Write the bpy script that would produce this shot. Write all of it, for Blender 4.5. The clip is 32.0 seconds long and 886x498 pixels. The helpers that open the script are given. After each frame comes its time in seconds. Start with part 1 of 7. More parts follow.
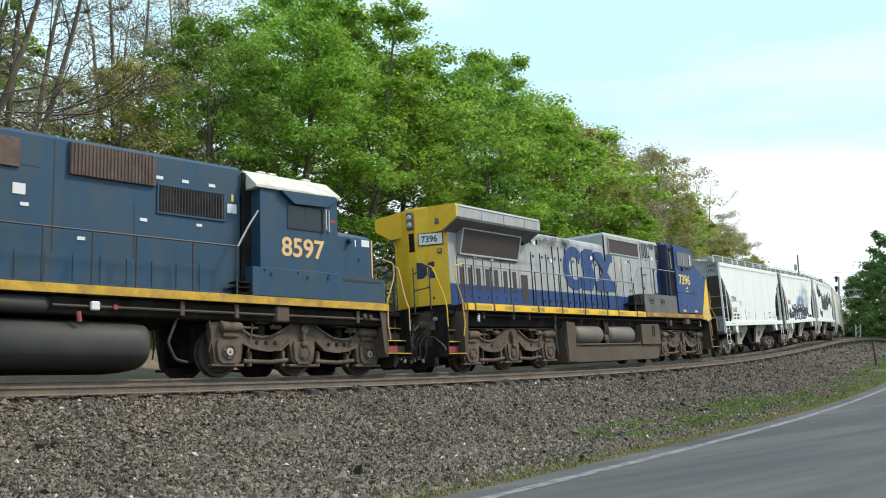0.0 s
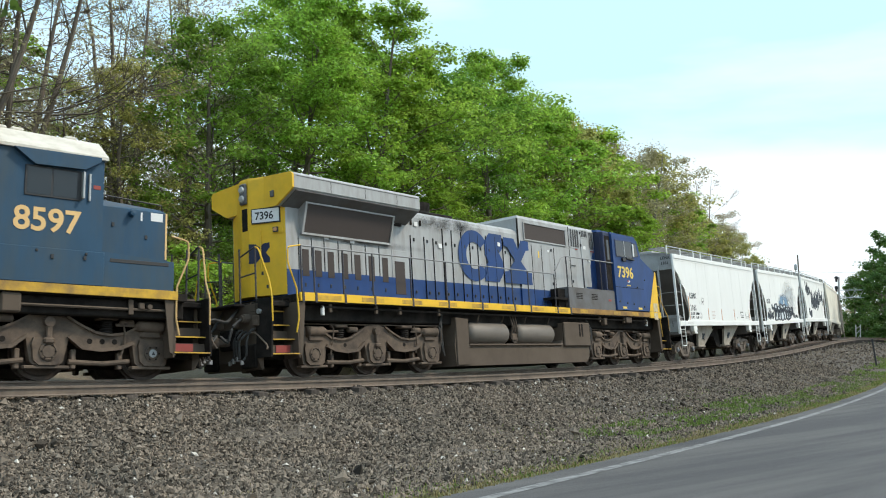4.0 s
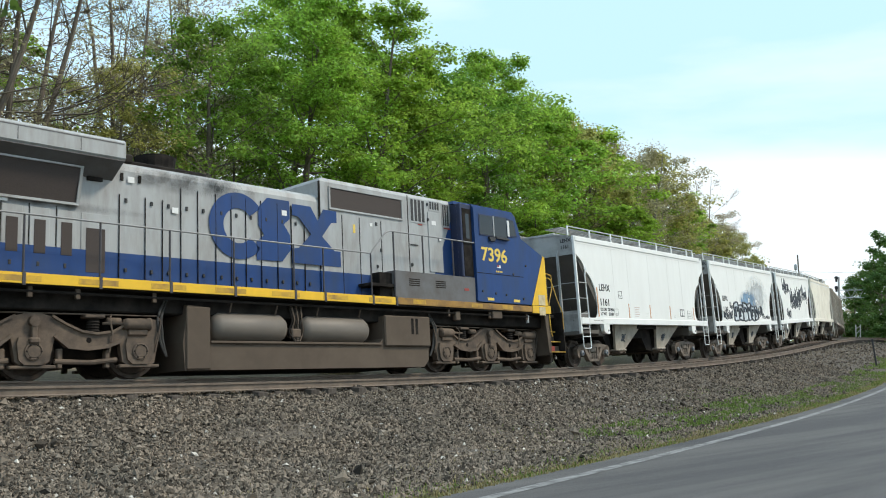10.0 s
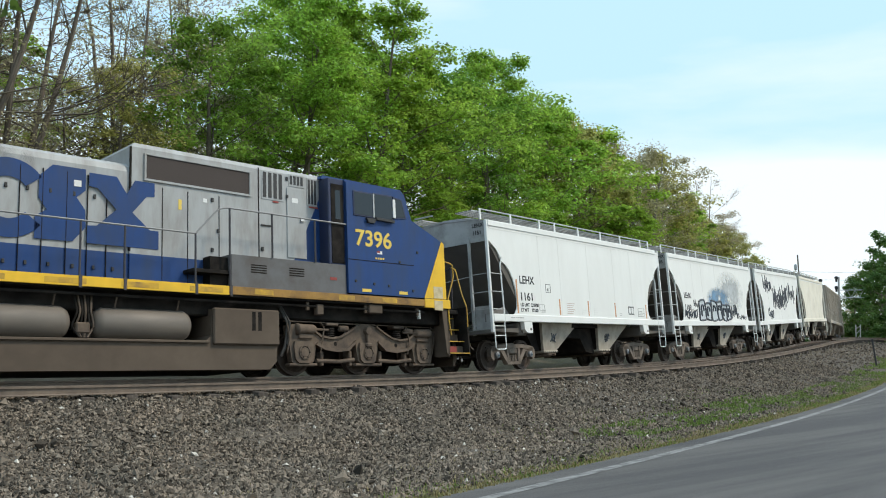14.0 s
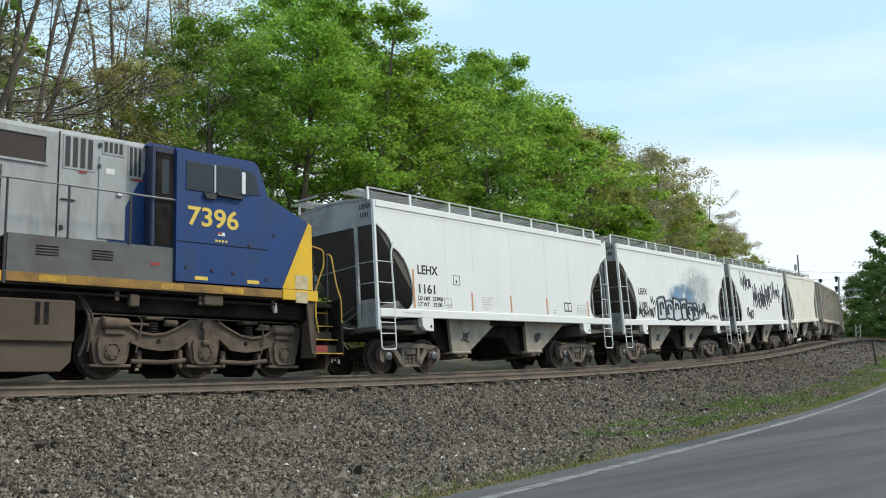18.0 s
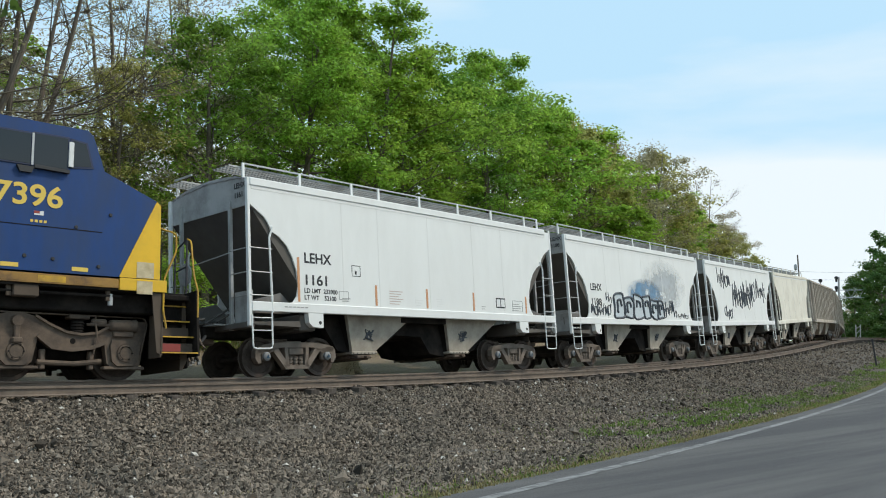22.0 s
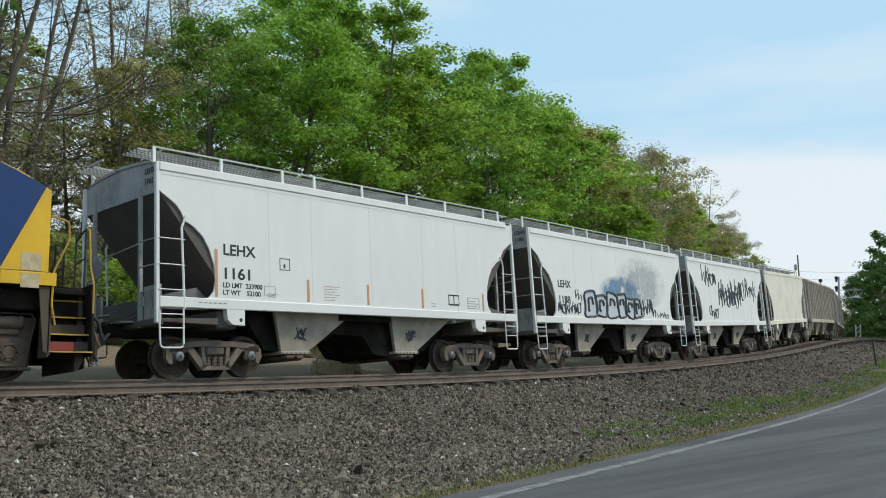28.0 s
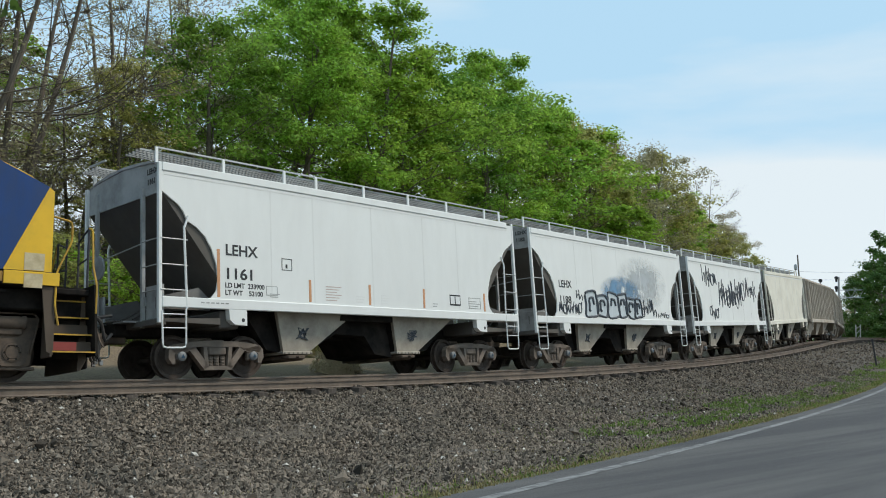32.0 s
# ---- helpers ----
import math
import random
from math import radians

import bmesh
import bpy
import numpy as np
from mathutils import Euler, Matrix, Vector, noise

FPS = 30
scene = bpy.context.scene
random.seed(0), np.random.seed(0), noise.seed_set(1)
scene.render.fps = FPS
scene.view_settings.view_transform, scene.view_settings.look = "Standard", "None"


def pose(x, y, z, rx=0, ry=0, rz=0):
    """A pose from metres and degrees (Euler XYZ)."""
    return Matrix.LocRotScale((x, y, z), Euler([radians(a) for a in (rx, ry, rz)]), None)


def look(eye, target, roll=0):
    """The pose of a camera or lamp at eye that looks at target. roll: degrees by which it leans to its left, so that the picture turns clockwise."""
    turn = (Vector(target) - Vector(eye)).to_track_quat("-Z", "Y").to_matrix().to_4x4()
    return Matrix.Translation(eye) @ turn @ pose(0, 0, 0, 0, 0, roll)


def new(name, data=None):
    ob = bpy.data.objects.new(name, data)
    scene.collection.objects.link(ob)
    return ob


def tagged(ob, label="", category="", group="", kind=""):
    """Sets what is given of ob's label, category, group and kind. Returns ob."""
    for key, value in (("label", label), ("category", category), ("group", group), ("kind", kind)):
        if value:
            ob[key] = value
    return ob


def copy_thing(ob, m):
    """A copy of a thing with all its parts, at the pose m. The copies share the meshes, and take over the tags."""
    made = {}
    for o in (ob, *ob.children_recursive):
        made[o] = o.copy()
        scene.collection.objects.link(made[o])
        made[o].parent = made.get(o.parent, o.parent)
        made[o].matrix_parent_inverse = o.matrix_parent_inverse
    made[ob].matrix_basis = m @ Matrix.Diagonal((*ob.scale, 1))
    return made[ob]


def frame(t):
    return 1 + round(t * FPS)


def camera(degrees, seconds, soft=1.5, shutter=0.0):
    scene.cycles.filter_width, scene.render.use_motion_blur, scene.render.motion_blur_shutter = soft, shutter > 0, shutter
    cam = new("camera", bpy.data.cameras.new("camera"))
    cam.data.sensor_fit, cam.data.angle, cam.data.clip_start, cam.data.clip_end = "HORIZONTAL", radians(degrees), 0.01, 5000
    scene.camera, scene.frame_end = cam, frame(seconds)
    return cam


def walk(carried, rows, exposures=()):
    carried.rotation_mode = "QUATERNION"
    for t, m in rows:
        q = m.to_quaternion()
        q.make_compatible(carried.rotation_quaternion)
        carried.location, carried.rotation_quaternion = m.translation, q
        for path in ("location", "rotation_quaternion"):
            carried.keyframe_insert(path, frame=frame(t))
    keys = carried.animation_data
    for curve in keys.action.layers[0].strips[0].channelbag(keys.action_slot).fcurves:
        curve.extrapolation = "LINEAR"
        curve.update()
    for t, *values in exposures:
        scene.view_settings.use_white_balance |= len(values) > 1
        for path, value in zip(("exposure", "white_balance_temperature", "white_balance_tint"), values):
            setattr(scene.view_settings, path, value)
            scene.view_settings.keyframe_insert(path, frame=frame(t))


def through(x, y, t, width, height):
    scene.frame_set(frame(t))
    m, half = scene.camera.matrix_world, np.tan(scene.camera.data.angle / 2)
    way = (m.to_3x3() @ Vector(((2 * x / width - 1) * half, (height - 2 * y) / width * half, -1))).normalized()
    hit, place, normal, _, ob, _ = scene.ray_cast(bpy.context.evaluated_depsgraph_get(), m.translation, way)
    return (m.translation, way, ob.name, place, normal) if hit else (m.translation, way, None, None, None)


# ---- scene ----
EXPO = [(0.0, 0.29, 6720, 9), (6.0, 0.28, 6720, 9), (13.0, 0.12, 6700, 9), (19.0, 0.02, 6680, 9), (25.0, -0.17, 6600, 9), (32.0, -0.22, 6560, 9)]
SKY_STRENGTH, SUN_POWER, SUN_ANGLE = 0.086, 2.4, 9.0
cam = camera(53.528, 32.0, soft=1.0, shutter=0.35)
EYE = Vector((0.0, -18.254, 0.842))
AIM = Vector((0.6581, 0.7427, 0.1239))
VIEW = look(EYE, EYE + AIM, 1.9725)
walk(cam, [(0.0, VIEW), (32.0, VIEW)], exposures=EXPO)

# ---- light ----
world = bpy.data.worlds.new("world")
scene.world = world
world.use_nodes = True
wn, wl = world.node_tree.nodes, world.node_tree.links
SUN_EL, SUN_AZ = 52.0, 132.0
sky = wn.new("ShaderNodeTexSky")
sky.sky_type, sky.sun_disc = "NISHITA", False
sky.sun_elevation, sky.sun_rotation = radians(SUN_EL), radians(SUN_AZ)
sky.air_density, sky.dust_density = 1.0, 1.5
tc = wn.new("ShaderNodeTexCoord")
mp = wn.new("ShaderNodeMapping")
mp.inputs["Scale"].default_value = (1.0, 1.0, 5.0)
cl = wn.new("ShaderNodeTexNoise")
cl.inputs["Scale"].default_value, cl.inputs["Detail"].default_value = 2.4, 7.0
cl.inputs["Roughness"].default_value = 0.52
sep = wn.new("ShaderNodeSeparateXYZ")
low = wn.new("ShaderNodeMapRange")
low.inputs["From Min"].default_value, low.inputs["From Max"].default_value = 0.255, 0.15
add = wn.new("ShaderNodeMath")
add.operation = "MULTIPLY_ADD"
add.inputs[1].default_value = 1.15
low.interpolation_type = "SMOOTHSTEP"
ramp = wn.new("ShaderNodeValToRGB")
ramp.color_ramp.elements[0].position, ramp.color_ramp.elements[1].position = 0.5, 1.05
haze = wn.new("ShaderNodeMix")
haze.data_type = "RGBA"
haze.inputs["A"].default_value, haze.inputs["B"].default_value = (6.9, 10.6, 13.6, 1), (11.5, 12.8, 13.6, 1)
cm = wn.new("ShaderNodeMix")
cm.data_type = "RGBA"
cm.inputs["Factor"].default_value = 0.88
bg = wn["Background"]
bg.inputs["Strength"].default_value = SKY_STRENGTH
wl.new(tc.outputs["Generated"], mp.inputs["Vector"])
wl.new(tc.outputs["Generated"], sep.inputs["Vector"])
wl.new(mp.outputs["Vector"], cl.inputs["Vector"])
wl.new(sep.outputs["Z"], low.inputs["Value"])
wl.new(cl.outputs["Fac"], add.inputs[0])
wl.new(low.outputs["Result"], add.inputs[2])
wl.new(add.outputs["Value"], ramp.inputs["Fac"])
wl.new(ramp.outputs["Color"], haze.inputs["Factor"])
wl.new(sky.outputs["Color"], cm.inputs["A"])
wl.new(haze.outputs["Result"], cm.inputs["B"])
wl.new(cm.outputs["Result"], bg.inputs["Color"])
sun = new("sun", bpy.data.lights.new("sun", "SUN"))
sun.data.energy, sun.data.angle, sun.data.color = SUN_POWER, radians(SUN_ANGLE), (1.0, 0.9, 0.76)
az, el = radians(SUN_AZ), radians(SUN_EL)
sun.matrix_world = look(Vector((math.sin(az) * math.cos(el), math.cos(az) * math.cos(el), math.sin(el))) * 90, (0, 0, 0))


# ---- materials ----
def mat(name, color, rough=0.6, metal=0.0, var=0.25, scale=6.0, dirt=None, dirt_amount=0.35, dirt_scale=1.2, bump=0.0,
        bump_scale=60.0, stretch=(1, 1, 1), per_object=0.0, spec=0.5, per_island=0.0):
    """A painted, weathered or natural surface: fine grain, larger blotches of dirt, and relief."""
    m = bpy.data.materials.new(name)
    m.use_nodes = True
    n, l = m.node_tree.nodes, m.node_tree.links
    p = n["Principled BSDF"]
    p.inputs["Roughness"].default_value, p.inputs["Metallic"].default_value = rough, metal
    p.inputs["Specular IOR Level"].default_value = spec
    co = n.new("ShaderNodeTexCoord")
    mapping = n.new("ShaderNodeMapping")
    mapping.inputs["Scale"].default_value = stretch
    l.new(co.outputs["Object"], mapping.inputs["Vector"])
    fine = n.new("ShaderNodeTexNoise")
    fine.inputs["Scale"].default_value, fine.inputs["Detail"].default_value = scale, 5.0
    l.new(mapping.outputs["Vector"], fine.inputs["Vector"])
    mix = n.new("ShaderNodeMix")
    mix.data_type = "RGBA"
    mix.inputs["A"].default_value = (*[c * (1 - var) for c in color], 1)
    mix.inputs["B"].default_value = (*[min(c * (1 + var), 1) for c in color], 1)
    l.new(fine.outputs["Fac"], mix.inputs["Factor"])
    out = mix.outputs["Result"]
    if dirt:
        big = n.new("ShaderNodeTexNoise")
        big.inputs["Scale"].default_value, big.inputs["Detail"].default_value = dirt_scale, 7.0
        big.inputs["Roughness"].default_value = 0.65
        l.new(mapping.outputs["Vector"], big.inputs["Vector"])
        r = n.new("ShaderNodeValToRGB")
        r.color_ramp.elements[0].position, r.color_ramp.elements[1].position = 0.42, 0.75
        r.color_ramp.elements[1].color = (dirt_amount * 2,) * 3 + (1,)
        l.new(big.outputs["Fac"], r.inputs["Fac"])
        over = n.new("ShaderNodeMix")
        over.data_type = "RGBA"
        over.inputs["B"].default_value = (*dirt, 1)
        l.new(r.outputs["Color"], over.inputs["Factor"])
        l.new(out, over.inputs["A"])
        out = over.outputs["Result"]
        rr = n.new("ShaderNodeMapRange")
        rr.inputs["To Min"].default_value, rr.inputs["To Max"].default_value = max(rough - 0.08, 0.05), min(rough + 0.25, 1.0)
        l.new(big.outputs["Fac"], rr.inputs["Value"])
        l.new(rr.outputs["Result"], p.inputs["Roughness"])
    if per_object or per_island:
        hsv = n.new("ShaderNodeHueSaturation")
        rnd = n.new("ShaderNodeMapRange")
        k = per_object or per_island
        rnd.inputs["To Min"].default_value, rnd.inputs["To Max"].default_value = 1 - k, 1 + k
        if per_object:
            info = n.new("ShaderNodeObjectInfo")
            l.new(info.outputs["Random"], rnd.inputs["Value"])
        else:
            info = n.new("ShaderNodeNewGeometry")
            l.new(info.outputs["Random Per Island"], rnd.inputs["Value"])
        l.new(rnd.outputs["Result"], hsv.inputs["Value"])
        l.new(out, hsv.inputs["Color"])
        out = hsv.outputs["Color"]
    l.new(out, p.inputs["Base Color"])
    if bump:
        tex = n.new("ShaderNodeTexNoise")
        tex.inputs["Scale"].default_value, tex.inputs["Detail"].default_value = bump_scale, 4.0
        l.new(co.outputs["Object"], tex.inputs["Vector"])
        b = n.new("ShaderNodeBump")
        b.inputs["Strength"].default_value, b.inputs["Distance"].default_value = bump, 0.02
        l.new(tex.outputs["Fac"], b.inputs["Height"])
        l.new(b.outputs["Normal"], p.inputs["Normal"])
    return m


def leaf_mat(name, color, through=0.35, k=0.35):
    m = bpy.data.materials.new(name)
    m.use_nodes = True
    n, l = m.node_tree.nodes, m.node_tree.links
    p = n["Principled BSDF"]
    p.inputs["Roughness"].default_value = 0.55
    p.inputs["Specular IOR Level"].default_value = 0.3
    info, geo = n.new("ShaderNodeObjectInfo"), n.new("ShaderNodeNewGeometry")
    add = n.new("ShaderNodeMath")
    add.operation = "MULTIPLY_ADD"
    add.inputs[1].default_value, add.inputs[2].default_value = 2 * k, 1 - k
    l.new(geo.outputs["Random Per Island"], add.inputs[0])
    hsv = n.new("ShaderNodeHueSaturation")
    hue = n.new("ShaderNodeMapRange")
    hue.inputs["To Min"].default_value, hue.inputs["To Max"].default_value = 0.48, 0.508
    l.new(info.outputs["Random"], hue.inputs["Value"])
    l.new(hue.outputs["Result"], hsv.inputs["Hue"])
    l.new(add.outputs["Value"], hsv.inputs["Value"])
    hsv.inputs["Color"].default_value = (*color, 1)
    l.new(hsv.outputs["Color"], p.inputs["Base Color"])
    tr = n.new("ShaderNodeBsdfTranslucent")
    l.new(hsv.outputs["Color"], tr.inputs["Color"])
    mx = n.new("ShaderNodeMixShader")
    mx.inputs["Fac"].default_value = through
    l.new(p.outputs["BSDF"], mx.inputs[1])
    l.new(tr.outputs["BSDF"], mx.inputs[2])
    l.new(mx.outputs["Shader"], n["Material Output"].inputs["Surface"])
    return m


def spray_mat(name, color):
    """Sprayed paint that thins out towards its edge, by the attribute cover."""
    m = bpy.data.materials.new(name)
    m.use_nodes = True
    n, l = m.node_tree.nodes, m.node_tree.links
    p = n["Principled BSDF"]
    p.inputs["Base Color"].default_value, p.inputs["Roughness"].default_value = (*color, 1), 0.6
    at, co, tx = n.new("ShaderNodeAttribute"), n.new("ShaderNodeTexCoord"), n.new("ShaderNodeTexNoise")
    at.attribute_name = "cover"
    tx.inputs["Scale"].default_value, tx.inputs["Detail"].default_value = 2.2, 6
    l.new(co.outputs["Object"], tx.inputs["Vector"])
    mu = n.new("ShaderNodeMath")
    mu.operation = "MULTIPLY"
    rg = n.new("ShaderNodeMapRange")
    rg.inputs["From Min"].default_value, rg.inputs["From Max"].default_value = 0.3, 0.6
    l.new(tx.outputs["Fac"], rg.inputs["Value"])
    l.new(at.outputs["Fac"], mu.inputs[0])
    l.new(rg.outputs["Result"], mu.inputs[1])
    l.new(mu.outputs["Value"], p.inputs["Alpha"])
    return m


GRIME = (0.09, 0.075, 0.06)
M_BLUE_DARK = mat("dark blue locomotive paint", (0.02, 0.066, 0.122), 0.42, spec=0.35, var=0.18, scale=3, dirt=(0.055, 0.074, 0.082), dirt_amount=0.42, dirt_scale=1.1, bump=0.06, bump_scale=9, stretch=(1.8, 1, 0.45))
M_BLUE = mat("royal blue locomotive paint", (0.01, 0.05, 0.185), 0.44, spec=0.35, var=0.14, scale=3, dirt=(0.035, 0.055, 0.1), dirt_amount=0.36, dirt_scale=1.2, bump=0.05, bump_scale=9, stretch=(1.8, 1, 0.5))
M_GREY = mat("light grey locomotive paint", (0.385, 0.395, 0.4), 0.5, var=0.1, scale=4, dirt=(0.22, 0.2, 0.18), dirt_amount=0.4, dirt_scale=1.3, bump=0.05, bump_scale=9, stretch=(2.2, 1, 0.5))
M_YELLOW = mat("yellow locomotive paint", (0.83, 0.49, 0.02), 0.5, var=0.1, scale=5, dirt=(0.42, 0.28, 0.05), dirt_amount=0.2, dirt_scale=1.4)
M_SILLY = mat("worn yellow sill paint", (0.62, 0.36, 0.03), 0.6, var=0.2, scale=7, dirt=(0.2, 0.12, 0.06), dirt_amount=0.5, dirt_scale=2.5)
M_RUSTY = mat("rust-streaked yellow sill", (0.36, 0.2, 0.05), 0.75, var=0.3, scale=6, dirt=(0.13, 0.08, 0.05), dirt_amount=0.6, dirt_scale=3)
M_TRUCK = mat("brown-grey brake dust steel", (0.15, 0.113, 0.086), 0.85, spec=0.2, var=0.25, scale=9, dirt=(0.06, 0.05, 0.045), dirt_amount=0.5, dirt_scale=3, bump=0.2, bump_scale=40)
# Near-black also carries the shade of bays, inner slopes and cab doors.
M_UNDER = mat("black underframe steel and shaded gaps", (0.016, 0.014, 0.013), 0.9, spec=0.1, var=0.3, scale=5, dirt=(0.055, 0.047, 0.04), dirt_amount=0.4, dirt_scale=2)
M_TANK = mat("dusty dark tank steel", (0.1, 0.076, 0.058), 0.75, spec=0.25, var=0.15, scale=3, dirt=(0.15, 0.117, 0.09), dirt_amount=0.4, dirt_scale=0.8)
M_BLACKTANK = mat("black fuel tank paint", (0.038, 0.036, 0.034), 0.55, var=0.2, scale=3, dirt=(0.08, 0.075, 0.07), dirt_amount=0.35, dirt_scale=0.9)
M_BATT = mat("grimy grey battery box paint", (0.13, 0.13, 0.135), 0.65, var=0.12, scale=4, dirt=(0.09, 0.075, 0.065), dirt_amount=0.45, dirt_scale=1.6)
M_SCREEN = mat("dark radiator screen", (0.055, 0.042, 0.038), 0.8, var=0.3, scale=40)
M_RADIATOR = mat("brown radiator shutter", (0.13, 0.085, 0.07), 0.7, var=0.2, scale=14, dirt=(0.06, 0.04, 0.035), dirt_amount=0.4, dirt_scale=4)
M_RAILBAR = mat("dark handrail paint", (0.05, 0.045, 0.05), 0.5, var=0.3, scale=12)
M_WHITE = mat("white hopper paint", (0.81, 0.815, 0.795), 0.5, var=0.03, scale=2.5, dirt=(0.58, 0.57, 0.55), dirt_amount=0.13, dirt_scale=0.6, bump=0.05, bump_scale=5, stretch=(1.6, 1, 0.5))
M_CREAM = mat("cream hopper paint", (0.78, 0.74, 0.64), 0.6, var=0.06, scale=2.5, dirt=(0.56, 0.51, 0.42), dirt_amount=0.3, dirt_scale=0.8)
M_HGREY = mat("grey hopper end paint", (0.43, 0.43, 0.42), 0.6, var=0.12, scale=3, dirt=(0.12, 0.11, 0.1), dirt_amount=0.45, dirt_scale=1.0)
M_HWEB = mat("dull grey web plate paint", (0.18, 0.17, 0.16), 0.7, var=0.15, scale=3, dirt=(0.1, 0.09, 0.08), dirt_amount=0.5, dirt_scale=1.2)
M_HDARK = mat("dark grey-brown hopper steel with paler blotches", (0.12, 0.107, 0.096), 0.85, spec=0.2, var=0.2, scale=3, dirt=(0.17, 0.16, 0.14), dirt_amount=0.35, dirt_scale=1.0)
M_BAY = mat("cement dusted hopper bay", (0.43, 0.385, 0.32), 0.8, var=0.15, scale=4, dirt=(0.22, 0.19, 0.16), dirt_amount=0.5, dirt_scale=1.8)
M_RIBCAR = mat("dull brown-grey hopper paint", (0.5, 0.445, 0.375), 0.7, var=0.15, scale=3, dirt=(0.22, 0.17, 0.13), dirt_amount=0.4, dirt_scale=0.9)
M_SEAM = mat("greyed white of welds, print and chord shadow", (0.755, 0.755, 0.735), 0.6, var=0.06, scale=6)
M_GOLDBAR = mat("faded gold handrail paint", (0.6, 0.38, 0.16), 0.6, var=0.2, scale=9)
M_GRAFL = mat("graffiti pale fill paint", (0.55, 0.6, 0.63), 0.6, var=0.15, scale=5)
M_STEEL = mat("bare worn steel", (0.32, 0.31, 0.3), 0.4, metal=0.7, var=0.2, scale=20)
M_TREAD = mat("dirty wheel steel", (0.095, 0.075, 0.063), 0.7, metal=0.2, var=0.3, scale=12, spec=0.25, dirt=(0.05, 0.038, 0.03), dirt_amount=0.4, dirt_scale=4)
M_RAIL = mat("rust-brown rail steel", (0.2, 0.154, 0.119), 0.75, metal=0.0, var=0.25, scale=10, dirt=(0.09, 0.075, 0.065), dirt_amount=0.4, dirt_scale=2, bump=0.1)
M_HEAD = mat("polished rail head", (0.35, 0.32, 0.29), 0.35, metal=0.8, var=0.2, scale=8)
M_TIE = mat("weathered creosoted tie", (0.075, 0.06, 0.05), 0.9, var=0.35, scale=12, dirt=(0.15, 0.13, 0.11), dirt_amount=0.4, dirt_scale=5, bump=0.4, bump_scale=25, stretch=(4, 1, 1), per_object=0.25)
M_STONE = mat("crushed ballast stone", (0.17, 0.137, 0.106), 0.9, spec=0.25, var=0.3, scale=14, dirt=(0.118, 0.104, 0.086), dirt_amount=0.5, dirt_scale=0.45, bump=0.3, bump_scale=70, per_island=0.8)
M_PALESTONE = mat("pale limestone chip", (0.5, 0.47, 0.42), 0.9, spec=0.25, var=0.2, scale=14, per_island=0.3)
M_TANSTONE = mat("tan crushed stone", (0.44, 0.34, 0.235), 0.9, spec=0.25, var=0.3, scale=14, per_island=0.4)
M_ROAD = mat("worn grey asphalt", (0.07, 0.068, 0.071), 0.85, spec=0.3, var=0.2, scale=45, dirt=(0.165, 0.158, 0.152), dirt_amount=0.45, dirt_scale=0.5, stretch=(0.1, 1.7, 1), bump=0.35, bump_scale=120)
M_LINE = mat("faded white road paint", (0.25, 0.25, 0.248), 0.8, var=0.5, scale=22, dirt=(0.1, 0.1, 0.1), dirt_amount=0.8, dirt_scale=5.0, stretch=(0.5, 1.8, 1))
M_GRASS = leaf_mat("fresh grass blades", (0.13, 0.21, 0.035), 0.3)
M_DRYGRASS = leaf_mat("dry verge grass", (0.26, 0.23, 0.10), 0.25)
M_BARK = mat("grey-brown bark", (0.14, 0.115, 0.09), 0.9, var=0.4, scale=9, bump=0.5, bump_scale=30, stretch=(1, 1, 0.2))
M_PALEBARK = mat("pale grey bark", (0.22, 0.19, 0.16), 0.9, var=0.3, scale=9, bump=0.5, bump_scale=30, stretch=(1, 1, 0.2))
M_LEAF = leaf_mat("spring maple leaves", (0.27, 0.45, 0.066), 0.54, 0.5)
M_LEAF_DULL = leaf_mat("young olive leaves", (0.37, 0.385, 0.12), 0.54, 0.5)
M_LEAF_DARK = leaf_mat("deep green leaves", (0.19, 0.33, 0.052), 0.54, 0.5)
# Darker copy of the deep green, with shade put into the colour.
M_LEAF_SHADE = leaf_mat("deep green leaves darkened for shade", (0.085, 0.17, 0.035), 0.4)
M_BUD = leaf_mat("pale budding leaves", (0.37, 0.35, 0.2), 0.52)
M_NUM_Y = mat("yellow number paint", (0.78, 0.55, 0.10), 0.5, var=0.08, scale=12)
M_NUM_O = mat("faded gold number paint", (0.75, 0.48, 0.2), 0.5, var=0.1, scale=12)
M_BLACK = mat("black stencil paint", (0.03, 0.03, 0.032), 0.6, var=0.2, scale=20)
M_WPAINT = mat("white decal", (0.75, 0.75, 0.74), 0.5, var=0.08, scale=20)
M_CABROOF = mat("cream white cab roof paint", (0.68, 0.64, 0.56), 0.6, var=0.1, scale=5, dirt=(0.4, 0.34, 0.27), dirt_amount=0.35, dirt_scale=2)
M_ORANGE = mat("orange conspicuity stripe", (0.6, 0.3, 0.15), 0.6, var=0.15, scale=12)
M_RED = mat("faded red panel", (0.3, 0.05, 0.04), 0.6, var=0.15, scale=12)
M_GRAF = mat("graffiti dark spray paint", (0.06, 0.07, 0.085), 0.6, var=0.3, scale=9)
M_GRAFB = spray_mat("graffiti blue haze paint", (0.13, 0.27, 0.43))
M_GRAFG = spray_mat("graffiti grey haze paint", (0.47, 0.5, 0.52))
M_FINE = mat("faded fine print", (0.55, 0.43, 0.38), 0.6, var=0.1, scale=20)
M_FTRUCK = mat("dark grimy cast steel", (0.21, 0.172, 0.142), 0.85, spec=0.2, var=0.25, scale=9, dirt=(0.11, 0.094, 0.08), dirt_amount=0.4, dirt_scale=3, bump=0.2, bump_scale=40)
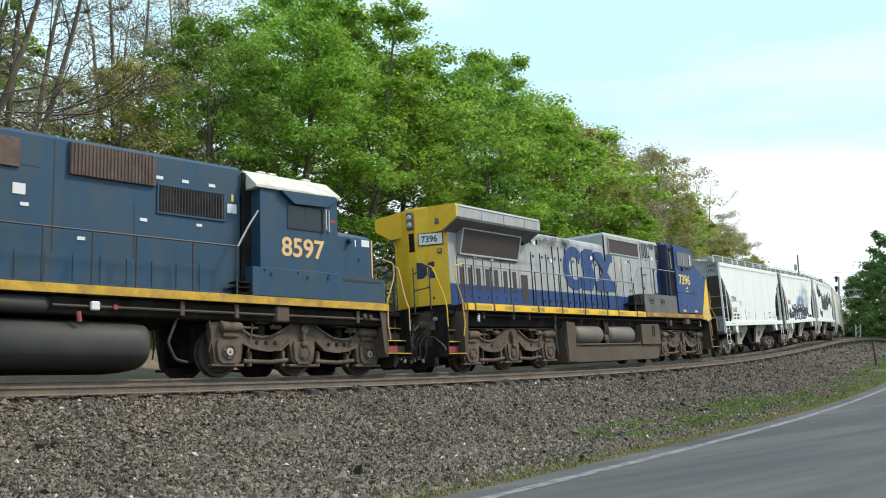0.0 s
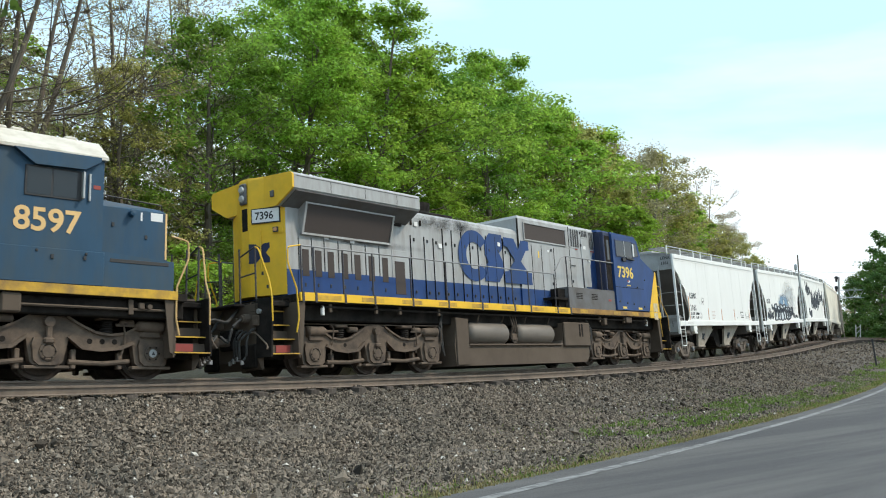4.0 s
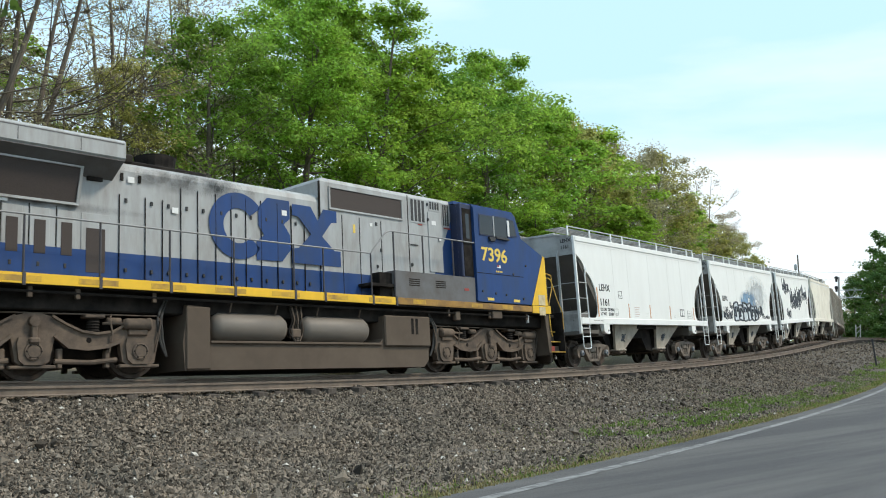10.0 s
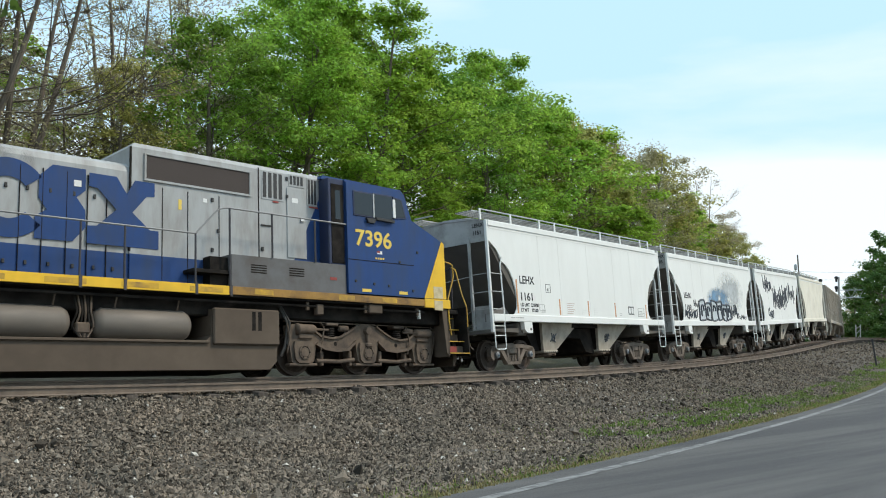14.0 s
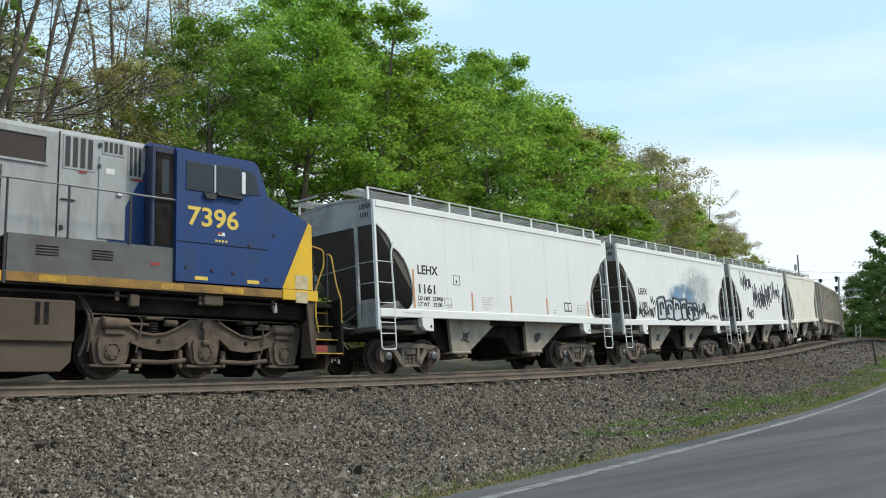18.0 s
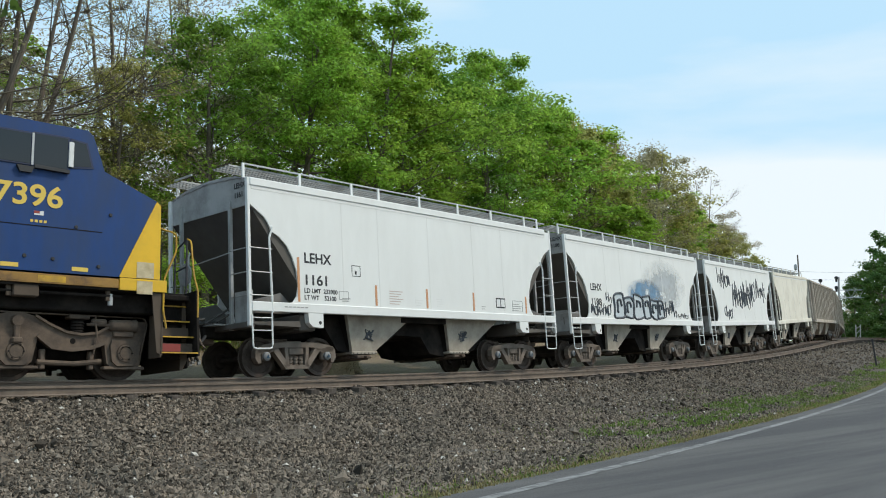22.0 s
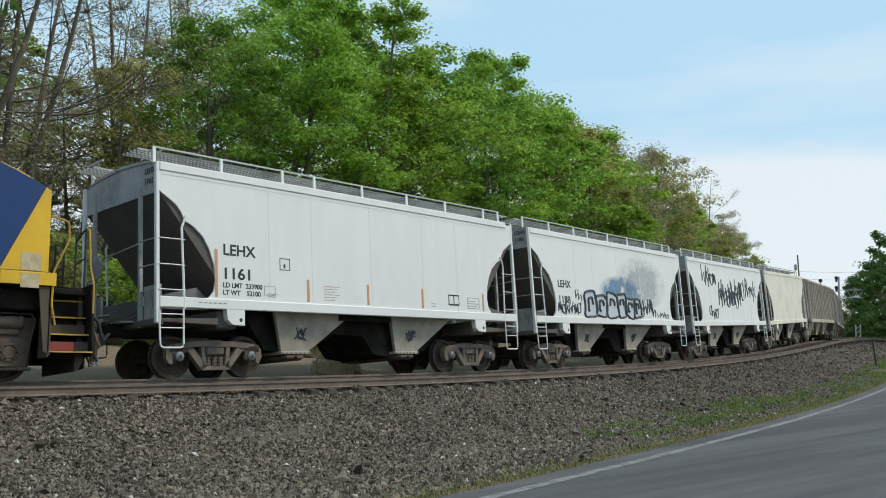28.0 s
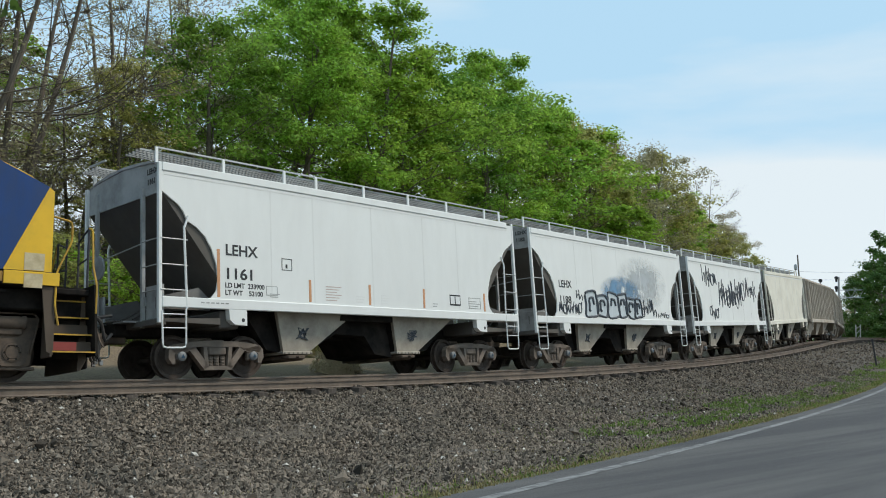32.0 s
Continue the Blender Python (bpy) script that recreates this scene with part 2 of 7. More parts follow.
M_SOOT = spray_mat("exhaust soot film", (0.035, 0.033, 0.032))
M_RUBBER = mat("dusty rubber hose", (0.05, 0.047, 0.044), 0.75, var=0.25, scale=12)
M_CAP = mat("grimy bearing cap", (0.2, 0.21, 0.22), 0.6, metal=0.2, var=0.2, scale=20)
M_RAILTOP = mat("worn grey handrail paint", (0.25, 0.25, 0.25), 0.5, var=0.2, scale=12)
M_GALV = mat("galvanised steel", (0.45, 0.46, 0.46), 0.5, metal=0.4, var=0.15, scale=10)
M_POLE = mat("weathered utility pole wood", (0.17, 0.14, 0.12), 0.9, var=0.3, scale=9, stretch=(1, 1, 0.2))
M_DRY = mat("dry straw heap", (0.62, 0.53, 0.36), 0.95, var=0.3, scale=18, bump=0.5, bump_scale=30)
M_FADED = mat("faded cream notice paint", (0.6, 0.5, 0.32), 0.7, var=0.2, scale=9, dirt=(0.4, 0.3, 0.16), dirt_amount=0.5, dirt_scale=5)
# Navy of emblem and window frames; also puts shade into the cab rear.
M_NAVY = mat("dark navy paint and cab shade", (0.012, 0.022, 0.07), 0.45, var=0.15, scale=4, dirt=(0.03, 0.035, 0.05), dirt_amount=0.4, dirt_scale=1.5)
M_RESV = mat("dusty grey reservoir paint", (0.16, 0.135, 0.112), 0.5, var=0.12, scale=3, dirt=(0.12, 0.105, 0.09), dirt_amount=0.5, dirt_scale=1.4, stretch=(0.6, 1, 1.6))
M_GLASS = bpy.data.materials.new("tinted cab glass")
M_GLASS.use_nodes = True
_p = M_GLASS.node_tree.nodes["Principled BSDF"]
_p.inputs["Base Color"].default_value, _p.inputs["Roughness"].default_value = (0.02, 0.022, 0.023, 1), 0.04
_p.inputs["Specular IOR Level"].default_value = 0.6


# ---- shaping tools ----
class Form:
    """Collects faces of one mesh."""

    def __init__(self):
        self.v, self.f = [], []

    def add(self, verts, faces):
        k = len(self.v)
        self.v += [tuple(q) for q in verts]
        self.f += [tuple(i + k for i in q) for q in faces]
        return self

    def box(self, x0, x1, y0, y1, z0, z1, c=0.0):
        x0, x1 = sorted((x0, x1))
        y0, y1 = sorted((y0, y1))
        z0, z1 = sorted((z0, z1))
        if c <= 0:
            return self.add([(x, y, z) for z in (z0, z1) for x, y in ((x0, y0), (x1, y0), (x1, y1), (x0, y1))],
                            [(3, 2, 1, 0), (4, 5, 6, 7), (0, 1, 5, 4), (1, 2, 6, 5), (2, 3, 7, 6), (3, 0, 4, 7)])
        c = min(c, (x1 - x0) * 0.45, (y1 - y0) * 0.45, (z1 - z0) * 0.45)
        ring = lambda a, z: [(x0 + a, y0 + c, z), (x0 + c, y0 + a, z), (x1 - c, y0 + a, z), (x1 - a, y0 + c, z),
                             (x1 - a, y1 - c, z), (x1 - c, y1 - a, z), (x0 + c, y1 - a, z), (x0 + a, y1 - c, z)]
        v = ring(c, z0)
        v = [(min(max(a, x0 + c), x1 - c), min(max(b, y0 + c), y1 - c), z0) for a, b, _ in v] + ring(0, z0 + c) + ring(0, z1 - c)
        v += [(min(max(a, x0 + c), x1 - c), min(max(b, y0 + c), y1 - c), z1) for a, b, _ in ring(c, z1)]
        f = [tuple(range(7, -1, -1)), tuple(range(24, 32))]
        for r in range(3):
            f += [(r * 8 + i, r * 8 + (i + 1) % 8, r * 8 + 8 + (i + 1) % 8, r * 8 + 8 + i) for i in range(8)]
        return self.add(v, f)

    def prism(self, pts, y0, y1):
        """Polygon in x, z, extruded along y."""
        n = len(pts)
        area = sum(pts[i][0] * pts[(i + 1) % n][1] - pts[(i + 1) % n][0] * pts[i][1] for i in range(n))
        pts = pts if area > 0 else pts[::-1]
        y0, y1 = min(y0, y1), max(y0, y1)
        v = [(x, y0, z) for x, z in pts] + [(x, y1, z) for x, z in pts]
        f = [tuple(range(n)), tuple(range(2 * n - 1, n - 1, -1))] + [((i + 1) % n, i, n + i, n + (i + 1) % n) for i in range(n)]
        return self.add(v, f)

    def loft(self, rings, caps=True):
        n = len(rings[0])
        v = [q for r in rings for q in r]
        f = [(a * n + i, a * n + (i + 1) % n, (a + 1) * n + (i + 1) % n, (a + 1) * n + i) for a in range(len(rings) - 1) for i in range(n)]
        if caps:
            f += [tuple(range(n - 1, -1, -1)), tuple(range((len(rings) - 1) * n, len(rings) * n))]
        return self.add(v, f)

    def tube(self, path, r, n=6, r2=None, caps=True):
        path = [Vector(q) for q in path]
        r2 = r if r2 is None else r2
        rings = []
        for i, q in enumerate(path):
            d = (path[min(i + 1, len(path) - 1)] - path[max(i - 1, 0)]).normalized()
            side = d.cross(Vector((0, 0, 1)) if abs(d.z) < 0.9 else Vector((1, 0, 0))).normalized()
            up = side.cross(d)
            rad = r + (r2 - r) * i / max(len(path) - 1, 1)
            rings.append([q + (side * math.cos(a) + up * math.sin(a)) * rad for a in [2 * math.pi * j / n for j in range(n)]])
        return self.loft(rings, caps)

    def turned(self, prof, axis="y", at=(0, 0, 0), n=20):
        """Lathe: prof is a row of (along, radius)."""
        rings = []
        for a, r in prof:
            ring = []
            for j in range(n):
                t = 2 * math.pi * j / n
                c, s = r * math.cos(t), r * math.sin(t)
                q = (c, a, s) if axis == "y" else (a, c, s) if axis == "x" else (c, s, a)
                ring.append((q[0] + at[0], q[1] + at[1], q[2] + at[2]))
            rings.append(ring)
        return self.loft(rings)

    def make(self, name, material, parent=None, label="", smooth=False):
        me = bpy.data.meshes.new(name)
        me.from_pydata(self.v, [], self.f)
        me.materials.append(material)
        if smooth:
            me.polygons.foreach_set("use_smooth", [True] * len(me.polygons))
        me.update()
        ob = new(name, me)
        ob.parent = parent
        if label:
            tagged(ob, label)
        return ob


def fix_normals(ob):
    bm = bmesh.new()
    bm.from_mesh(ob.data)
    bmesh.ops.recalc_face_normals(bm, faces=bm.faces)
    bm.to_mesh(ob.data)
    bm.free()
    return ob


def lettering(name, text, size, material, parent, m, label="", sx=1.0, thick=0.004):
    cu = bpy.data.curves.new(name, "FONT")
    cu.body, cu.size, cu.extrude = text, size, thick
    cu.offset = 0.02 * size
    tmp = bpy.data.objects.new(name, cu)
    me = bpy.data.meshes.new_from_object(tmp)
    bpy.data.objects.remove(tmp)
    me.transform(m @ Matrix.Diagonal((sx, 1, 1, 1)))
    bm = bmesh.new()
    bm.from_mesh(me)
    bmesh.ops.remove_doubles(bm, verts=bm.verts, dist=1e-5)
    bm.faces.ensure_lookup_table()
    left, out = set(bm.faces), []
    while left:
        todo, isle = [left.pop()], []
        while todo:
            f = todo.pop()
            isle.append(f)
            for v in f.verts:
                for g in v.link_faces:
                    if g in left:
                        left.discard(g)
                        todo.append(g)
        fm = Form()
        ids = {}
        for f in isle:
            for v in f.verts:
                if v not in ids:
                    ids[v] = len(fm.v)
                    fm.v.append(tuple(v.co))
            fm.f.append(tuple(ids[v] for v in f.verts))
        out.append(fm.make(name, material, parent, label))
    bm.free()
    return out


def side_text(x, z, b):
    """Upright lettering that faces the road side, on the plane y = -b."""
    return Matrix.Translation((x, -b, z)) @ Matrix.Rotation(radians(90), 4, "X")


# ---- the line of the track ----
STEP = 0.5
LINE_S = np.arange(-120, 300.01, STEP)
_k = np.where(LINE_S < 0, 0.006, np.where(LINE_S < 46, 0.00992 - 0.0002 * LINE_S, 0.0035))
_k = _k + 0.004 * ((LINE_S > 36) & (LINE_S < 43)) - 0.004 * ((LINE_S > 60) & (LINE_S < 67))
_g = np.where(LINE_S < -10, 0.005, np.where(LINE_S < 56, 0.0149 + 0.001008 * LINE_S, np.maximum(0.0, 0.0713 * (1 - (LINE_S - 56) / 34))))


def _sum(a):
    c = np.concatenate([[0], np.cumsum((a[1:] + a[:-1]) / 2 * STEP)])
    return c - c[np.argmin(abs(LINE_S))]


LINE_H = _sum(_k)
LINE_X, LINE_Y, LINE_Z = _sum(np.cos(LINE_H)), _sum(np.sin(LINE_H)), _sum(_g)
CANT = 0.091


def line(s):
    return (float(np.interp(s, LINE_S, LINE_X)), float(np.interp(s, LINE_S, LINE_Y)), float(np.interp(s, LINE_S, LINE_Z)),
            float(np.interp(s, LINE_S, LINE_H)))


def spot(s, b, z=0.0, cant=True):
    """World place at s metres along the track, b metres to the road side of its middle, z above the rails."""
    x, y, h0, h = line(s)
    if cant:
        b, z = b * math.cos(CANT) - z * math.sin(CANT), z * math.cos(CANT) + b * math.sin(CANT)
    return Vector((x + math.sin(h) * b, y - math.cos(h) * b, h0 + z))


def seat(s, half):
    """Pose of a body whose truck centres stand half a wheelbase before and behind s."""
    a, b = spot(s - half, 0), spot(s + half, 0)
    ex = (b - a).normalized()
    h = math.atan2(ex.y, ex.x)
    up = Vector((0, 0, 1)) * math.cos(CANT) - Vector((math.sin(h), -math.cos(h), 0)) * math.sin(CANT)
    ey = up.cross(ex).normalized()
    ez = ex.cross(ey)
    m = Matrix((ex, ey, ez)).transposed().to_4x4()
    m.translation = (a + b) / 2
    return m


# ---- ground ----
def near_line(x, y):
    """Distance along and to the road side of the track, for arrays of x and y."""
    S, B = np.empty(x.shape), np.empty(x.shape)
    use = (LINE_S > -100) & (LINE_S < 290)
    lx, ly, lh, ls = LINE_X[use], LINE_Y[use], LINE_H[use], LINE_S[use]
    for i in range(0, x.size, 4000):
        px, py = x.flat[i:i + 4000], y.flat[i:i + 4000]
        k = np.argmin((px[:, None] - lx) ** 2 + (py[:, None] - ly) ** 2, axis=1)
        dx, dy = px - lx[k], py - ly[k]
        S.flat[i:i + 4000] = ls[k] + dx * np.cos(lh[k]) + dy * np.sin(lh[k])
        B.flat[i:i + 4000] = dx * np.sin(lh[k]) - dy * np.cos(lh[k])
        far = np.hypot(dx, dy) > np.abs(B.flat[i:i + 4000]) + 2
        B.flat[i:i + 4000] = np.where(far, np.sign(B.flat[i:i + 4000]) * np.hypot(dx, dy), B.flat[i:i + 4000])
    return S, B


def edge_b(s):
    """How far the road's white edge line lies from the track's middle."""
    return 7.8 + 2.9 * np.exp(-(np.maximum(s, 0) - 7) / 14)


PROF_B = [-400, -120, -60, -35, -22, -14, -8, -5.5, -4, -2.4, -1.45, 1.45, 2.15, 5.6, 7.0, 8.5, 18, 40, 400]
PROF_Z = [14, 12, 9.5, 6.5, 4.2, 2.0, 0.6, 0.22, 0.12, -0.02, -0.28, -0.205, -0.325, -1.08, -1.14, -1.06, -0.72, -0.75, -0.75]


def ground_z(x, y):
    S, B = near_line(x, y)
    flat = np.clip((S - 60) / 18, 0, 1) * (B > 0)
    z = np.interp(S, LINE_S, LINE_Z) + np.interp(B, PROF_B, PROF_Z) * (1 - 0.9 * flat * flat * (3 - 2 * flat))
    return z, S, B


def ground_at(x, y):
    return float(ground_z(np.array([x]), np.array([y]))[0][0])


def zone_material():
    """One ground sheet: gravel by the track, soil and thin grass on the verge, leaf litter under the trees."""
    m = bpy.data.materials.new("gravel, verge soil and leaf litter")
    m.use_nodes = True
    n, l = m.node_tree.nodes, m.node_tree.links
    p = n["Principled BSDF"]
    p.inputs["Roughness"].default_value = 0.95
    co = n.new("ShaderNodeTexCoord")
    cols = []
    for a, b, sc in (((0.06, 0.049, 0.038), (0.135, 0.11, 0.087), 34), ((0.11, 0.105, 0.06), (0.165, 0.18, 0.075), 9), ((0.07, 0.055, 0.038), (0.10, 0.095, 0.05), 2.6), ((0.17, 0.13, 0.093), (0.3, 0.238, 0.17), 12)):
        t = n.new("ShaderNodeTexNoise")
        t.inputs["Scale"].default_value, t.inputs["Detail"].default_value = sc, 6
        t.inputs["Roughness"].default_value = 0.7
        l.new(co.outputs["Object"], t.inputs["Vector"])
        r = n.new("ShaderNodeValToRGB")
        r.color_ramp.elements[0].color, r.color_ramp.elements[1].color = (*a, 1), (*b, 1)
        r.color_ramp.elements[0].position, r.color_ramp.elements[1].position = 0.35, 0.7
        l.new(t.outputs["Fac"], r.inputs["Fac"])
        cols.append(r.outputs["Color"])
    out = cols[0]
    for name, c in (("verge", cols[1]), ("litter", cols[2]), ("dust", cols[3])):
        at = n.new("ShaderNodeAttribute")
        at.attribute_name = name
        mx = n.new("ShaderNodeMix")
        mx.data_type = "RGBA"
        l.new(at.outputs["Fac"], mx.inputs["Factor"])
        l.new(out, mx.inputs["A"])
        l.new(c, mx.inputs["B"])
        out = mx.outputs["Result"]
    l.new(out, p.inputs["Base Color"])
    t = n.new("ShaderNodeTexNoise")
    t.inputs["Scale"].default_value, t.inputs["Detail"].default_value = 24, 5
    l.new(co.outputs["Object"], t.inputs["Vector"])
    bp = n.new("ShaderNodeBump")
    bp.inputs["Strength"].default_value, bp.inputs["Distance"].default_value = 0.9, 0.04
    l.new(t.outputs["Fac"], bp.inputs["Height"])
    l.new(bp.outputs["Normal"], p.inputs["Normal"])
    return m


def build_ground():
    xs = np.concatenate([[-1500, -500, -250, -140, -90, -60, -40, -28, -18, -12], np.arange(-8, 56, 0.45), np.arange(56, 120, 1.6), [125, 135, 150, 180, 240, 400, 900, 2500]])
    ys = np.concatenate([[-1500, -500, -250, -140, -90, -60, -40, -30], np.arange(-24, 20, 0.4), np.arange(20, 90, 2.0), [95, 110, 140, 200, 300, 600, 2500]])
    gx, gy = np.meshgrid(xs, ys, indexing="ij")
    z, S, B = ground_z(gx, gy)
    rough = np.array([noise.noise(Vector((x * 0.9, y * 0.9, 3.1))) for x, y in zip(gx.flat, gy.flat)]).reshape(gx.shape)
    wide = np.array([noise.noise(Vector((x * 0.16, y * 0.16, 8.7))) for x, y in zip(gx.flat, gy.flat)]).reshape(gx.shape)
    off = np.clip((np.abs(B) - 1.6) / 2, 0, 1) * np.where((B > 8) & (B < 20), 0, 1)
    z = z + np.where(np.abs(B) < 6, 0.04, 0.05) * rough * off + np.where(B < -6, 0.9 * wide, 0)
    nx, ny = gx.shape
    idx = np.arange(nx * ny).reshape(nx, ny)
    f = np.stack([idx[:-1, :-1], idx[1:, :-1], idx[1:, 1:], idx[:-1, 1:]], -1).reshape(-1, 4)
    me = bpy.data.meshes.new("ground")
    me.from_pydata(np.stack([gx, gy, z], -1).reshape(-1, 3).tolist(), [], f.tolist())
    verge = np.clip((B - (edge_b(S) - 1.25 + 0.5 * rough + 0.5 * wide)) / 0.5, 0, 1)
    litter = np.clip((-7.0 - B + 0.8 * rough) / 1.2, 0, 1)
    # Tan ground, kept paler to offset the shade under and behind the train.
    dust = np.clip((0.8 - B + 0.2 * rough) / 0.3, 0, 1) * (1 - litter)
    for name, a in (("verge", verge), ("litter", litter), ("dust", dust)):
        me.attributes.new(name, "FLOAT", "POINT").data.foreach_set("value", a.ravel().astype(np.float32))
    me.materials.append(zone_material())
    me.polygons.foreach_set("use_smooth", [True] * len(me.polygons))
    return tagged(new("ground", me), "gravel, verge soil and leaf-littered wooded hillside", "ground", kind="structure")


def ribbon(name, material, s0, s1, step, edges, lift, label, category):
    """A strip that follows the track: edges gives the two b values at s."""
    rows = []
    ss = np.arange(s0, s1 + 0.01, step)
    for s in ss:
        a, b = edges(s)
        rows.append([spot(s, a + (b - a) * t, 0, False) for t in np.linspace(0, 1, 9)])
    P = np.array([[tuple(q) for q in r] for r in rows])
    P[..., 2] = ground_z(P[..., 0], P[..., 1])[0] + lift
    n, k = P.shape[:2]
    idx = np.arange(n * k).reshape(n, k)
    f = np.stack([idx[:-1, :-1], idx[:-1, 1:], idx[1:, 1:], idx[1:, :-1]], -1).reshape(-1, 4)[:, ::-1]
    me = bpy.data.meshes.new(name)
    me.from_pydata(P.reshape(-1, 3).tolist(), [], f.tolist())
    me.materials.append(material)
    me.polygons.foreach_set("use_smooth", [True] * len(me.polygons))
    return tagged(new(name, me), label, category, kind="structure")


def build_track():
    track = tagged(new("track"), "rusty rails spiked to weathered wooden ties in ballast", "railway track", kind="structure")
    prof = [(-0.07, -0.172), (0.07, -0.172), (0.07, -0.16), (0.012, -0.145), (0.012, -0.045), (0.037, -0.04), (0.037, -0.006), (0.028, 0.0),
            (-0.028, 0.0), (-0.037, -0.006), (-0.037, -0.04), (-0.012, -0.045), (-0.012, -0.145), (-0.07, -0.16)]
    for side in (0.753, -0.753):
        fm, top = Form(), Form()
        rings = [[spot(s, side + u, w) for u, w in prof] for s in np.arange(-60, 150.1, 1.0)]
        fm.loft(rings).make("rail", M_RAIL, track)
        top.loft([[spot(s, side + u, w) for u, w in ((-0.026, 0.0005), (0.026, 0.0005), (0.026, 0.003), (-0.026, 0.003))] for s in np.arange(-60, 150.1, 1.0)])
        top.make("rail_head", M_HEAD, track, "polished rail head")
    base = Form().box(-0.115, 0.115, -1.3, 1.3, -0.36, -0.176, 0.012).make("tie", M_TIE, track)
    plate = Form()
    for y in (-0.753, 0.753):
        plate.box(-0.1, 0.1, y - 0.17, y + 0.17, -0.178, -0.166)
        for u in (-0.11, 0.1):
            for x in (-0.06, 0.045):
                plate.box(x, x + 0.02, y + u - 0.02, y + u + 0.025, -0.17, -0.13)
        plate.box(-0.2, -0.11, y - 0.13, y + 0.13, -0.19, -0.12)
    plate = plate.make("tie_plate", M_RAIL, base)
    first, rnd = True, random.Random(5)
    for s in np.arange(-10, 92, 0.53):
        p = spot(s, rnd.uniform(-0.05, 0.05), rnd.uniform(-0.01, 0.0))
        h = line(s)[3] + rnd.uniform(-0.02, 0.02)
        m = Matrix.Translation(p) @ Matrix.Rotation(h, 4, "Z") @ Matrix.Rotation(-CANT, 4, "X")
        if first:
            base.matrix_basis, first = m, False
        else:
            o, q = base.copy(), plate.copy()
            for k in (o, q):
                scene.collection.objects.link(k)
            o.parent, q.parent = track, o
            o.matrix_basis = m
    return track


def branch(s, side=0.0, z=0.0):
    """A place by the turnout rail on the road side, which leaves the line before the curve."""
    k = max(s - 35.0, 0.0) / 25.0
    return spot(s, 1.75 + 0.35 * k ** 3.2 + side, 0.02 + z + 0.6 * max(s - 60.0, 0.0) / 30.0, False)


def build_siding():
    S = tagged(new("siding"), "rusty turnout rail spiked to switch timbers beside the line", "railway track", kind="structure")
    prof = [(-0.07, -0.172), (0.07, -0.172), (0.07, -0.16), (0.012, -0.145), (0.012, -0.045), (0.037, -0.04), (0.037, 0.0), (-0.037, 0.0), (-0.037, -0.04), (-0.012, -0.045), (-0.012, -0.145), (-0.07, -0.16)]
    Form().loft([[branch(s, u, w) for u, w in prof] for s in np.arange(-60, 104.1, 1.0)]).make("rail", M_RAIL, S)
    Form().loft([[branch(s, u - 1.5, w) for u, w in prof] for s in np.arange(72, 104.1, 1.0)]).make("rail", M_RAIL, S)
    tie = Form().box(-0.12, 0.12, -0.34, 0.5, -0.34, -0.176, 0.012).make("switch_timber", M_TIE, S)
    plate = Form().box(-0.1, 0.1, -0.17, 0.17, -0.18, -0.166)
    for x in (-0.07, 0.05):
        plate.box(x, x + 0.022, -0.115, -0.075, -0.17, -0.125)
    plate = plate.box(0.1, 0.16, -0.12, 0.1, -0.18, -0.13).make("tie_plate", M_TIE, tie)
    rnd = random.Random(8)
    at, s = [], -4.0
    while s < 84:
        at.append(s)
        s += rnd.choice((0.5, 0.56, 0.62, 0.85, 1.1))
    for k, s in enumerate(at):
        o, q = (tie, plate) if k == 0 else (tie.copy(), plate.copy())
        if k:
            scene.collection.objects.link(o)
            scene.collection.objects.link(q)
            o.parent, q.parent = S, o
        o.matrix_basis = Matrix.Translation(branch(s, rnd.uniform(-0.3, 0.02), rnd.uniform(-0.05, 0.0))) @ Matrix.Rotation(line(s)[3] + rnd.uniform(-0.04, 0.04), 4, "Z")


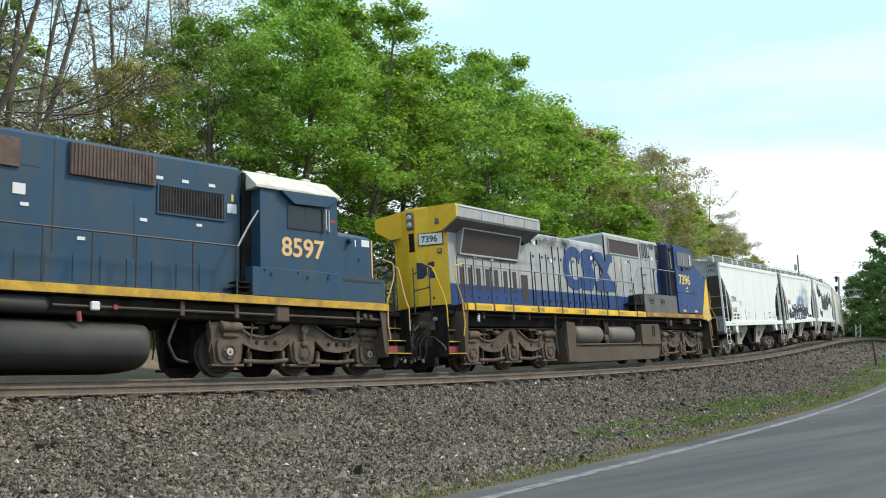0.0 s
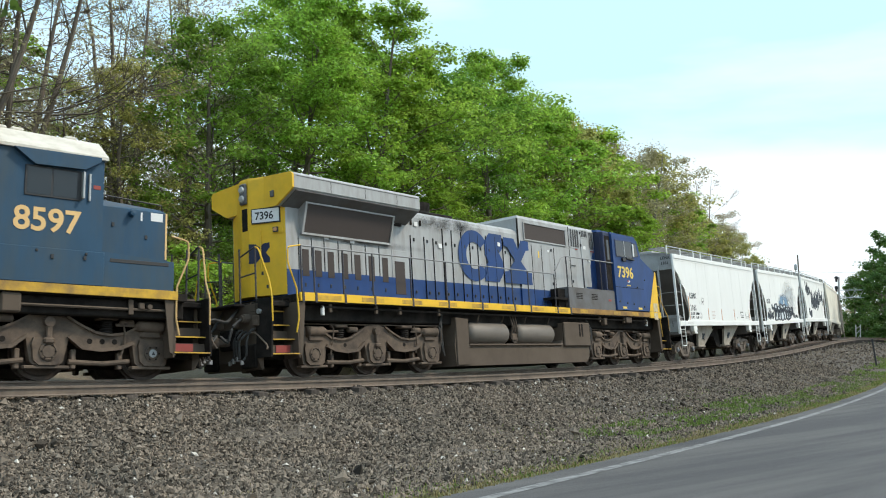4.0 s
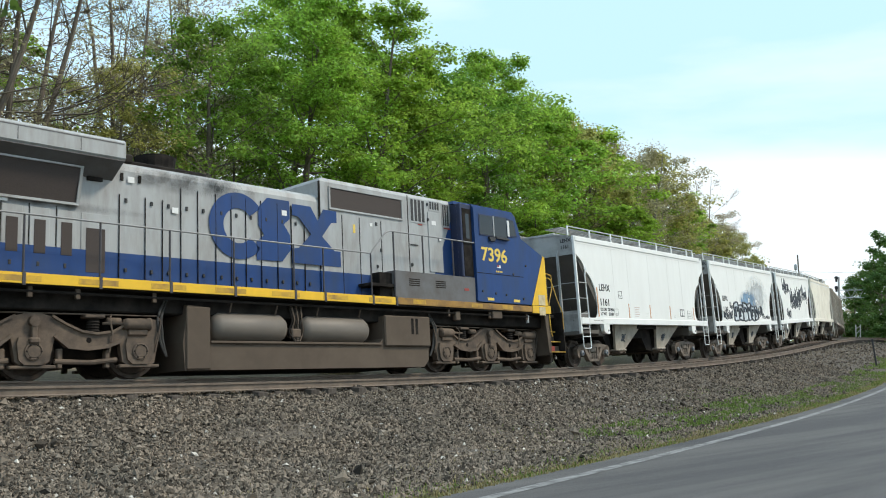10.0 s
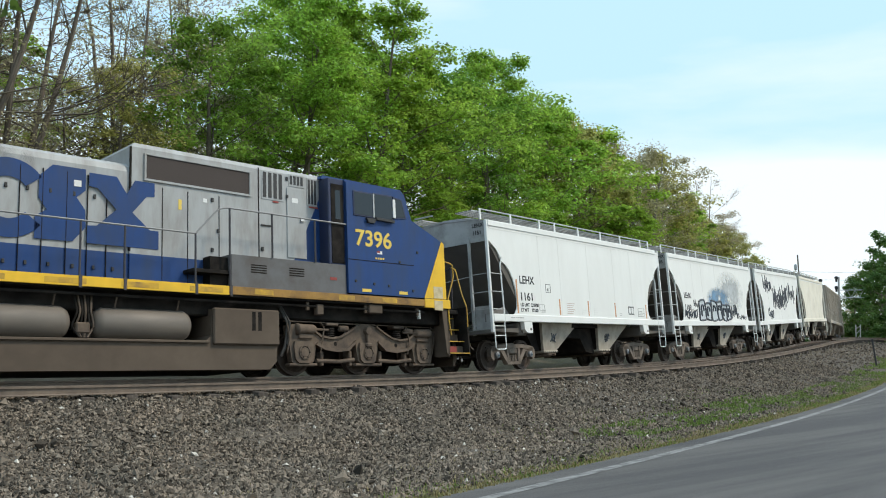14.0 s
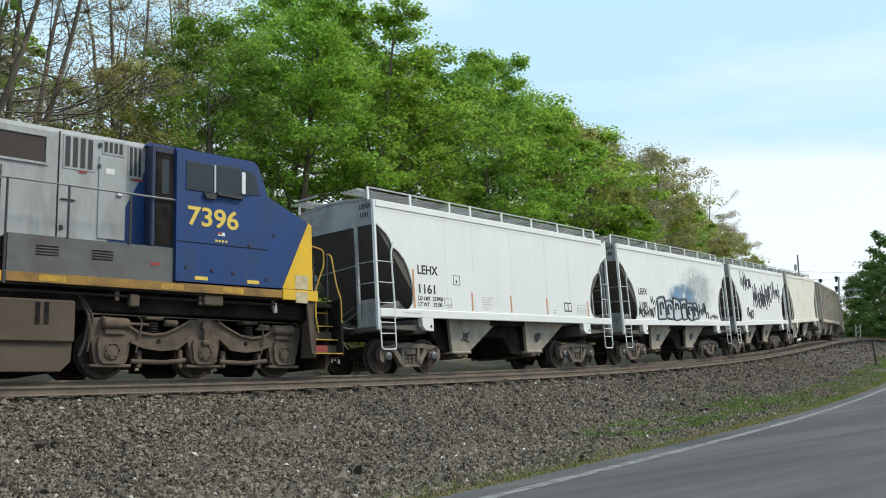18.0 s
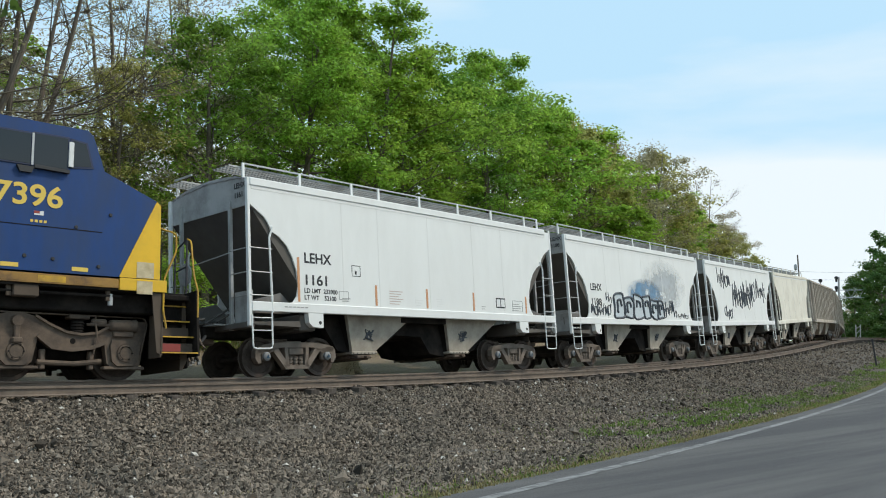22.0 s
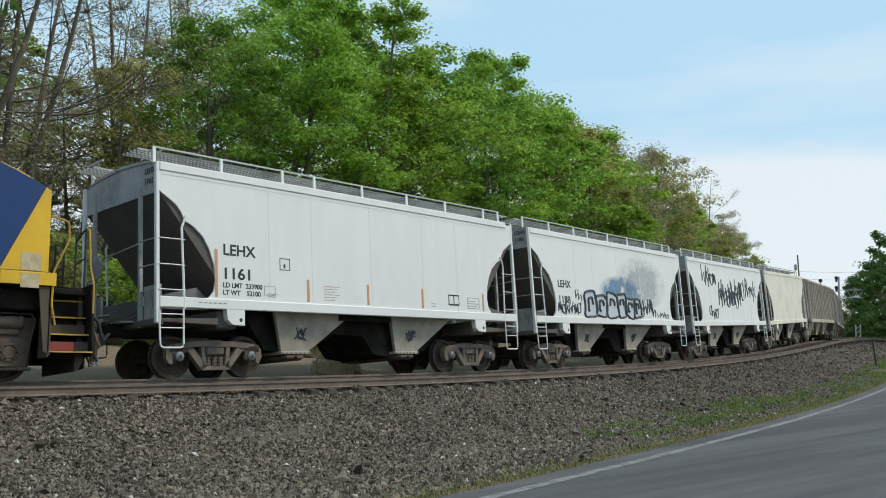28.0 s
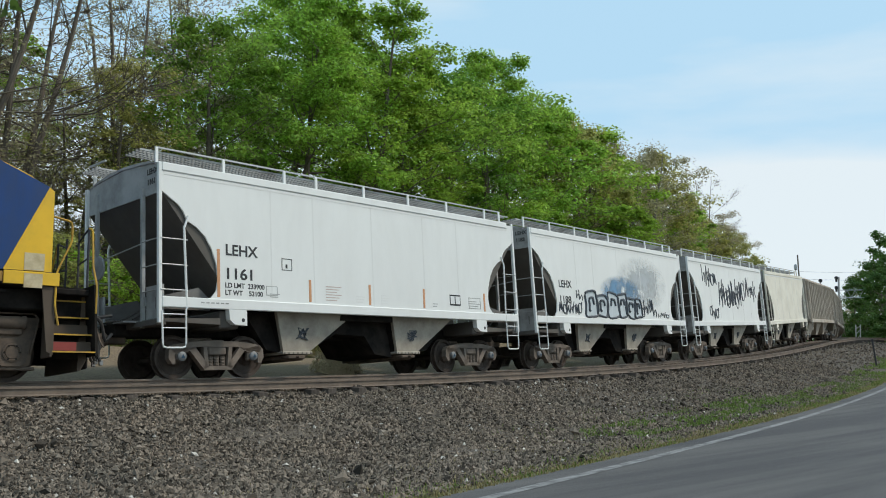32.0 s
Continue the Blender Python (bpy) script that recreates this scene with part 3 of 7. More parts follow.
def stones(name, count, s0, s1, b_lo, b_hi, size, seed, label, material=None):
    """Loose crushed stones, each a rough eight-sided lump."""
    r = np.random.default_rng(seed)
    s = r.uniform(s0, s1, count)
    b = r.uniform(0, 1, count)
    b = b_lo + (b_hi(s) - b_lo) * b
    x, y, h = (np.interp(s, LINE_S, a) for a in (LINE_X, LINE_Y, LINE_H))
    px, py = x + np.sin(h) * b, y - np.cos(h) * b
    pz = ground_z(px, py)[0]
    sz = size * r.lognormal(0, 0.35, count)
    octa = np.array([[1, 0, 0], [-1, 0, 0], [0, 1, 0], [0, -1, 0], [0, 0, 1], [0, 0, -1]], float)
    tri = np.array([[0, 2, 4], [2, 1, 4], [1, 3, 4], [3, 0, 4], [2, 0, 5], [1, 2, 5], [3, 1, 5], [0, 3, 5]])
    v = octa[None] * r.uniform(0.55, 1.25, (count, 6, 1)) + r.normal(0, 0.16, (count, 6, 3))
    v *= r.uniform(0.65, 1.15, (count, 1, 3))
    a = r.uniform(0, 6.283, count)
    t = r.uniform(-0.7, 0.7, count)
    vx, vy, vz = v[..., 0], v[..., 1], v[..., 2]
    vx, vz = vx * np.cos(t)[:, None] - vz * np.sin(t)[:, None], vx * np.sin(t)[:, None] + vz * np.cos(t)[:, None]
    vx, vy = vx * np.cos(a)[:, None] - vy * np.sin(a)[:, None], vx * np.sin(a)[:, None] + vy * np.cos(a)[:, None]
    v = np.stack([vx, vy, vz], -1) * sz[:, None, None] + np.stack([px, py, pz + sz * r.uniform(0.05, 0.6, count)], -1)[:, None]
    f = (tri[None] + 6 * np.arange(count)[:, None, None]).reshape(-1, 3)
    me = bpy.data.meshes.new(name)
    me.from_pydata(v.reshape(-1, 3).tolist(), [], f.tolist())
    me.materials.append(material or M_STONE)
    return tagged(new(name, me), label, "ballast", kind="stuff")


def blades(name, count, place, tall, material, seed, label):
    """Grass blades; place(r, n) gives s and b."""
    r = np.random.default_rng(seed)
    s, b = place(r, count)
    n = len(s)
    x, y, h = (np.interp(s, LINE_S, a) for a in (LINE_X, LINE_Y, LINE_H))
    px, py = x + np.sin(h) * b, y - np.cos(h) * b
    pz = ground_z(px, py)[0] - 0.01
    a = r.uniform(0, 6.283, n)
    ht = tall * r.lognormal(0, 0.35, n)
    w = 0.006 + 0.006 * r.random(n)
    lean = r.uniform(0.1, 0.7, n) * ht
    dx, dy = np.cos(a), np.sin(a)
    P = np.stack([px, py, pz], -1)
    side = np.stack([-dy, dx, 0 * a], -1) * w[:, None]
    out = np.stack([dx, dy, 0 * a], -1)
    up = np.array([0, 0, 1.0])
    v = np.stack([P - side, P + side, P + side * 0.8 + out * (0.3 * lean)[:, None] + up * (0.6 * ht)[:, None],
                  P - side * 0.8 + out * (0.3 * lean)[:, None] + up * (0.6 * ht)[:, None], P + out * lean[:, None] + up * ht[:, None]], 1)
    k = 5 * np.arange(n)[:, None]
    f = np.concatenate([k + [0, 1, 2], k + [0, 2, 3], k + [3, 2, 4]], 1).reshape(-1, 3)
    me = bpy.data.meshes.new(name)
    me.from_pydata(v.reshape(-1, 3).tolist(), [], f.tolist())
    me.materials.append(material)
    return tagged(new(name, me), label, "grass", kind="stuff")


build_ground()
build_track()
build_siding()
ribbon("road", M_ROAD, -70, 130, 1.0, lambda s: (edge_b(s) - 0.55, edge_b(s) + 7.2), 0.02, "worn grey two-lane asphalt road with a crumbling edge", "road")
ribbon("road_edge_line", M_LINE, -40, 130, 0.7, lambda s: (edge_b(s) - 0.09, edge_b(s) + 0.1), 0.026, "faded white painted line along the road edge", "road marking")
stones("ballast", 64000, 1.5, 11, 1.4, lambda s: edge_b(s) - 0.8, 0.028, 11, "grey-brown crushed stone ballast on the shoulder")
stones("ballast", 38000, 11, 19, 1.4, lambda s: edge_b(s) - 0.8, 0.028, 16, "grey-brown crushed stone ballast on the shoulder")
stones("ballast", 30000, 19, 48, 1.4, lambda s: edge_b(s) - 1.0, 0.034, 12, "grey-brown crushed stone ballast on the shoulder")
stones("ballast", 5500, 48, 95, 1.4, lambda s: 6.0 + 0 * s, 0.05, 13, "grey-brown crushed stone ballast on the shoulder")
stones("ballast", 5000, 0, 40, -1.2, lambda s: 0.55 + 0 * s, 0.03, 15, "tan ballast between the rails, paled to offset the train's shade", M_TANSTONE)

stones("ballast", 5500, 0, 45, 0.92, lambda s: 1.5 + 0 * s, 0.034, 17, "grey-brown crushed stone ballast at the tie ends")
stones("pale_stones", 900, 1.5, 24, 1.5, lambda s: edge_b(s) - 1.0, 0.03, 18, "scattered whitish stones in the ballast", M_PALESTONE)


def patchy(r, n, s0, s1, lo, hi, freq=0.5, cut=0.0, seed=0.0):
    s = s0 + (s1 - s0) * r.random(n)
    b = edge_b(s) + lo + (hi - lo) * r.random(n)
    keep = [noise.noise(Vector((a * freq, c * freq * 2.2, seed))) > cut for a, c in zip(s, b)]
    return s[keep], b[keep]


blades("dry_grass", 24000, lambda r, n: patchy(r, n, 2, 60, -1.15, -0.48, 0.9, -0.45, 2.0), 0.05, M_DRYGRASS, 21, "short dry grass along the road edge")
blades("grass", 15000, lambda r, n: patchy(r, n, 3, 62, -1.35, -0.55, 0.7, -0.2, 7.0), 0.05, M_GRASS, 26, "thin green grass along the road edge")
blades("grass", 20000, lambda r, n: patchy(r, n, 27, 64, -2.7, -0.6, 0.4, -0.12, 5.0), 0.08, M_GRASS, 22, "patches of fresh green grass on the gravel verge")
blades("grass", 14000, lambda r, n: patchy(r, n, 15, 30, -3.4, -1.7, 0.5, -0.1, 9.0), 0.075, M_GRASS, 23, "lush green grass patch beside the gravel")
blades("grass", 3500, lambda r, n: patchy(r, n, 13, 30, -4.6, -1.4, 0.9, 0.1, 19.0), 0.06, M_GRASS, 27, "scattered green tufts in the gravel")
blades("dry_grass", 9000, lambda r, n: patchy(r, n, 3, 40, -3.6, -0.7, 0.8, 0.06, 12.0), 0.05, M_DRYGRASS, 24, "sparse dry weeds in the gravel verge")

blades("dry_grass", 9000, lambda r, n: (r.uniform(-2, 40, n), r.uniform(-9.5, -6.2, n)), 0.16, M_DRYGRASS, 31, "dry grass and litter at the foot of the bank")
blades("weeds", 7000, lambda r, n: (r.uniform(-2, 40, n), r.uniform(-10.5, -6.8, n)), 0.22, M_GRASS, 32, "green weeds at the foot of the bank")


# ---- trees ----
def make_tree(name, seed, height, spread, low, clumps, leaves, leaf, leaf_material, bark, stems=1, clump_r=0.75, twig=1, thick=1.0, pick=False):
    """A tree at the origin: trunk and limbs in one mesh, crown of small leaves in another."""
    r = random.Random(seed)
    rng = np.random.default_rng(seed)
    wood, tips = Form(), []
    for st in range(stems):
        lean = Vector((r.uniform(-1, 1), r.uniform(-1, 1), 0)) * (0.05 + 0.16 * (stems > 1))
        base = Vector((r.uniform(-1, 1), r.uniform(-1, 1), 0)) * (0.35 * (stems > 1))
        top = height * r.uniform(0.86, 0.95)
        path, q = [], base.copy()
        for i in range(9):
            path.append(q.copy())
            q = q + Vector((lean.x + r.uniform(-0.06, 0.06), lean.y + r.uniform(-0.06, 0.06), 1)) * (top / 8)
        rad = height * 0.0125 * thick / (1 + 0.35 * (stems > 1))
        wood.tube(path, rad, 8, rad * 0.12)
        limbs = int(clumps / (4.0 * stems)) + 3
        for j in range(limbs):
            t = low + (0.97 - low) * (j + r.random()) / limbs
            k = t * 8
            i = min(int(k), 7)
            p0 = path[i].lerp(path[i + 1], k - i)
            a = j * 2.4 + r.uniform(-0.5, 0.5)
            u = (t - low) / (1 - low)
            reach = spread * (0.35 + 0.75 * math.sin(math.pi * min(0.15 + 0.8 * u, 1))) * r.uniform(0.75, 1.05) * (1.0 - 0.6 * u ** 2)
            rise = reach * (0.25 + 0.75 * u) * r.uniform(0.6, 1.2)
            p3 = p0 + Vector((math.cos(a) * reach, math.sin(a) * reach, rise))
            p1 = p0.lerp(p3, 0.35) + Vector((0, 0, -0.05 * reach))
            p2 = p0.lerp(p3, 0.7) + Vector((r.uniform(-0.15, 0.15), r.uniform(-0.15, 0.15), 0.03)) * reach
            lr = max(rad * 0.42 * (1.05 - t), 0.015)
            wood.tube([p0, p1, p2, p3], lr, 4, 0.008, caps=False)
            tips.append(p3)
            for m in range(3 + twig):
                f = r.uniform(0.35, 1.0)
                b0 = (p0.lerp(p1, f / 0.35) if f < 0.35 else p1.lerp(p2, (f - 0.35) / 0.35) if f < 0.7 else p2.lerp(p3, (f - 0.7) / 0.3))
                aa = a + r.choice((-1, 1)) * r.uniform(0.5, 1.2)
                ll = reach * r.uniform(0.22, 0.5)
                b1 = b0 + Vector((math.cos(aa) * ll, math.sin(aa) * ll, ll * r.uniform(0.0, 0.9)))
                wood.tube([b0, b0.lerp(b1, 0.55) + Vector((0, 0, -0.04 * ll)), b1], lr * 0.4, 3, 0.006, caps=False)
                tips.append(b1)
                for w in range(twig):
                    c1 = b0.lerp(b1, r.uniform(0.4, 1)) + Vector((r.uniform(-1, 1), r.uniform(-1, 1), r.uniform(0.2, 1))) * ll * 0.5
                    wood.tube([b0.lerp(b1, 0.5), c1], 0.012, 3, 0.004, caps=False)
                    tips.append(c1)
    tree = new(name)
    wood.make("trunk", bark, tree)
    if leaves:
        C = np.array([tuple(q) for q in tips])
        w = rng.uniform(0.4, 1.6, len(C))
        pick_i = rng.choice(len(C), leaves, p=w / w.sum())
        dirn = rng.normal(0, 1, (leaves, 3))
        dirn /= np.linalg.norm(dirn, axis=1)[:, None]
        size = clump_r * rng.uniform(0.35, 1.3, len(C))
        P = C[pick_i] + dirn * (size[pick_i] * rng.uniform(0.1, 1.0, leaves) ** 0.6)[:, None] * np.array([1.05, 1.05, 0.62])
        nrm = rng.normal(0, 0.55, (leaves, 3)) + dirn * 0.6 + np.array([0, 0, 0.75])
        nrm /= np.linalg.norm(nrm, axis=1)[:, None]
        t1 = np.cross(nrm, rng.normal(0, 1, (leaves, 3)))
        t1 /= np.linalg.norm(t1, axis=1)[:, None]
        t2 = np.cross(nrm, t1)
        L = (leaf * rng.uniform(0.6, 1.25, leaves))[:, None]
        v = np.stack([P - t2 * L * 0.42 - t1 * L * 0.35, P + t2 * L * 0.42 - t1 * L * 0.3, P + t1 * L * 0.7], 1)
        f = np.arange(3 * leaves).reshape(-1, 3)
        me = bpy.data.meshes.new("crown")
        me.from_pydata(v.reshape(-1, 3).tolist(), [], f.tolist())
        me.materials.append(leaf_material)
        crown = new("crown", me)
        crown.parent = tree
    return tree


def plant(kind, s, b, top, turn, wide=1.0):
    """Stands a copy of a tree beside the line so that its top is so far above the rails."""
    p = spot(s, b, 0, False)
    z = ground_at(p.x, p.y)
    src, h = KINDS[kind]
    k = max(top + line(s)[2] - z, 2.0) / h
    m = Matrix.Translation((p.x, p.y, z - 0.15)) @ Matrix.Rotation(turn, 4, "Z") @ Matrix.Diagonal((k * wide, k * wide, k, 1))
    if src not in USED:
        USED.add(src)
        src.matrix_basis = m
        return src
    return copy_thing(src, m)


USED = set()
KINDS = {
    "maple": (make_tree("tree", 1, 15, 3.7, 0.1, 130, 36000, 0.13, M_LEAF, M_BARK), 15),
    "maple2": (make_tree("tree", 2, 15, 3.2, 0.1, 120, 31000, 0.13, M_LEAF, M_BARK), 15),
    "dark": (make_tree("tree", 3, 14, 3.4, 0.12, 110, 22000, 0.13, M_LEAF_DARK, M_BARK), 14),
    "olive": (make_tree("tree", 4, 15, 3.3, 0.12, 100, 17000, 0.12, M_LEAF_DULL, M_BARK), 15),
    "bud": (make_tree("tree", 5, 16, 3.6, 0.2, 84, 7000, 0.1, M_BUD, M_BARK, stems=2, twig=3, clump_r=0.9, thick=1.1), 16),
    "bare": (make_tree("tree", 6, 16, 3.4, 0.2, 90, 2600, 0.09, M_BUD, M_BARK, stems=3, twig=4, clump_r=0.9, thick=0.95), 16),
    "far_green": (make_tree("tree", 11, 15, 3.3, 0.12, 110, 15000, 0.195, M_LEAF, M_BARK, twig=0, clump_r=0.95), 15),
    "far_olive": (make_tree("tree", 12, 15, 3.3, 0.12, 110, 12500, 0.19, M_LEAF_DULL, M_BARK, twig=0, clump_r=0.95), 15),
    "far_bud": (make_tree("tree", 13, 16, 3.4, 0.12, 90, 11000, 0.14, M_BUD, M_PALEBARK, stems=2, twig=1, clump_r=0.9), 16),
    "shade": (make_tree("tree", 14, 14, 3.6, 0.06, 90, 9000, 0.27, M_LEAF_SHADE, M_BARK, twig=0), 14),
    "bush": (make_tree("bush", 7, 4, 2.2, 0.03, 50, 7000, 0.125, M_LEAF, M_BARK, stems=3, clump_r=0.5, thick=0.6), 4),
    "hedge": (make_tree("bush", 9, 4, 2.3, 0.03, 50, 4000, 0.22, M_LEAF_SHADE, M_BARK, stems=3, clump_r=0.55, thick=0.6, twig=0), 4),
    "scrub": (make_tree("bush", 8, 4, 2.2, 0.03, 50, 5500, 0.11, M_LEAF_DULL, M_BARK, stems=4, clump_r=0.5, thick=0.6), 4),
}
for k, lab, cat in (("maple", "broad maple in bright spring leaf on the wooded bank", "tree"), ("maple2", "young maple in bright spring leaf on the wooded bank", "tree"),
                    ("dark", "deep green broadleaf tree on the wooded bank", "tree"), ("olive", "tall tree with thin olive-green young leaves", "tree"),
                    ("bud", "tall pale-barked tree with sparse budding leaves", "tree"), ("bare", "nearly bare grey tree with several leaning stems", "tree"),
                    ("far_green", "bright green tree along the far bank", "tree"), ("far_olive", "olive-green tree along the far bank", "tree"),
                    ("far_bud", "budding brownish tree along the far bank", "tree"), ("shade", "deep green tree beyond the curve, leaves darkened for shade", "tree"),
                    ("bush", "leafy green bush at the foot of the bank", "bush"), ("hedge", "deep green bush beyond the curve of the line, leaves darkened for shade", "bush"), ("scrub", "thin olive scrub at the foot of the bank", "bush")):
    tagged(KINDS[k][0], lab, cat, "bushes on the bank" if cat == "bush" else "trees on the wooded bank")

FRONT = ("bare bud bare olive dark maple maple maple2 dark maple far_green far_green far_olive far_green far_bud far_bud far_olive far_bud far_green far_olive far_bud far_olive far_bud far_olive "
         "far_bud far_bud far_olive").split()
FRONT_TOP = [19, 19, 18.5, 13.0, 14.4, 18.0, 17.2, 16.5, 16.8, 17.3, 17.0, 17.1, 17.1, 17.1, 17.4, 17.8, 17.2, 16.4, 14.8, 14.7, 14.6, 14.6, 14.3, 14.0, 14.0, 14.0, 14.2]
MID = "bud bud bud bare bud maple maple2 olive far_green far_bud far_olive far_bud far_bud far_bud far_olive far_bud".split()
MID_TOP = [22, 21, 20.5, 19.0, 19.8, 21.2, 19.4, 18.8, 20.2, 20.2, 20.4, 20.0, 20.2, 20.0, 18.6, 18.6]
_r = random.Random(17)
for i, k in enumerate(FRONT):
    plant(k, 1.5 + 4.1 * i, -12.2 + _r.uniform(-1.2, 0.8), FRONT_TOP[i] + _r.uniform(-0.8, 0.3), _r.uniform(0, 6.28), _r.uniform(0.95, 1.2))
for i, k in enumerate(MID):
    plant(k, -2 + 6.3 * i, -19 + _r.uniform(-1.5, 1.5), MID_TOP[i] + _r.uniform(-1.0, 0.3), _r.uniform(0, 6.28), 1.15)
for i in range(1, 6):
    plant(("bud", "far_olive", "far_green")[i % 3], -4 + 8.5 * i, -28 + _r.uniform(-2, 2), 19 + _r.uniform(-1.5, 1.5), _r.uniform(0, 6.28), 1.3)
for i in range(7):
    plant(("far_bud", "far_olive", "olive")[i % 3], -6 + 3.4 * i, -24 + _r.uniform(-1.5, 1.5), 14.0 + _r.uniform(-1.5, 1.5), _r.uniform(0, 6.28), 1.4)
for i in range(13):
    plant(("bud", "bare", "bare")[i % 3], -8 + 1.4 * i, -17.5 + 3.2 * ((i * 5) % 4 - 1.5), 17.5 + _r.uniform(-3.0, 2.5), _r.uniform(0, 6.28), 1.25)
plant("hedge", 88, -7.5, 3.0, 0.4)
for i in range(22):
    plant(("bush", "bush", "scrub", "bush", "bush")[i % 5], 2 + 3.3 * i, -7.9 + _r.uniform(-1.0, 0.6), 3.6 + _r.uniform(-1.2, 1.6), _r.uniform(0, 6.28), 1.15)
for i in range(14):
    plant(("olive", "bud", "far_bud", "olive", "bud")[i % 5], 2 + 1.9 * i, -15.5 + _r.uniform(-1.5, 1.5), 9.5 + _r.uniform(-1.5, 1.8), _r.uniform(0, 6.28), 1.3)
for i in range(8):
    plant(("far_olive", "far_green", "bush")[i % 3], 34 + 5.2 * i, -9.8 + _r.uniform(-0.8, 0.8), (8.5, 9.5, 5.0)[i % 3] + _r.uniform(-1.0, 1.0), _r.uniform(0, 6.28), 1.25)


# ---- trucks and wheels ----
WHEELS, TRUCKS, CARS = [], [], []


def wheelset(parent, x, r, gauge=0.753):
    f = Form()
    for sg in (-1, 1):
        y = sg * gauge
        prof = [(-0.07, 0.10), (-0.07, 0.16), (-0.025, 0.2), (-0.015, r - 0.1), (-0.06, r - 0.07), (-0.06, r), (0.055, r), (0.06, r + 0.025), (0.085, r + 0.025), (0.085, r - 0.07), (0.03, r - 0.1), (0.02, 0.2), (0.07, 0.16), (0.07, 0.1)]
        f.turned([(y - sg * a, q) for a, q in prof], "y", n=28)
        for j in range(5):
            a = j * 1.2566
            f.box(math.cos(a) * 0.27 - 0.03, math.cos(a) * 0.27 + 0.03, y + sg * 0.018, y + sg * 0.03, math.sin(a) * 0.27 - 0.03, math.sin(a) * 0.27 + 0.03)
    f.turned([(-1.05, 0.075), (1.05, 0.075)], "y", n=12)
    ob = fix_normals(f.make("wheelset", M_TREAD, parent))
    ob.location = (x, 0, r)
    WHEELS.append((ob, x, r))
    return ob


def loco_truck(parent, x, style):
    """Six-wheel truck with a swooping cast frame; style 0 has equalised journals, style 1 rows of three frame holes."""
    t = Form().box(-2.6, 2.6, -0.55, 0.55, 0.3, 1.2, 0.05).box(-0.5, 0.5, -1.0, 1.0, 0.75, 1.12, 0.04).make("truck", M_UNDER, parent)
    t.location = (x, 0, 0)
    TRUCKS.append((t, x))
    half_up = [(2.52, 1.16), (2.1, 1.2), (1.78, 1.06), (1.52, 0.9), (1.2, 0.86), (0.9, 0.9), (0.62, 1.03), (0.36, 1.18), (0.14, 1.24)]
    half_dn = [(2.5, 0.9), (2.4, 0.3), (2.3, 0.25), (1.82, 0.25), (1.73, 0.32), (1.66, 0.72), (1.42, 0.62), (1.02, 0.57), (0.64, 0.61), (0.4, 0.8), (0.31, 0.34), (0.24, 0.28)]
    for sg in (-1, 1):
        y0, y1 = sg * 0.98, sg * 1.14
        f = Form()
        f.prism([(-a, b) for a, b in half_up] + half_up[::-1] + half_dn + [(-a, b) for a, b in half_dn[::-1]], y0, y1)
        fix_normals(f.make("side_frame", M_TRUCK, t, "cast steel truck side frame"))
        for e in (-1, 1):
            lip = [(1.7, 0.7), (1.42, 0.585), (1.02, 0.535), (0.64, 0.575), (0.36, 0.8), (0.4, 0.84), (0.66, 0.65), (1.02, 0.61), (1.4, 0.66), (1.64, 0.76)]
            fix_normals(Form().prism([(e * a, b) for a, b in lip], y1, y1 + sg * 0.06).make("frame_flange", M_TRUCK, t))
            crest = [(1.8, 1.1), (1.52, 0.94), (1.2, 0.895), (0.9, 0.935), (0.6, 1.07), (0.34, 1.22), (0.33, 1.17), (0.6, 1.02), (0.9, 0.885), (1.2, 0.845), (1.54, 0.89), (1.8, 1.05)]
            fix_normals(Form().prism([(e * a, b) for a, b in crest], y1, y1 + sg * 0.05).make("frame_flange", M_TRUCK, t))
        for hx in ((-1.05, 1.05) if style == 0 else (-1.3, -1.05, -0.8, 0.8, 1.05, 1.3)):
            Form().turned([(y1 + sg * 0.001, 0.055), (y1 + sg * 0.006, 0.05)], "y", (hx, 0, 0.74), 10).make("frame_hole", M_UNDER, t)
        for ax in (-2.07, 0.0, 2.07):
            b = Form()
            b.prism([(ax - 0.27, 0.78), (ax + 0.27, 0.78), (ax + 0.3, 0.66), (ax + 0.26, 0.36), (ax + 0.16, 0.27), (ax - 0.16, 0.27), (ax - 0.26, 0.36), (ax - 0.3, 0.66)], sg * 1.1, sg * 1.2)
            b.make("journal_box", M_TRUCK, t)
            Form().box(ax - 0.42, ax + 0.42, sg * 1.0, sg * 1.17, 0.2, 0.265, 0.015).make("pedestal_tie_bar", M_TRUCK, t)
            Form().turned([(sg * 1.2, 0.17), (sg * 1.225, 0.17), (sg * 1.235, 0.14), (sg * 1.215, 0.125), (sg * 1.225, 0.11), (sg * 1.23, 0.0)], "y", (ax, 0, 0.52), 18).make("bearing_cap", M_TRUCK, t)
            for k in range(6):
                a = k * math.pi / 3
                Form().turned([(sg * 1.228, 0.02), (sg * 1.243, 0.016)], "y", (ax + 0.135 * math.cos(a), 0, 0.52 + 0.135 * math.sin(a)), 6).make("cap_bolt", M_UNDER, t)
            if style and ax:
                Form().turned([(sg * 1.23, 0.085), (sg * 1.245, 0.08), (sg * 1.245, 0.0)], "y", (ax, 0, 0.52), 14).make("axle_end", M_GALV, t, "pale axle end cover")
                Form().prism([(ax - 0.035, 0.49), (ax + 0.035, 0.49), (ax, 0.56)], sg * 1.245, sg * 1.25).make("cap_mark", M_BLACK, t)
        for bx in (-2.02, 2.02):
            e = 1 if bx > 0 else -1
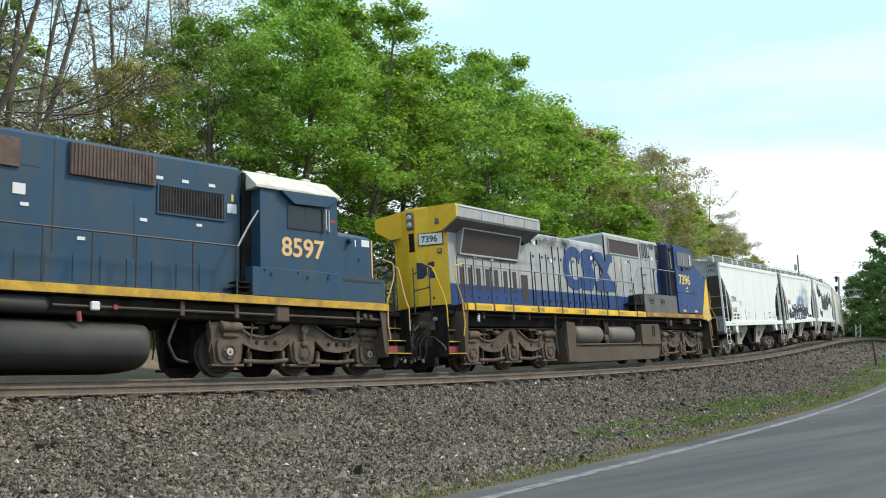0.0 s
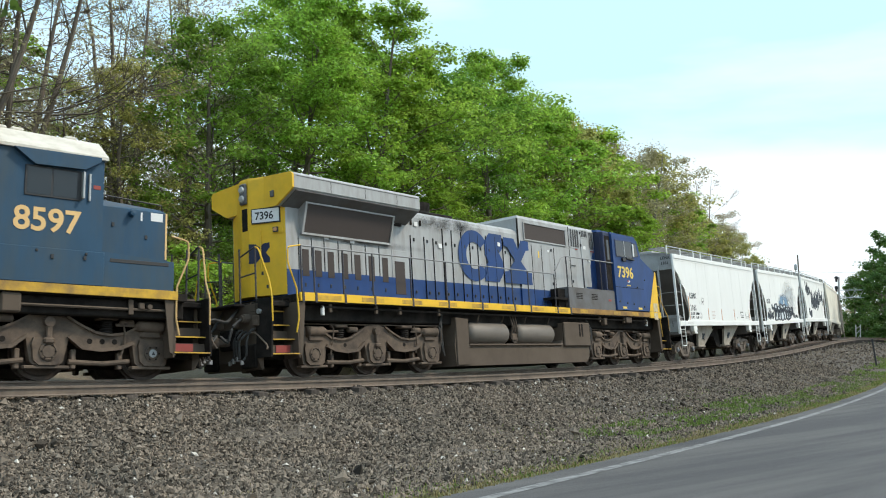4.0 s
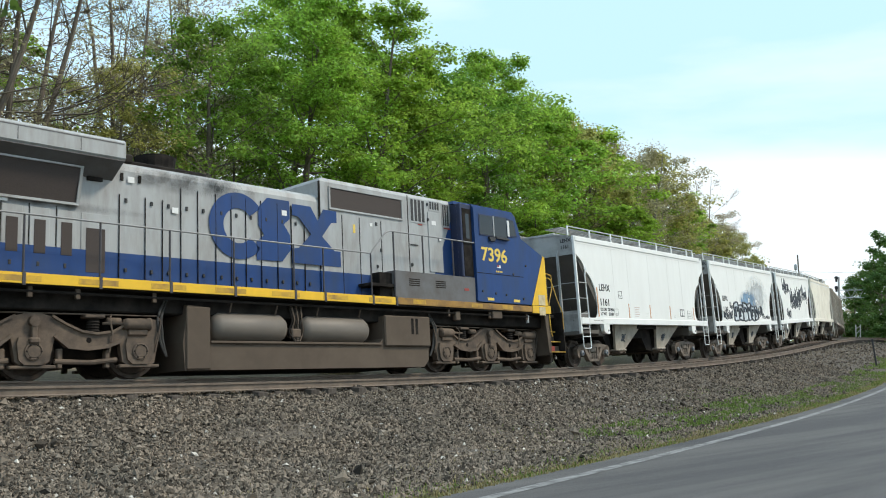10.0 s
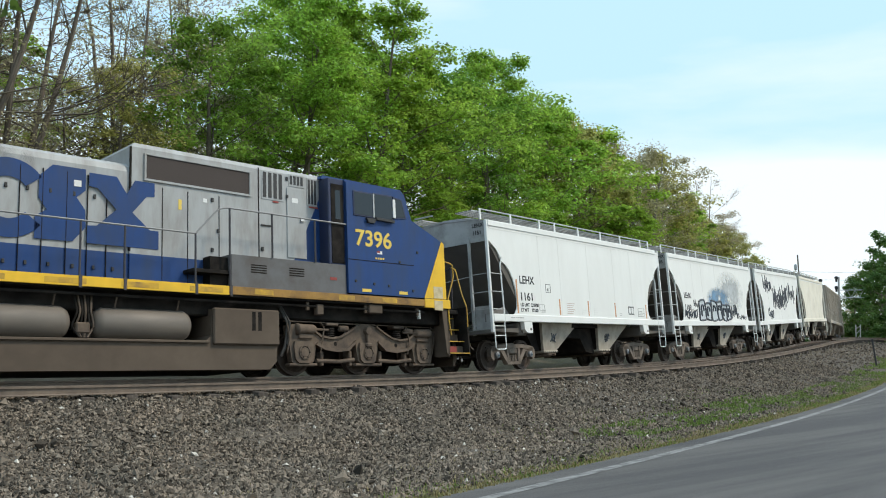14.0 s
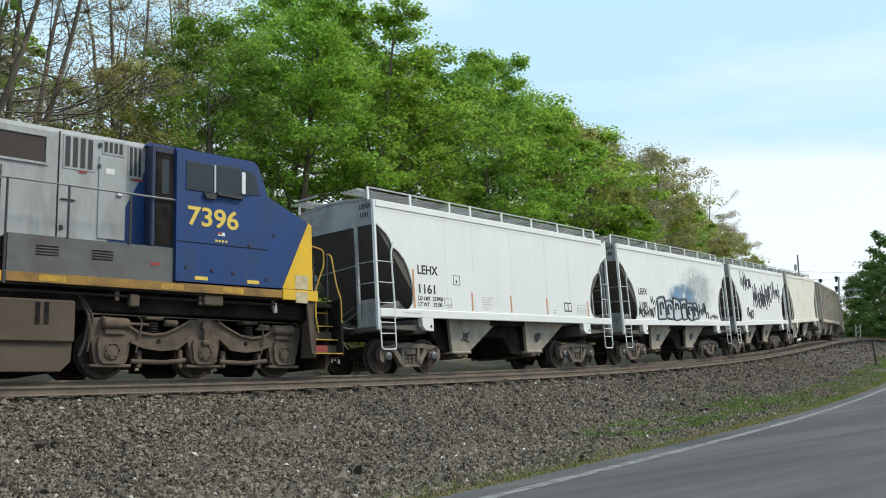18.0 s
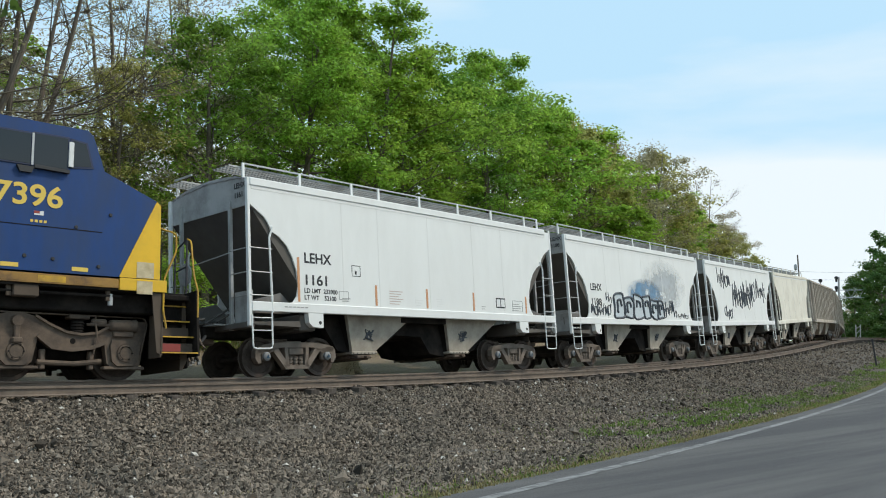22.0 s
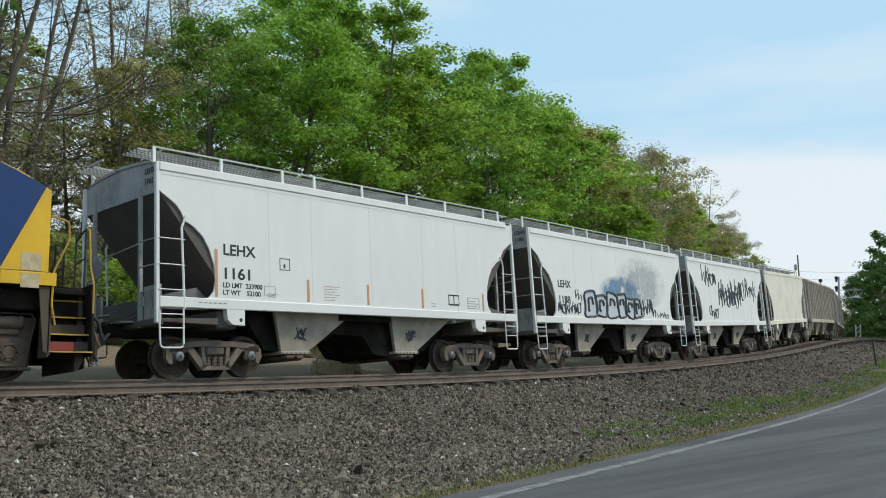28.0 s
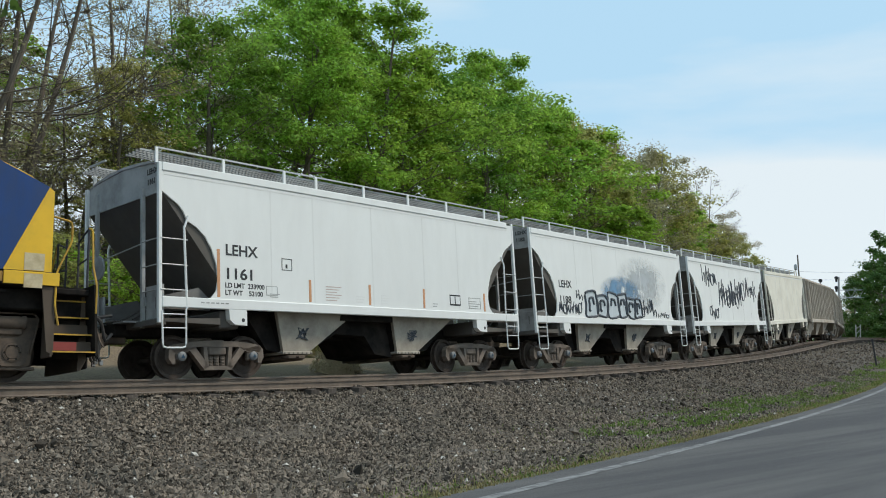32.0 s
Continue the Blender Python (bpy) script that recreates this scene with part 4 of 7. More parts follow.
            Form().turned([(bx - e * 0.72, 0.0), (bx - e * 0.72, 0.028), (bx - e * 0.3, 0.032), (bx - e * 0.29, 0.09), (bx - e * 0.22, 0.115), (bx + e * 0.2, 0.115), (bx + e * 0.22, 0.135), (bx + e * 0.26, 0.135), (bx + e * 0.28, 0.0)], "x", (0, sg * 1.17, 1.07), 14).make("brake_cylinder", M_TRUCK, t, "", True)
            Form().box(bx - 0.2, bx + 0.22, sg * 1.08, sg * 1.2, 0.84, 0.96, 0.02).make("cylinder_bracket", M_TRUCK, t)
        for bx in (-1.16, 1.16):
            prof = []
            for j in range(5):
                prof += [(0.9 + j * 0.055, 0.11), (0.925 + j * 0.055, 0.135)]
            Form().turned(prof, "z", (bx, sg * 1.05, 0), 12).make("spring", M_UNDER, t)
            Form().box(bx - 0.2, bx + 0.2, sg * 0.9, sg * 1.18, 1.17, 1.24, 0.02).make("spring_cap", M_TRUCK, t)
            Form().turned([(bx + 0.24, 0.03), (bx + 0.26, 0.075), (bx + 0.52, 0.075), (bx + 0.54, 0.03)], "x", (0, sg * 1.12, 1.12), 10).make("brake_cylinder", M_TRUCK, t, "", True)
        Form().box(-2.56, 2.5, sg * 1.02, sg * 1.1, 1.235, 1.265, 0.008).make("brake_pipe", M_TRUCK, t)
        for k, bx in enumerate((-2.5, -1.5, 1.5, 2.46)):
            Form().tube(round_bar([(bx, sg * 1.1, 1.25), (bx + (0.06 if k % 2 else -0.06), sg * 1.19, 1.15), (bx, sg * 1.2, 0.85), (bx - 0.06, sg * 1.17, 0.5)]), 0.018, 6).make("brake_pipe", M_TRUCK, t)
        for rod in ([(-1.62, sg * 1.08, 0.33), (-0.9, sg * 1.08, 0.31), (-0.42, sg * 1.1, 0.36)], [(0.42, sg * 1.08, 0.34), (1.1, sg * 1.08, 0.31), (1.62, sg * 1.1, 0.36)]):
            Form().tube(rod, 0.05, 8).make("brake_rod", M_TRUCK, t)
        for e in (-1, 1):
            Form().box(e * 1.44 - 0.05, e * 1.44 + 0.05, sg * 0.96, sg * 1.1, 0.2, 0.55, 0.02).make("brake_hanger", M_TRUCK, t)
            Form().box(e * 0.52 - 0.05, e * 0.52 + 0.05, sg * 0.96, sg * 1.1, 0.2, 0.58, 0.02).make("brake_hanger", M_TRUCK, t)
        Form().box(-0.055, 0.055, sg * 1.14, sg * 1.24, 0.72, 1.16, 0.02).turned([(sg * 1.13, 0.11), (sg * 1.25, 0.1), (sg * 1.26, 0.0)], "y", (0.0, 0, 1.08), 12).box(-0.1, 0.1, sg * 1.16, sg * 1.27, 0.66, 0.78, 0.03).make("hanger", M_TRUCK, t)
    for ax in (-2.07, 0.0, 2.07):
        wheelset(t, ax, 0.52)
    return t


def freight_truck(parent, x):
    t = Form().box(-0.24, 0.24, -1.0, 1.0, 0.52, 0.82, 0.03).box(-0.35, 0.35, -0.3, 0.3, 0.8, 0.92, 0.02).make("truck", M_FTRUCK, parent)
    t.location = (x, 0, 0)
    TRUCKS.append((t, x))
    for sg in (-1, 1):
        y0, y1 = sg * 0.94, sg * 1.1
        f = Form()
        f.prism([(-1.12, 0.66), (-0.98, 0.72), (-0.5, 0.78), (0.5, 0.78), (0.98, 0.72), (1.12, 0.66), (1.1, 0.54), (0.72, 0.56), (0.5, 0.66), (-0.5, 0.66), (-0.72, 0.56), (-1.1, 0.54)], y0, y1)
        f.prism([(-0.72, 0.62), (-0.56, 0.66), (-0.22, 0.24), (-0.34, 0.17)], y0, y1).prism([(0.72, 0.62), (0.56, 0.66), (0.22, 0.24), (0.34, 0.17)], y0, y1)
        f.prism([(-0.38, 0.25), (0.38, 0.25), (0.34, 0.16), (-0.34, 0.16)], y0, y1)
        f.prism([(-0.36, 0.68), (-0.27, 0.68), (-0.23, 0.24), (-0.32, 0.24)], y0, y1).prism([(0.36, 0.68), (0.27, 0.68), (0.23, 0.24), (0.32, 0.24)], y0, y1)
        for e in (-1, 1):
            f.prism([(e * 0.7, 0.62), (e * 1.08, 0.7), (e * 1.17, 0.6), (e * 1.18, 0.42), (e * 1.1, 0.3), (e * 1.02, 0.31), (e * 1.04, 0.5), (e * 0.98, 0.56), (e * 0.74, 0.54)], y0, y1)
        fix_normals(f.make("side_frame", M_FTRUCK, t, "cast steel freight truck side frame"))
        Form().box(-0.22, 0.22, sg * 0.95, sg * 1.09, 0.48, 0.66, 0.03).make("bolster_end", M_FTRUCK, t)
        for k in (-0.15, 0.0, 0.15):
            prof = []
            for j in range(7):
                prof += [(0.25 + j * 0.033, 0.05), (0.265 + j * 0.033, 0.066)]
            Form().turned(prof, "z", (k, sg * 1.02, 0), 9).make("spring", M_FTRUCK, t)
        for ax in (-0.889, 0.889):
            Form().box(ax - 0.13, ax + 0.13, sg * 0.95, sg * 1.09, 0.36, 0.6, 0.03).make("bearing_adapter", M_FTRUCK, t)
            Form().turned([(sg * 1.06, 0.1), (sg * 1.15, 0.1), (sg * 1.165, 0.075), (sg * 1.18, 0.03), (sg * 1.18, 0.0)], "y", (ax, 0, 0.457), 16).make("bearing_cap", M_CAP, t, "grey end cap with blue marking")
            Form().prism([(ax - 0.045, 0.42), (ax + 0.045, 0.42), (ax, 0.5)], sg * 1.18, sg * 1.186).make("cap_mark", M_BLUE_DARK, t)
    for ax in (-0.889, 0.889):
        wheelset(t, ax, 0.457)
    return t


def coupler(parent, x, sg):
    f = Form().box(x, x + sg * 0.5, -0.1, 0.1, 0.78, 0.96, 0.03).box(x + sg * 0.42, x + sg * 0.66, -0.17, 0.12, 0.74, 1.0, 0.05).box(x + sg * 0.6, x + sg * 0.78, 0.02, 0.17, 0.76, 0.98, 0.04)
    return f.make("coupler", M_TRUCK, parent)


def grab(parent, pts, r=0.018, material=None, name="grab_iron"):
    return Form().tube(pts, r, 6).make(name, material or M_RAILBAR, parent)


def round_bar(pts, k=5):
    """Smooths a polyline's corners."""
    pts = [Vector(q) for q in pts]
    out = [pts[0]]
    for i in range(1, len(pts) - 1):
        a, b, c = pts[i - 1], pts[i], pts[i + 1]
        u, w = b + (a - b).normalized() * min(0.08, (a - b).length * 0.4), b + (c - b).normalized() * min(0.08, (c - b).length * 0.4)
        out += [u, u.lerp(b, 0.5).lerp(b.lerp(w, 0.5), 0.5), w]
    return out + [pts[-1]]


def end_details(loco, x, sg, bars, top=1.9):
    """Pilot, staggered steps, rails and hoses at one end of a locomotive; sg is the outward sense, x its outer face."""
    Form().prism([(x - sg * 0.12, top - 0.2), (x, top - 0.2), (x, 0.4), (x - sg * 0.1, 0.2), (x - sg * 0.16, 0.2)], -1.0, 1.0).make("pilot", M_TANK, loco)
    Form().box(x - sg * 0.9, x - sg * 0.02, -1.2, 1.2, top - 0.28, top - 0.16, 0.02).make("end_platform", M_UNDER, loco)
    Form().box(x - sg * 0.02, x + sg * 0.08, -0.32, 0.32, 0.68, 1.16, 0.04).make("coupler_pocket", M_UNDER, loco)
    for y in (-0.98, 0.42):
        Form().box(x - sg * 0.02, x + sg * 0.05, y, y + 0.56, 0.24, 0.78, 0.03).make("pilot_plate", M_UNDER, loco)
    coupler(loco, x - sg * 0.02, sg)
    for side in (-1, 1):
        inner = x - sg * 0.78
        fix_normals(Form().prism([(inner + sg * 0.02, top - 0.06), (inner - sg * 0.26, top - 0.06), (inner - sg * 0.22, top - 0.25), (inner - sg * 0.1, 0.52), (inner + sg * 0.02, 0.46)], side * 1.46, side * 1.5).make("step_side", M_TANK, loco))
        Form().box(inner - sg * 0.04, inner, side * 0.95, side * 1.5, 0.42, top - 0.06, 0.008).make("step_well", M_TANK, loco)
        fix_normals(Form().prism([(x + sg * 0.0, 0.46), (x + sg * 0.04, 0.46), (x + sg * 0.03, 0.8), (x - sg * 0.02, top - 0.1), (x - sg * 0.07, top - 0.1)], side * 0.98, side * 1.5).make("step_stringer", M_UNDER, loco))
        Form().box(inner, x, side * 0.93, side * 0.97, 0.42, top - 0.1).make("step_back", M_UNDER, loco)
        for j in range(4):
            z, b = 0.53 + 0.335 * j, 1.5 - 0.165 * j
            Form().box(inner, x, side * (b - 0.24), side * b, z - 0.025, z, 0.006).make("step", M_UNDER, loco)
            Form().box(inner, x, side * b, side * (b + 0.01), z - 0.024, z + 0.004).make("step_edge", M_SILLY, loco, "worn yellow step edge")
            Form().box(inner, x, side * (b - 0.25), side * (b - 0.24), z, z + 0.2).make("step_riser", M_TANK, loco)
        Form().box(inner + sg * 0.08, inner + sg * 0.5, side * 1.27, side * 1.28, 0.56, 0.72).make("step_light_panel", M_RED, loco, "red reflective panel in the bottom step")
        up = top + 1.12
        grab(loco, round_bar([(inner - sg * 0.12, side * 1.5, up + 0.02), (inner + sg * 0.26, side * 1.5, up - 0.05), (inner + sg * 0.27, side * 1.5, up - 0.42), (inner + sg * 0.02, side * 1.5, top + 0.1), (inner + sg * 0.0, side * 1.53, top - 0.55), (inner + sg * 0.08, side * 1.52, top - 0.9)]), 0.02, bars, "handrail")
        grab(loco, round_bar([(x - sg * 0.02, side * 0.95, up - 0.02), (x - sg * 0.0, side * 1.1, up - 0.08), (x - sg * 0.06, side * 1.38, top + 0.25), (x - sg * 0.02, side * 1.5, top - 0.1), (x - sg * 0.02, side * 1.5, top - 0.65)]), 0.02, bars, "handrail")
        for y in (0.38, 0.95):
            grab(loco, [(x - sg * 0.02, side * y, top - 0.18), (x - sg * 0.02, side * y, up)], 0.022, M_RAILBAR, "stanchion")
        grab(loco, [(x - sg * 0.02, side * 0.38, up - 0.2), (x - sg * 0.02, side * 0.95, up - 0.02)], 0.02, M_RAILBAR, "handrail")
        grab(loco, [(x - sg * 0.02, side * 0.38, top + 0.45), (x - sg * 0.02, side * 0.95, top + 0.5)], 0.018, M_RAILBAR, "handrail")
        Form().tube(round_bar([(x + sg * 0.06, side * 0.4, 1.0), (x + sg * 0.14, side * 1.1, 1.02), (x + sg * 0.1, side * 1.46, 0.7), (x + sg * 0.16, side * 1.5, 0.62)]), 0.02, 6).make("uncoupling_lever", M_TRUCK, loco)
        Form().turned([(x, 0.12), (x + sg * 0.14, 0.11), (x + sg * 0.16, 0.08), (x + sg * 0.2, 0.08), (x + sg * 0.21, 0.0)], "x", (0, side * 0.66, 1.36), 12).make("jumper_socket", M_TANK, loco)
        Form().tube(round_bar([(x + sg * 0.18, side * 0.66, 1.36), (x + sg * 0.4, side * 0.62, 1.2), (x + sg * 0.5, side * 0.58, 0.8), (x + sg * 0.66, side * 0.5, 0.98)]), 0.035, 6).make("jumper_cable", M_RUBBER, loco)
        Form().turned([(x, 0.0), (x, 0.05), (x + sg * 0.08, 0.06), (x + sg * 0.09, 0.0)], "x", (0, side * 1.12, 1.5), 10).make("step_lamp", M_GALV, loco)
    for k, y in enumerate((-0.92, -0.76, -0.6, -0.46, 0.46, 0.6, 0.76, 0.92)):
        d = 0.04 * ((k * 5) % 3)
        Form().tube(round_bar([(x, y, 1.12 - d), (x + sg * 0.14, y, 1.1 - d), (x + sg * (0.26 + d), y, 0.85), (x + sg * (0.24 + d), y * 0.97, 0.52 - d), (x + sg * 0.34, y * 0.92, 0.38 + d)]), 0.028, 7).make("air_hose", M_RUBBER, loco)
        Form().box(x + sg * 0.3, x + sg * 0.38, y * 0.92 - 0.03, y * 0.92 + 0.03, 0.32 + d, 0.42 + d, 0.01).make("glad_hand", M_STEEL, loco)
    Form().tube(round_bar([(x, -0.3, top - 0.28), (x + sg * 0.34, -0.35, 1.3), (x + sg * 0.7, -0.35, 1.36)]), 0.038, 6).make("jumper_cable", M_RUBBER, loco)
    Form().tube(round_bar([(x, 0.25, top - 0.3), (x + sg * 0.3, 0.3, 1.12), (x + sg * 0.62, 0.35, 1.2)]), 0.03, 6).make("jumper_cable", M_RUBBER, loco)
    Form().box(x - sg * 0.02, x + sg * 0.3, -0.55, 0.55, top - 0.24, top - 0.19, 0.01).make("drop_step", M_UNDER, loco)
    for y in (-1.0, -0.28, 0.3, 1.0):
        Form().box(x, x + sg * 0.09, y - 0.09, y + 0.09, 1.18, 1.42, 0.02).make("valve_box", M_TRUCK, loco)


def railing(loco, xs, b, z0, z1, material=None):
    for side in (-1, 1):
        for x in xs:
            Form().tube([(x, side * b, z0), (x, side * b, z1)], 0.022, 6).make("stanchion", material or M_RAILBAR, loco)
        Form().tube([(xs[0], side * b, z1), (xs[-1], side * b, z1)], 0.02, 6).make("handrail", M_RAILTOP if material is None else material, loco)


def panel(parent, name, x0, x1, z0, z1, b, material, depth=0.02, label="", c=0.004, both=True):
    for side in ((-1, 1) if both else (-1,)):
        Form().box(x0, x1, side * b, side * (b + depth), z0, z1, c).make(name, material, parent, label)


def slats(parent, name, x0, x1, z0, z1, b, n, material, depth=0.03, fill=0.6, both=True):
    """Upright ribs in one opening."""
    w = (x1 - x0) / n
    for side in ((-1, 1) if both else (-1,)):
        f = Form()
        for i in range(n):
            f.box(x0 + i * w, x0 + (i + fill) * w, side * b, side * (b + depth), z0, z1)
        f.make(name, material, parent)


def spray_patch(parent, x, z, w, h, y, material, label, strong=1.35):
    """A soft oval of sprayed paint."""
    fm, cover = Form(), []
    n, k = 24, 8
    for i in range(k + 1):
        for j in range(n):
            a, u = 2 * math.pi * j / n, i / k
            fm.v.append((x + math.cos(a) * u * w, y, z + math.sin(a) * u * h))
            cover.append(min(1.0, strong * (1 - u)))
    fm.f = [(i * n + j, i * n + (j + 1) % n, (i + 1) * n + (j + 1) % n, (i + 1) * n + j) for i in range(k) for j in range(n)]
    ob = fm.make("graffiti_haze", material, parent, label)
    ob.data.attributes.new("cover", "FLOAT", "POINT").data.foreach_set("value", cover)


def slant(u, z, out=0.0):
    """A place on the angled corner panel of the hood end: u across it, z up, out along its normal."""
    return (-9.82 + 0.434 * u - 0.9 * out, -0.15 - 0.9 * u - 0.434 * out, z)


def slant_plate(parent, name, u0, u1, z0, z1, a, b, material, label=""):
    v = [slant(u, z, o) for o in (a, b) for u, z in ((u0, z0), (u1, z0), (u1, z1), (u0, z1))]
    return fix_normals(Form().add(v, [(0, 1, 2, 3), (7, 6, 5, 4), (0, 4, 5, 1), (1, 5, 6, 2), (2, 6, 7, 3), (3, 7, 4, 0)]).make(name, material, parent, label))


def grey_loco():
    L = new("diesel_locomotive")
    tagged(L, "grey, blue and yellow six-axle diesel locomotive numbered 7396, cab trailing", "locomotive", "train")
    Form().box(-9.5, 9.3, -1.2, 1.2, 1.3, 1.7, 0.03).make("frame", M_UNDER, L)
    Form().box(-9.55, 9.35, -1.5, 1.5, 1.7, 1.9, 0.01).make("walkway", M_UNDER, L)
    for side in (-1, 1):
        Form().box(-9.5, 9.2, side * 1.0, side * 1.06, 1.35, 1.7, 0.01).make("frame_web", M_UNDER, L)
    panel(L, "side_sill", -9.5, 2.45, 1.73, 1.93, 1.5, M_YELLOW, 0.05, "yellow side sill")
    panel(L, "side_sill", 2.45, 8.4, 1.75, 1.93, 1.5, M_RUSTY, 0.05, "rust-streaked side sill below the cab")
    panel(L, "side_sill", 8.42, 9.38, 1.72, 1.96, 1.5, M_YELLOW, 0.05, "yellow sill end below the nose")
    for x in np.arange(-9.0, 2.0, 1.5):
        panel(L, "sill_pocket", x, x + 0.8, 1.77, 1.88, 1.55, M_SILLY, 0.004)
    for x in (3.1, 4.0, 4.6, 5.5, 6.2, 6.9, 7.6):
        panel(L, "sill_pocket", x, x + 0.5, 1.78, 1.9, 1.55, M_SILLY if int(x * 10) % 2 else M_RUSTY, 0.005)
    # long hood
    hb = 1.0
    low = Form()
    plan = ((-9.41, -hb), (0.4, -hb), (0.4, hb), (-9.41, hb))
    low.loft([[(x, y, z) for x, y in plan] for z in (1.9, 2.55)])
    fix_normals(low.make("lower_hood", M_BLUE, L, "blue lower hood band"))
    up = Form()
    ring = lambda z, k: [(x, y * k, z) for x, y in plan]
    up.loft([ring(2.55, 1), ring(4.3, 1), ring(4.42, 0.96), ring(4.5, 0.86), ring(4.53, 0.7)])
    fix_normals(up.make("upper_hood", M_GREY, L, "grey upper hood"))
    end = Form()
    nose_plan = ((-9.405, -hb), (-9.82, -0.15), (-9.82, 0.15), (-9.405, hb))
    end.loft([[(x, y, z) for x, y in nose_plan] for z in (1.95, 4.78)] + [[(x * 0.998, y * 0.95, 4.84) for x, y in nose_plan]])
    fix_normals(end.make("hood_end", M_YELLOW, L, "yellow faceted hood end"))
    # overhanging radiator wings
    for side in (-1, 1):
        w = Form()
        sec = [(0.95, 4.06), (1.5, 4.36), (1.54, 4.4), (1.54, 4.72), (1.48, 4.78), (0.0, 4.86), (0.0, 4.06)]
        w.loft([[(x, side * y, z) for y, z in sec] for x in (-9.58, -5.06)])
        fix_normals(w.make("radiator_wing", M_GREY, L, "grey overhanging radiator wing"))
        y = Form()
        sec2 = [(0.5, 4.06), (0.95, 4.06), (1.5, 4.36), (1.54, 4.4), (1.54, 4.72), (1.48, 4.78), (0.5, 4.84)]
        y.loft([[(x, side * yy, z) for yy, z in sec2] for x in (-9.64, -9.582)])
        fix_normals(y.make("wing_end", M_YELLOW, L, "yellow end of the radiator wing"))
        # Separate underside plate, darker than the wing above it.
        fix_normals(Form().loft([[(x, side * yy, z) for yy, z in ((0.96, 4.055), (1.51, 4.36), (1.51, 4.34), (0.98, 4.03))] for x in (-9.5, -5.08)]).make("wing_underside", M_BATT, L, "dark grey underside of the radiator wing"))
        Form().box(-9.5, -5.1, side * 1.541, side * 1.546, 4.68, 4.7).make("wing_trim", M_BATT, L)
        for x in (-8.4, -7.2, -6.0):
            Form().box(x, x + 0.012, side * 1.541, side * 1.546, 4.42, 4.68).make("wing_seam", M_BATT, L)
        fix_normals(Form().loft([[(x, side * yy, zz) for yy, zz in ((1.0, 3.46), (1.06, 3.46), (1.24, 4.14), (1.0, 4.14))] for x in (-8.92, -5.86)]).make("radiator_screen", M_SCREEN, L, "dark tilted radiator intake screen"))
        for x0, x1 in ((-8.98, -8.92), (-5.86, -5.8)):
            fix_normals(Form().loft([[(x, side * yy, zz) for yy, zz in ((1.0, 3.42), (1.08, 3.42), (1.27, 4.16), (1.0, 4.16))] for x in (x0, x1)]).make("screen_frame", M_GREY, L))
        Form().box(-8.98, -5.8, side * 1.0, side * 1.085, 3.41, 3.46).make("screen_frame", M_GREY, L)
        Form().box(-8.98, -5.8, side * 1.2, side * 1.27, 4.14, 4.18).make("screen_frame", M_GREY, L)
        Form().box(-5.62, -5.3, side * 1.0, side * 1.05, 3.98, 4.06).make("wing_bracket", M_UNDER, L)
    # gear on the hood end
    Form().box(-9.9, -9.81, -0.12, 0.12, 4.2, 4.72, 0.03).make("headlight_housing", M_BATT, L)
    for z in (4.34, 4.56):
        Form().turned([(-9.95, 0.0), (-9.94, 0.075), (-9.89, 0.095)], "x", (0, 0, z), 14).make("headlight_lens", M_GALV, L)
    Form().box(-9.83, -9.815, -0.1, 0.1, 3.55, 4.1, 0.004).make("end_vent", M_UNDER, L)
    slant_plate(L, "number_board_frame", 0.08, 0.82, 3.69, 4.06, 0.0, 0.035, M_BLACK)
    slant_plate(L, "number_board", 0.105, 0.795, 3.715, 4.035, 0.035, 0.042, M_WPAINT, "white number board reading 7396")
    face = Matrix(((0.434, 0, -0.9, 0), (-0.9, 0, -0.434, 0), (0, 1, 0, 0), (0, 0, 0, 1)))
    lettering("board_number", "7396", 0.26, M_BLACK, L, Matrix.Translation(slant(0.175, 3.785, 0.044)) @ face, sx=0.92, thick=0.002)
    slant_plate(L, "class_light_plate", 0.52, 0.86, 3.42, 3.6, 0.0, 0.012, M_YELLOW)
    slant_plate(L, "class_light", 0.64, 0.76, 3.45, 3.57, 0.012, 0.07, M_BLACK, "dark marker light")
    slant_plate(L, "class_light_lens", 0.66, 0.74, 3.47, 3.55, 0.07, 0.078, M_ORANGE, "amber marker lens")
    Form().box(-9.68, -9.64, -0.9, -0.76, 4.28, 4.44, 0.02).make("marker_light", M_BATT, L)
    emblem = [(-0.02, 3.22), (0.16, 3.2), (0.26, 3.12), (0.36, 3.2), (0.52, 3.22), (0.52, 3.1), (0.42, 2.98), (0.52, 2.86), (0.52, 2.74), (0.36, 2.74), (0.26, 2.84), (0.16, 2.74), (-0.02, 2.74)]
    v = [slant(u, z, o) for o in (0.003, 0.007) for u, z in emblem]
    n = len(emblem)
    fix_normals(Form().add(v, [tuple(range(n)), tuple(range(2 * n - 1, n - 1, -1))] + [(i, (i + 1) % n, n + (i + 1) % n, n + i) for i in range(n)]).make("end_emblem", M_NAVY, L, "dark blue bow-tie emblem on the hood end"))
    Form().tube([slant(0.31, 2.6, 0.05), slant(0.31, 3.55, 0.05)], 0.014, 6).make("grab_iron", M_YELLOW, L)
    for u, z in ((0.3, 2.45), (0.42, 2.12)):
        slant_plate(L, "end_latch", u, u + 0.05, z, z + 0.08, 0.0, 0.02, M_BLACK)
    Form().box(-9.4, -9.36, -0.95, 0.95, 1.9, 2.0).make("end_door_sill", M_UNDER, L)
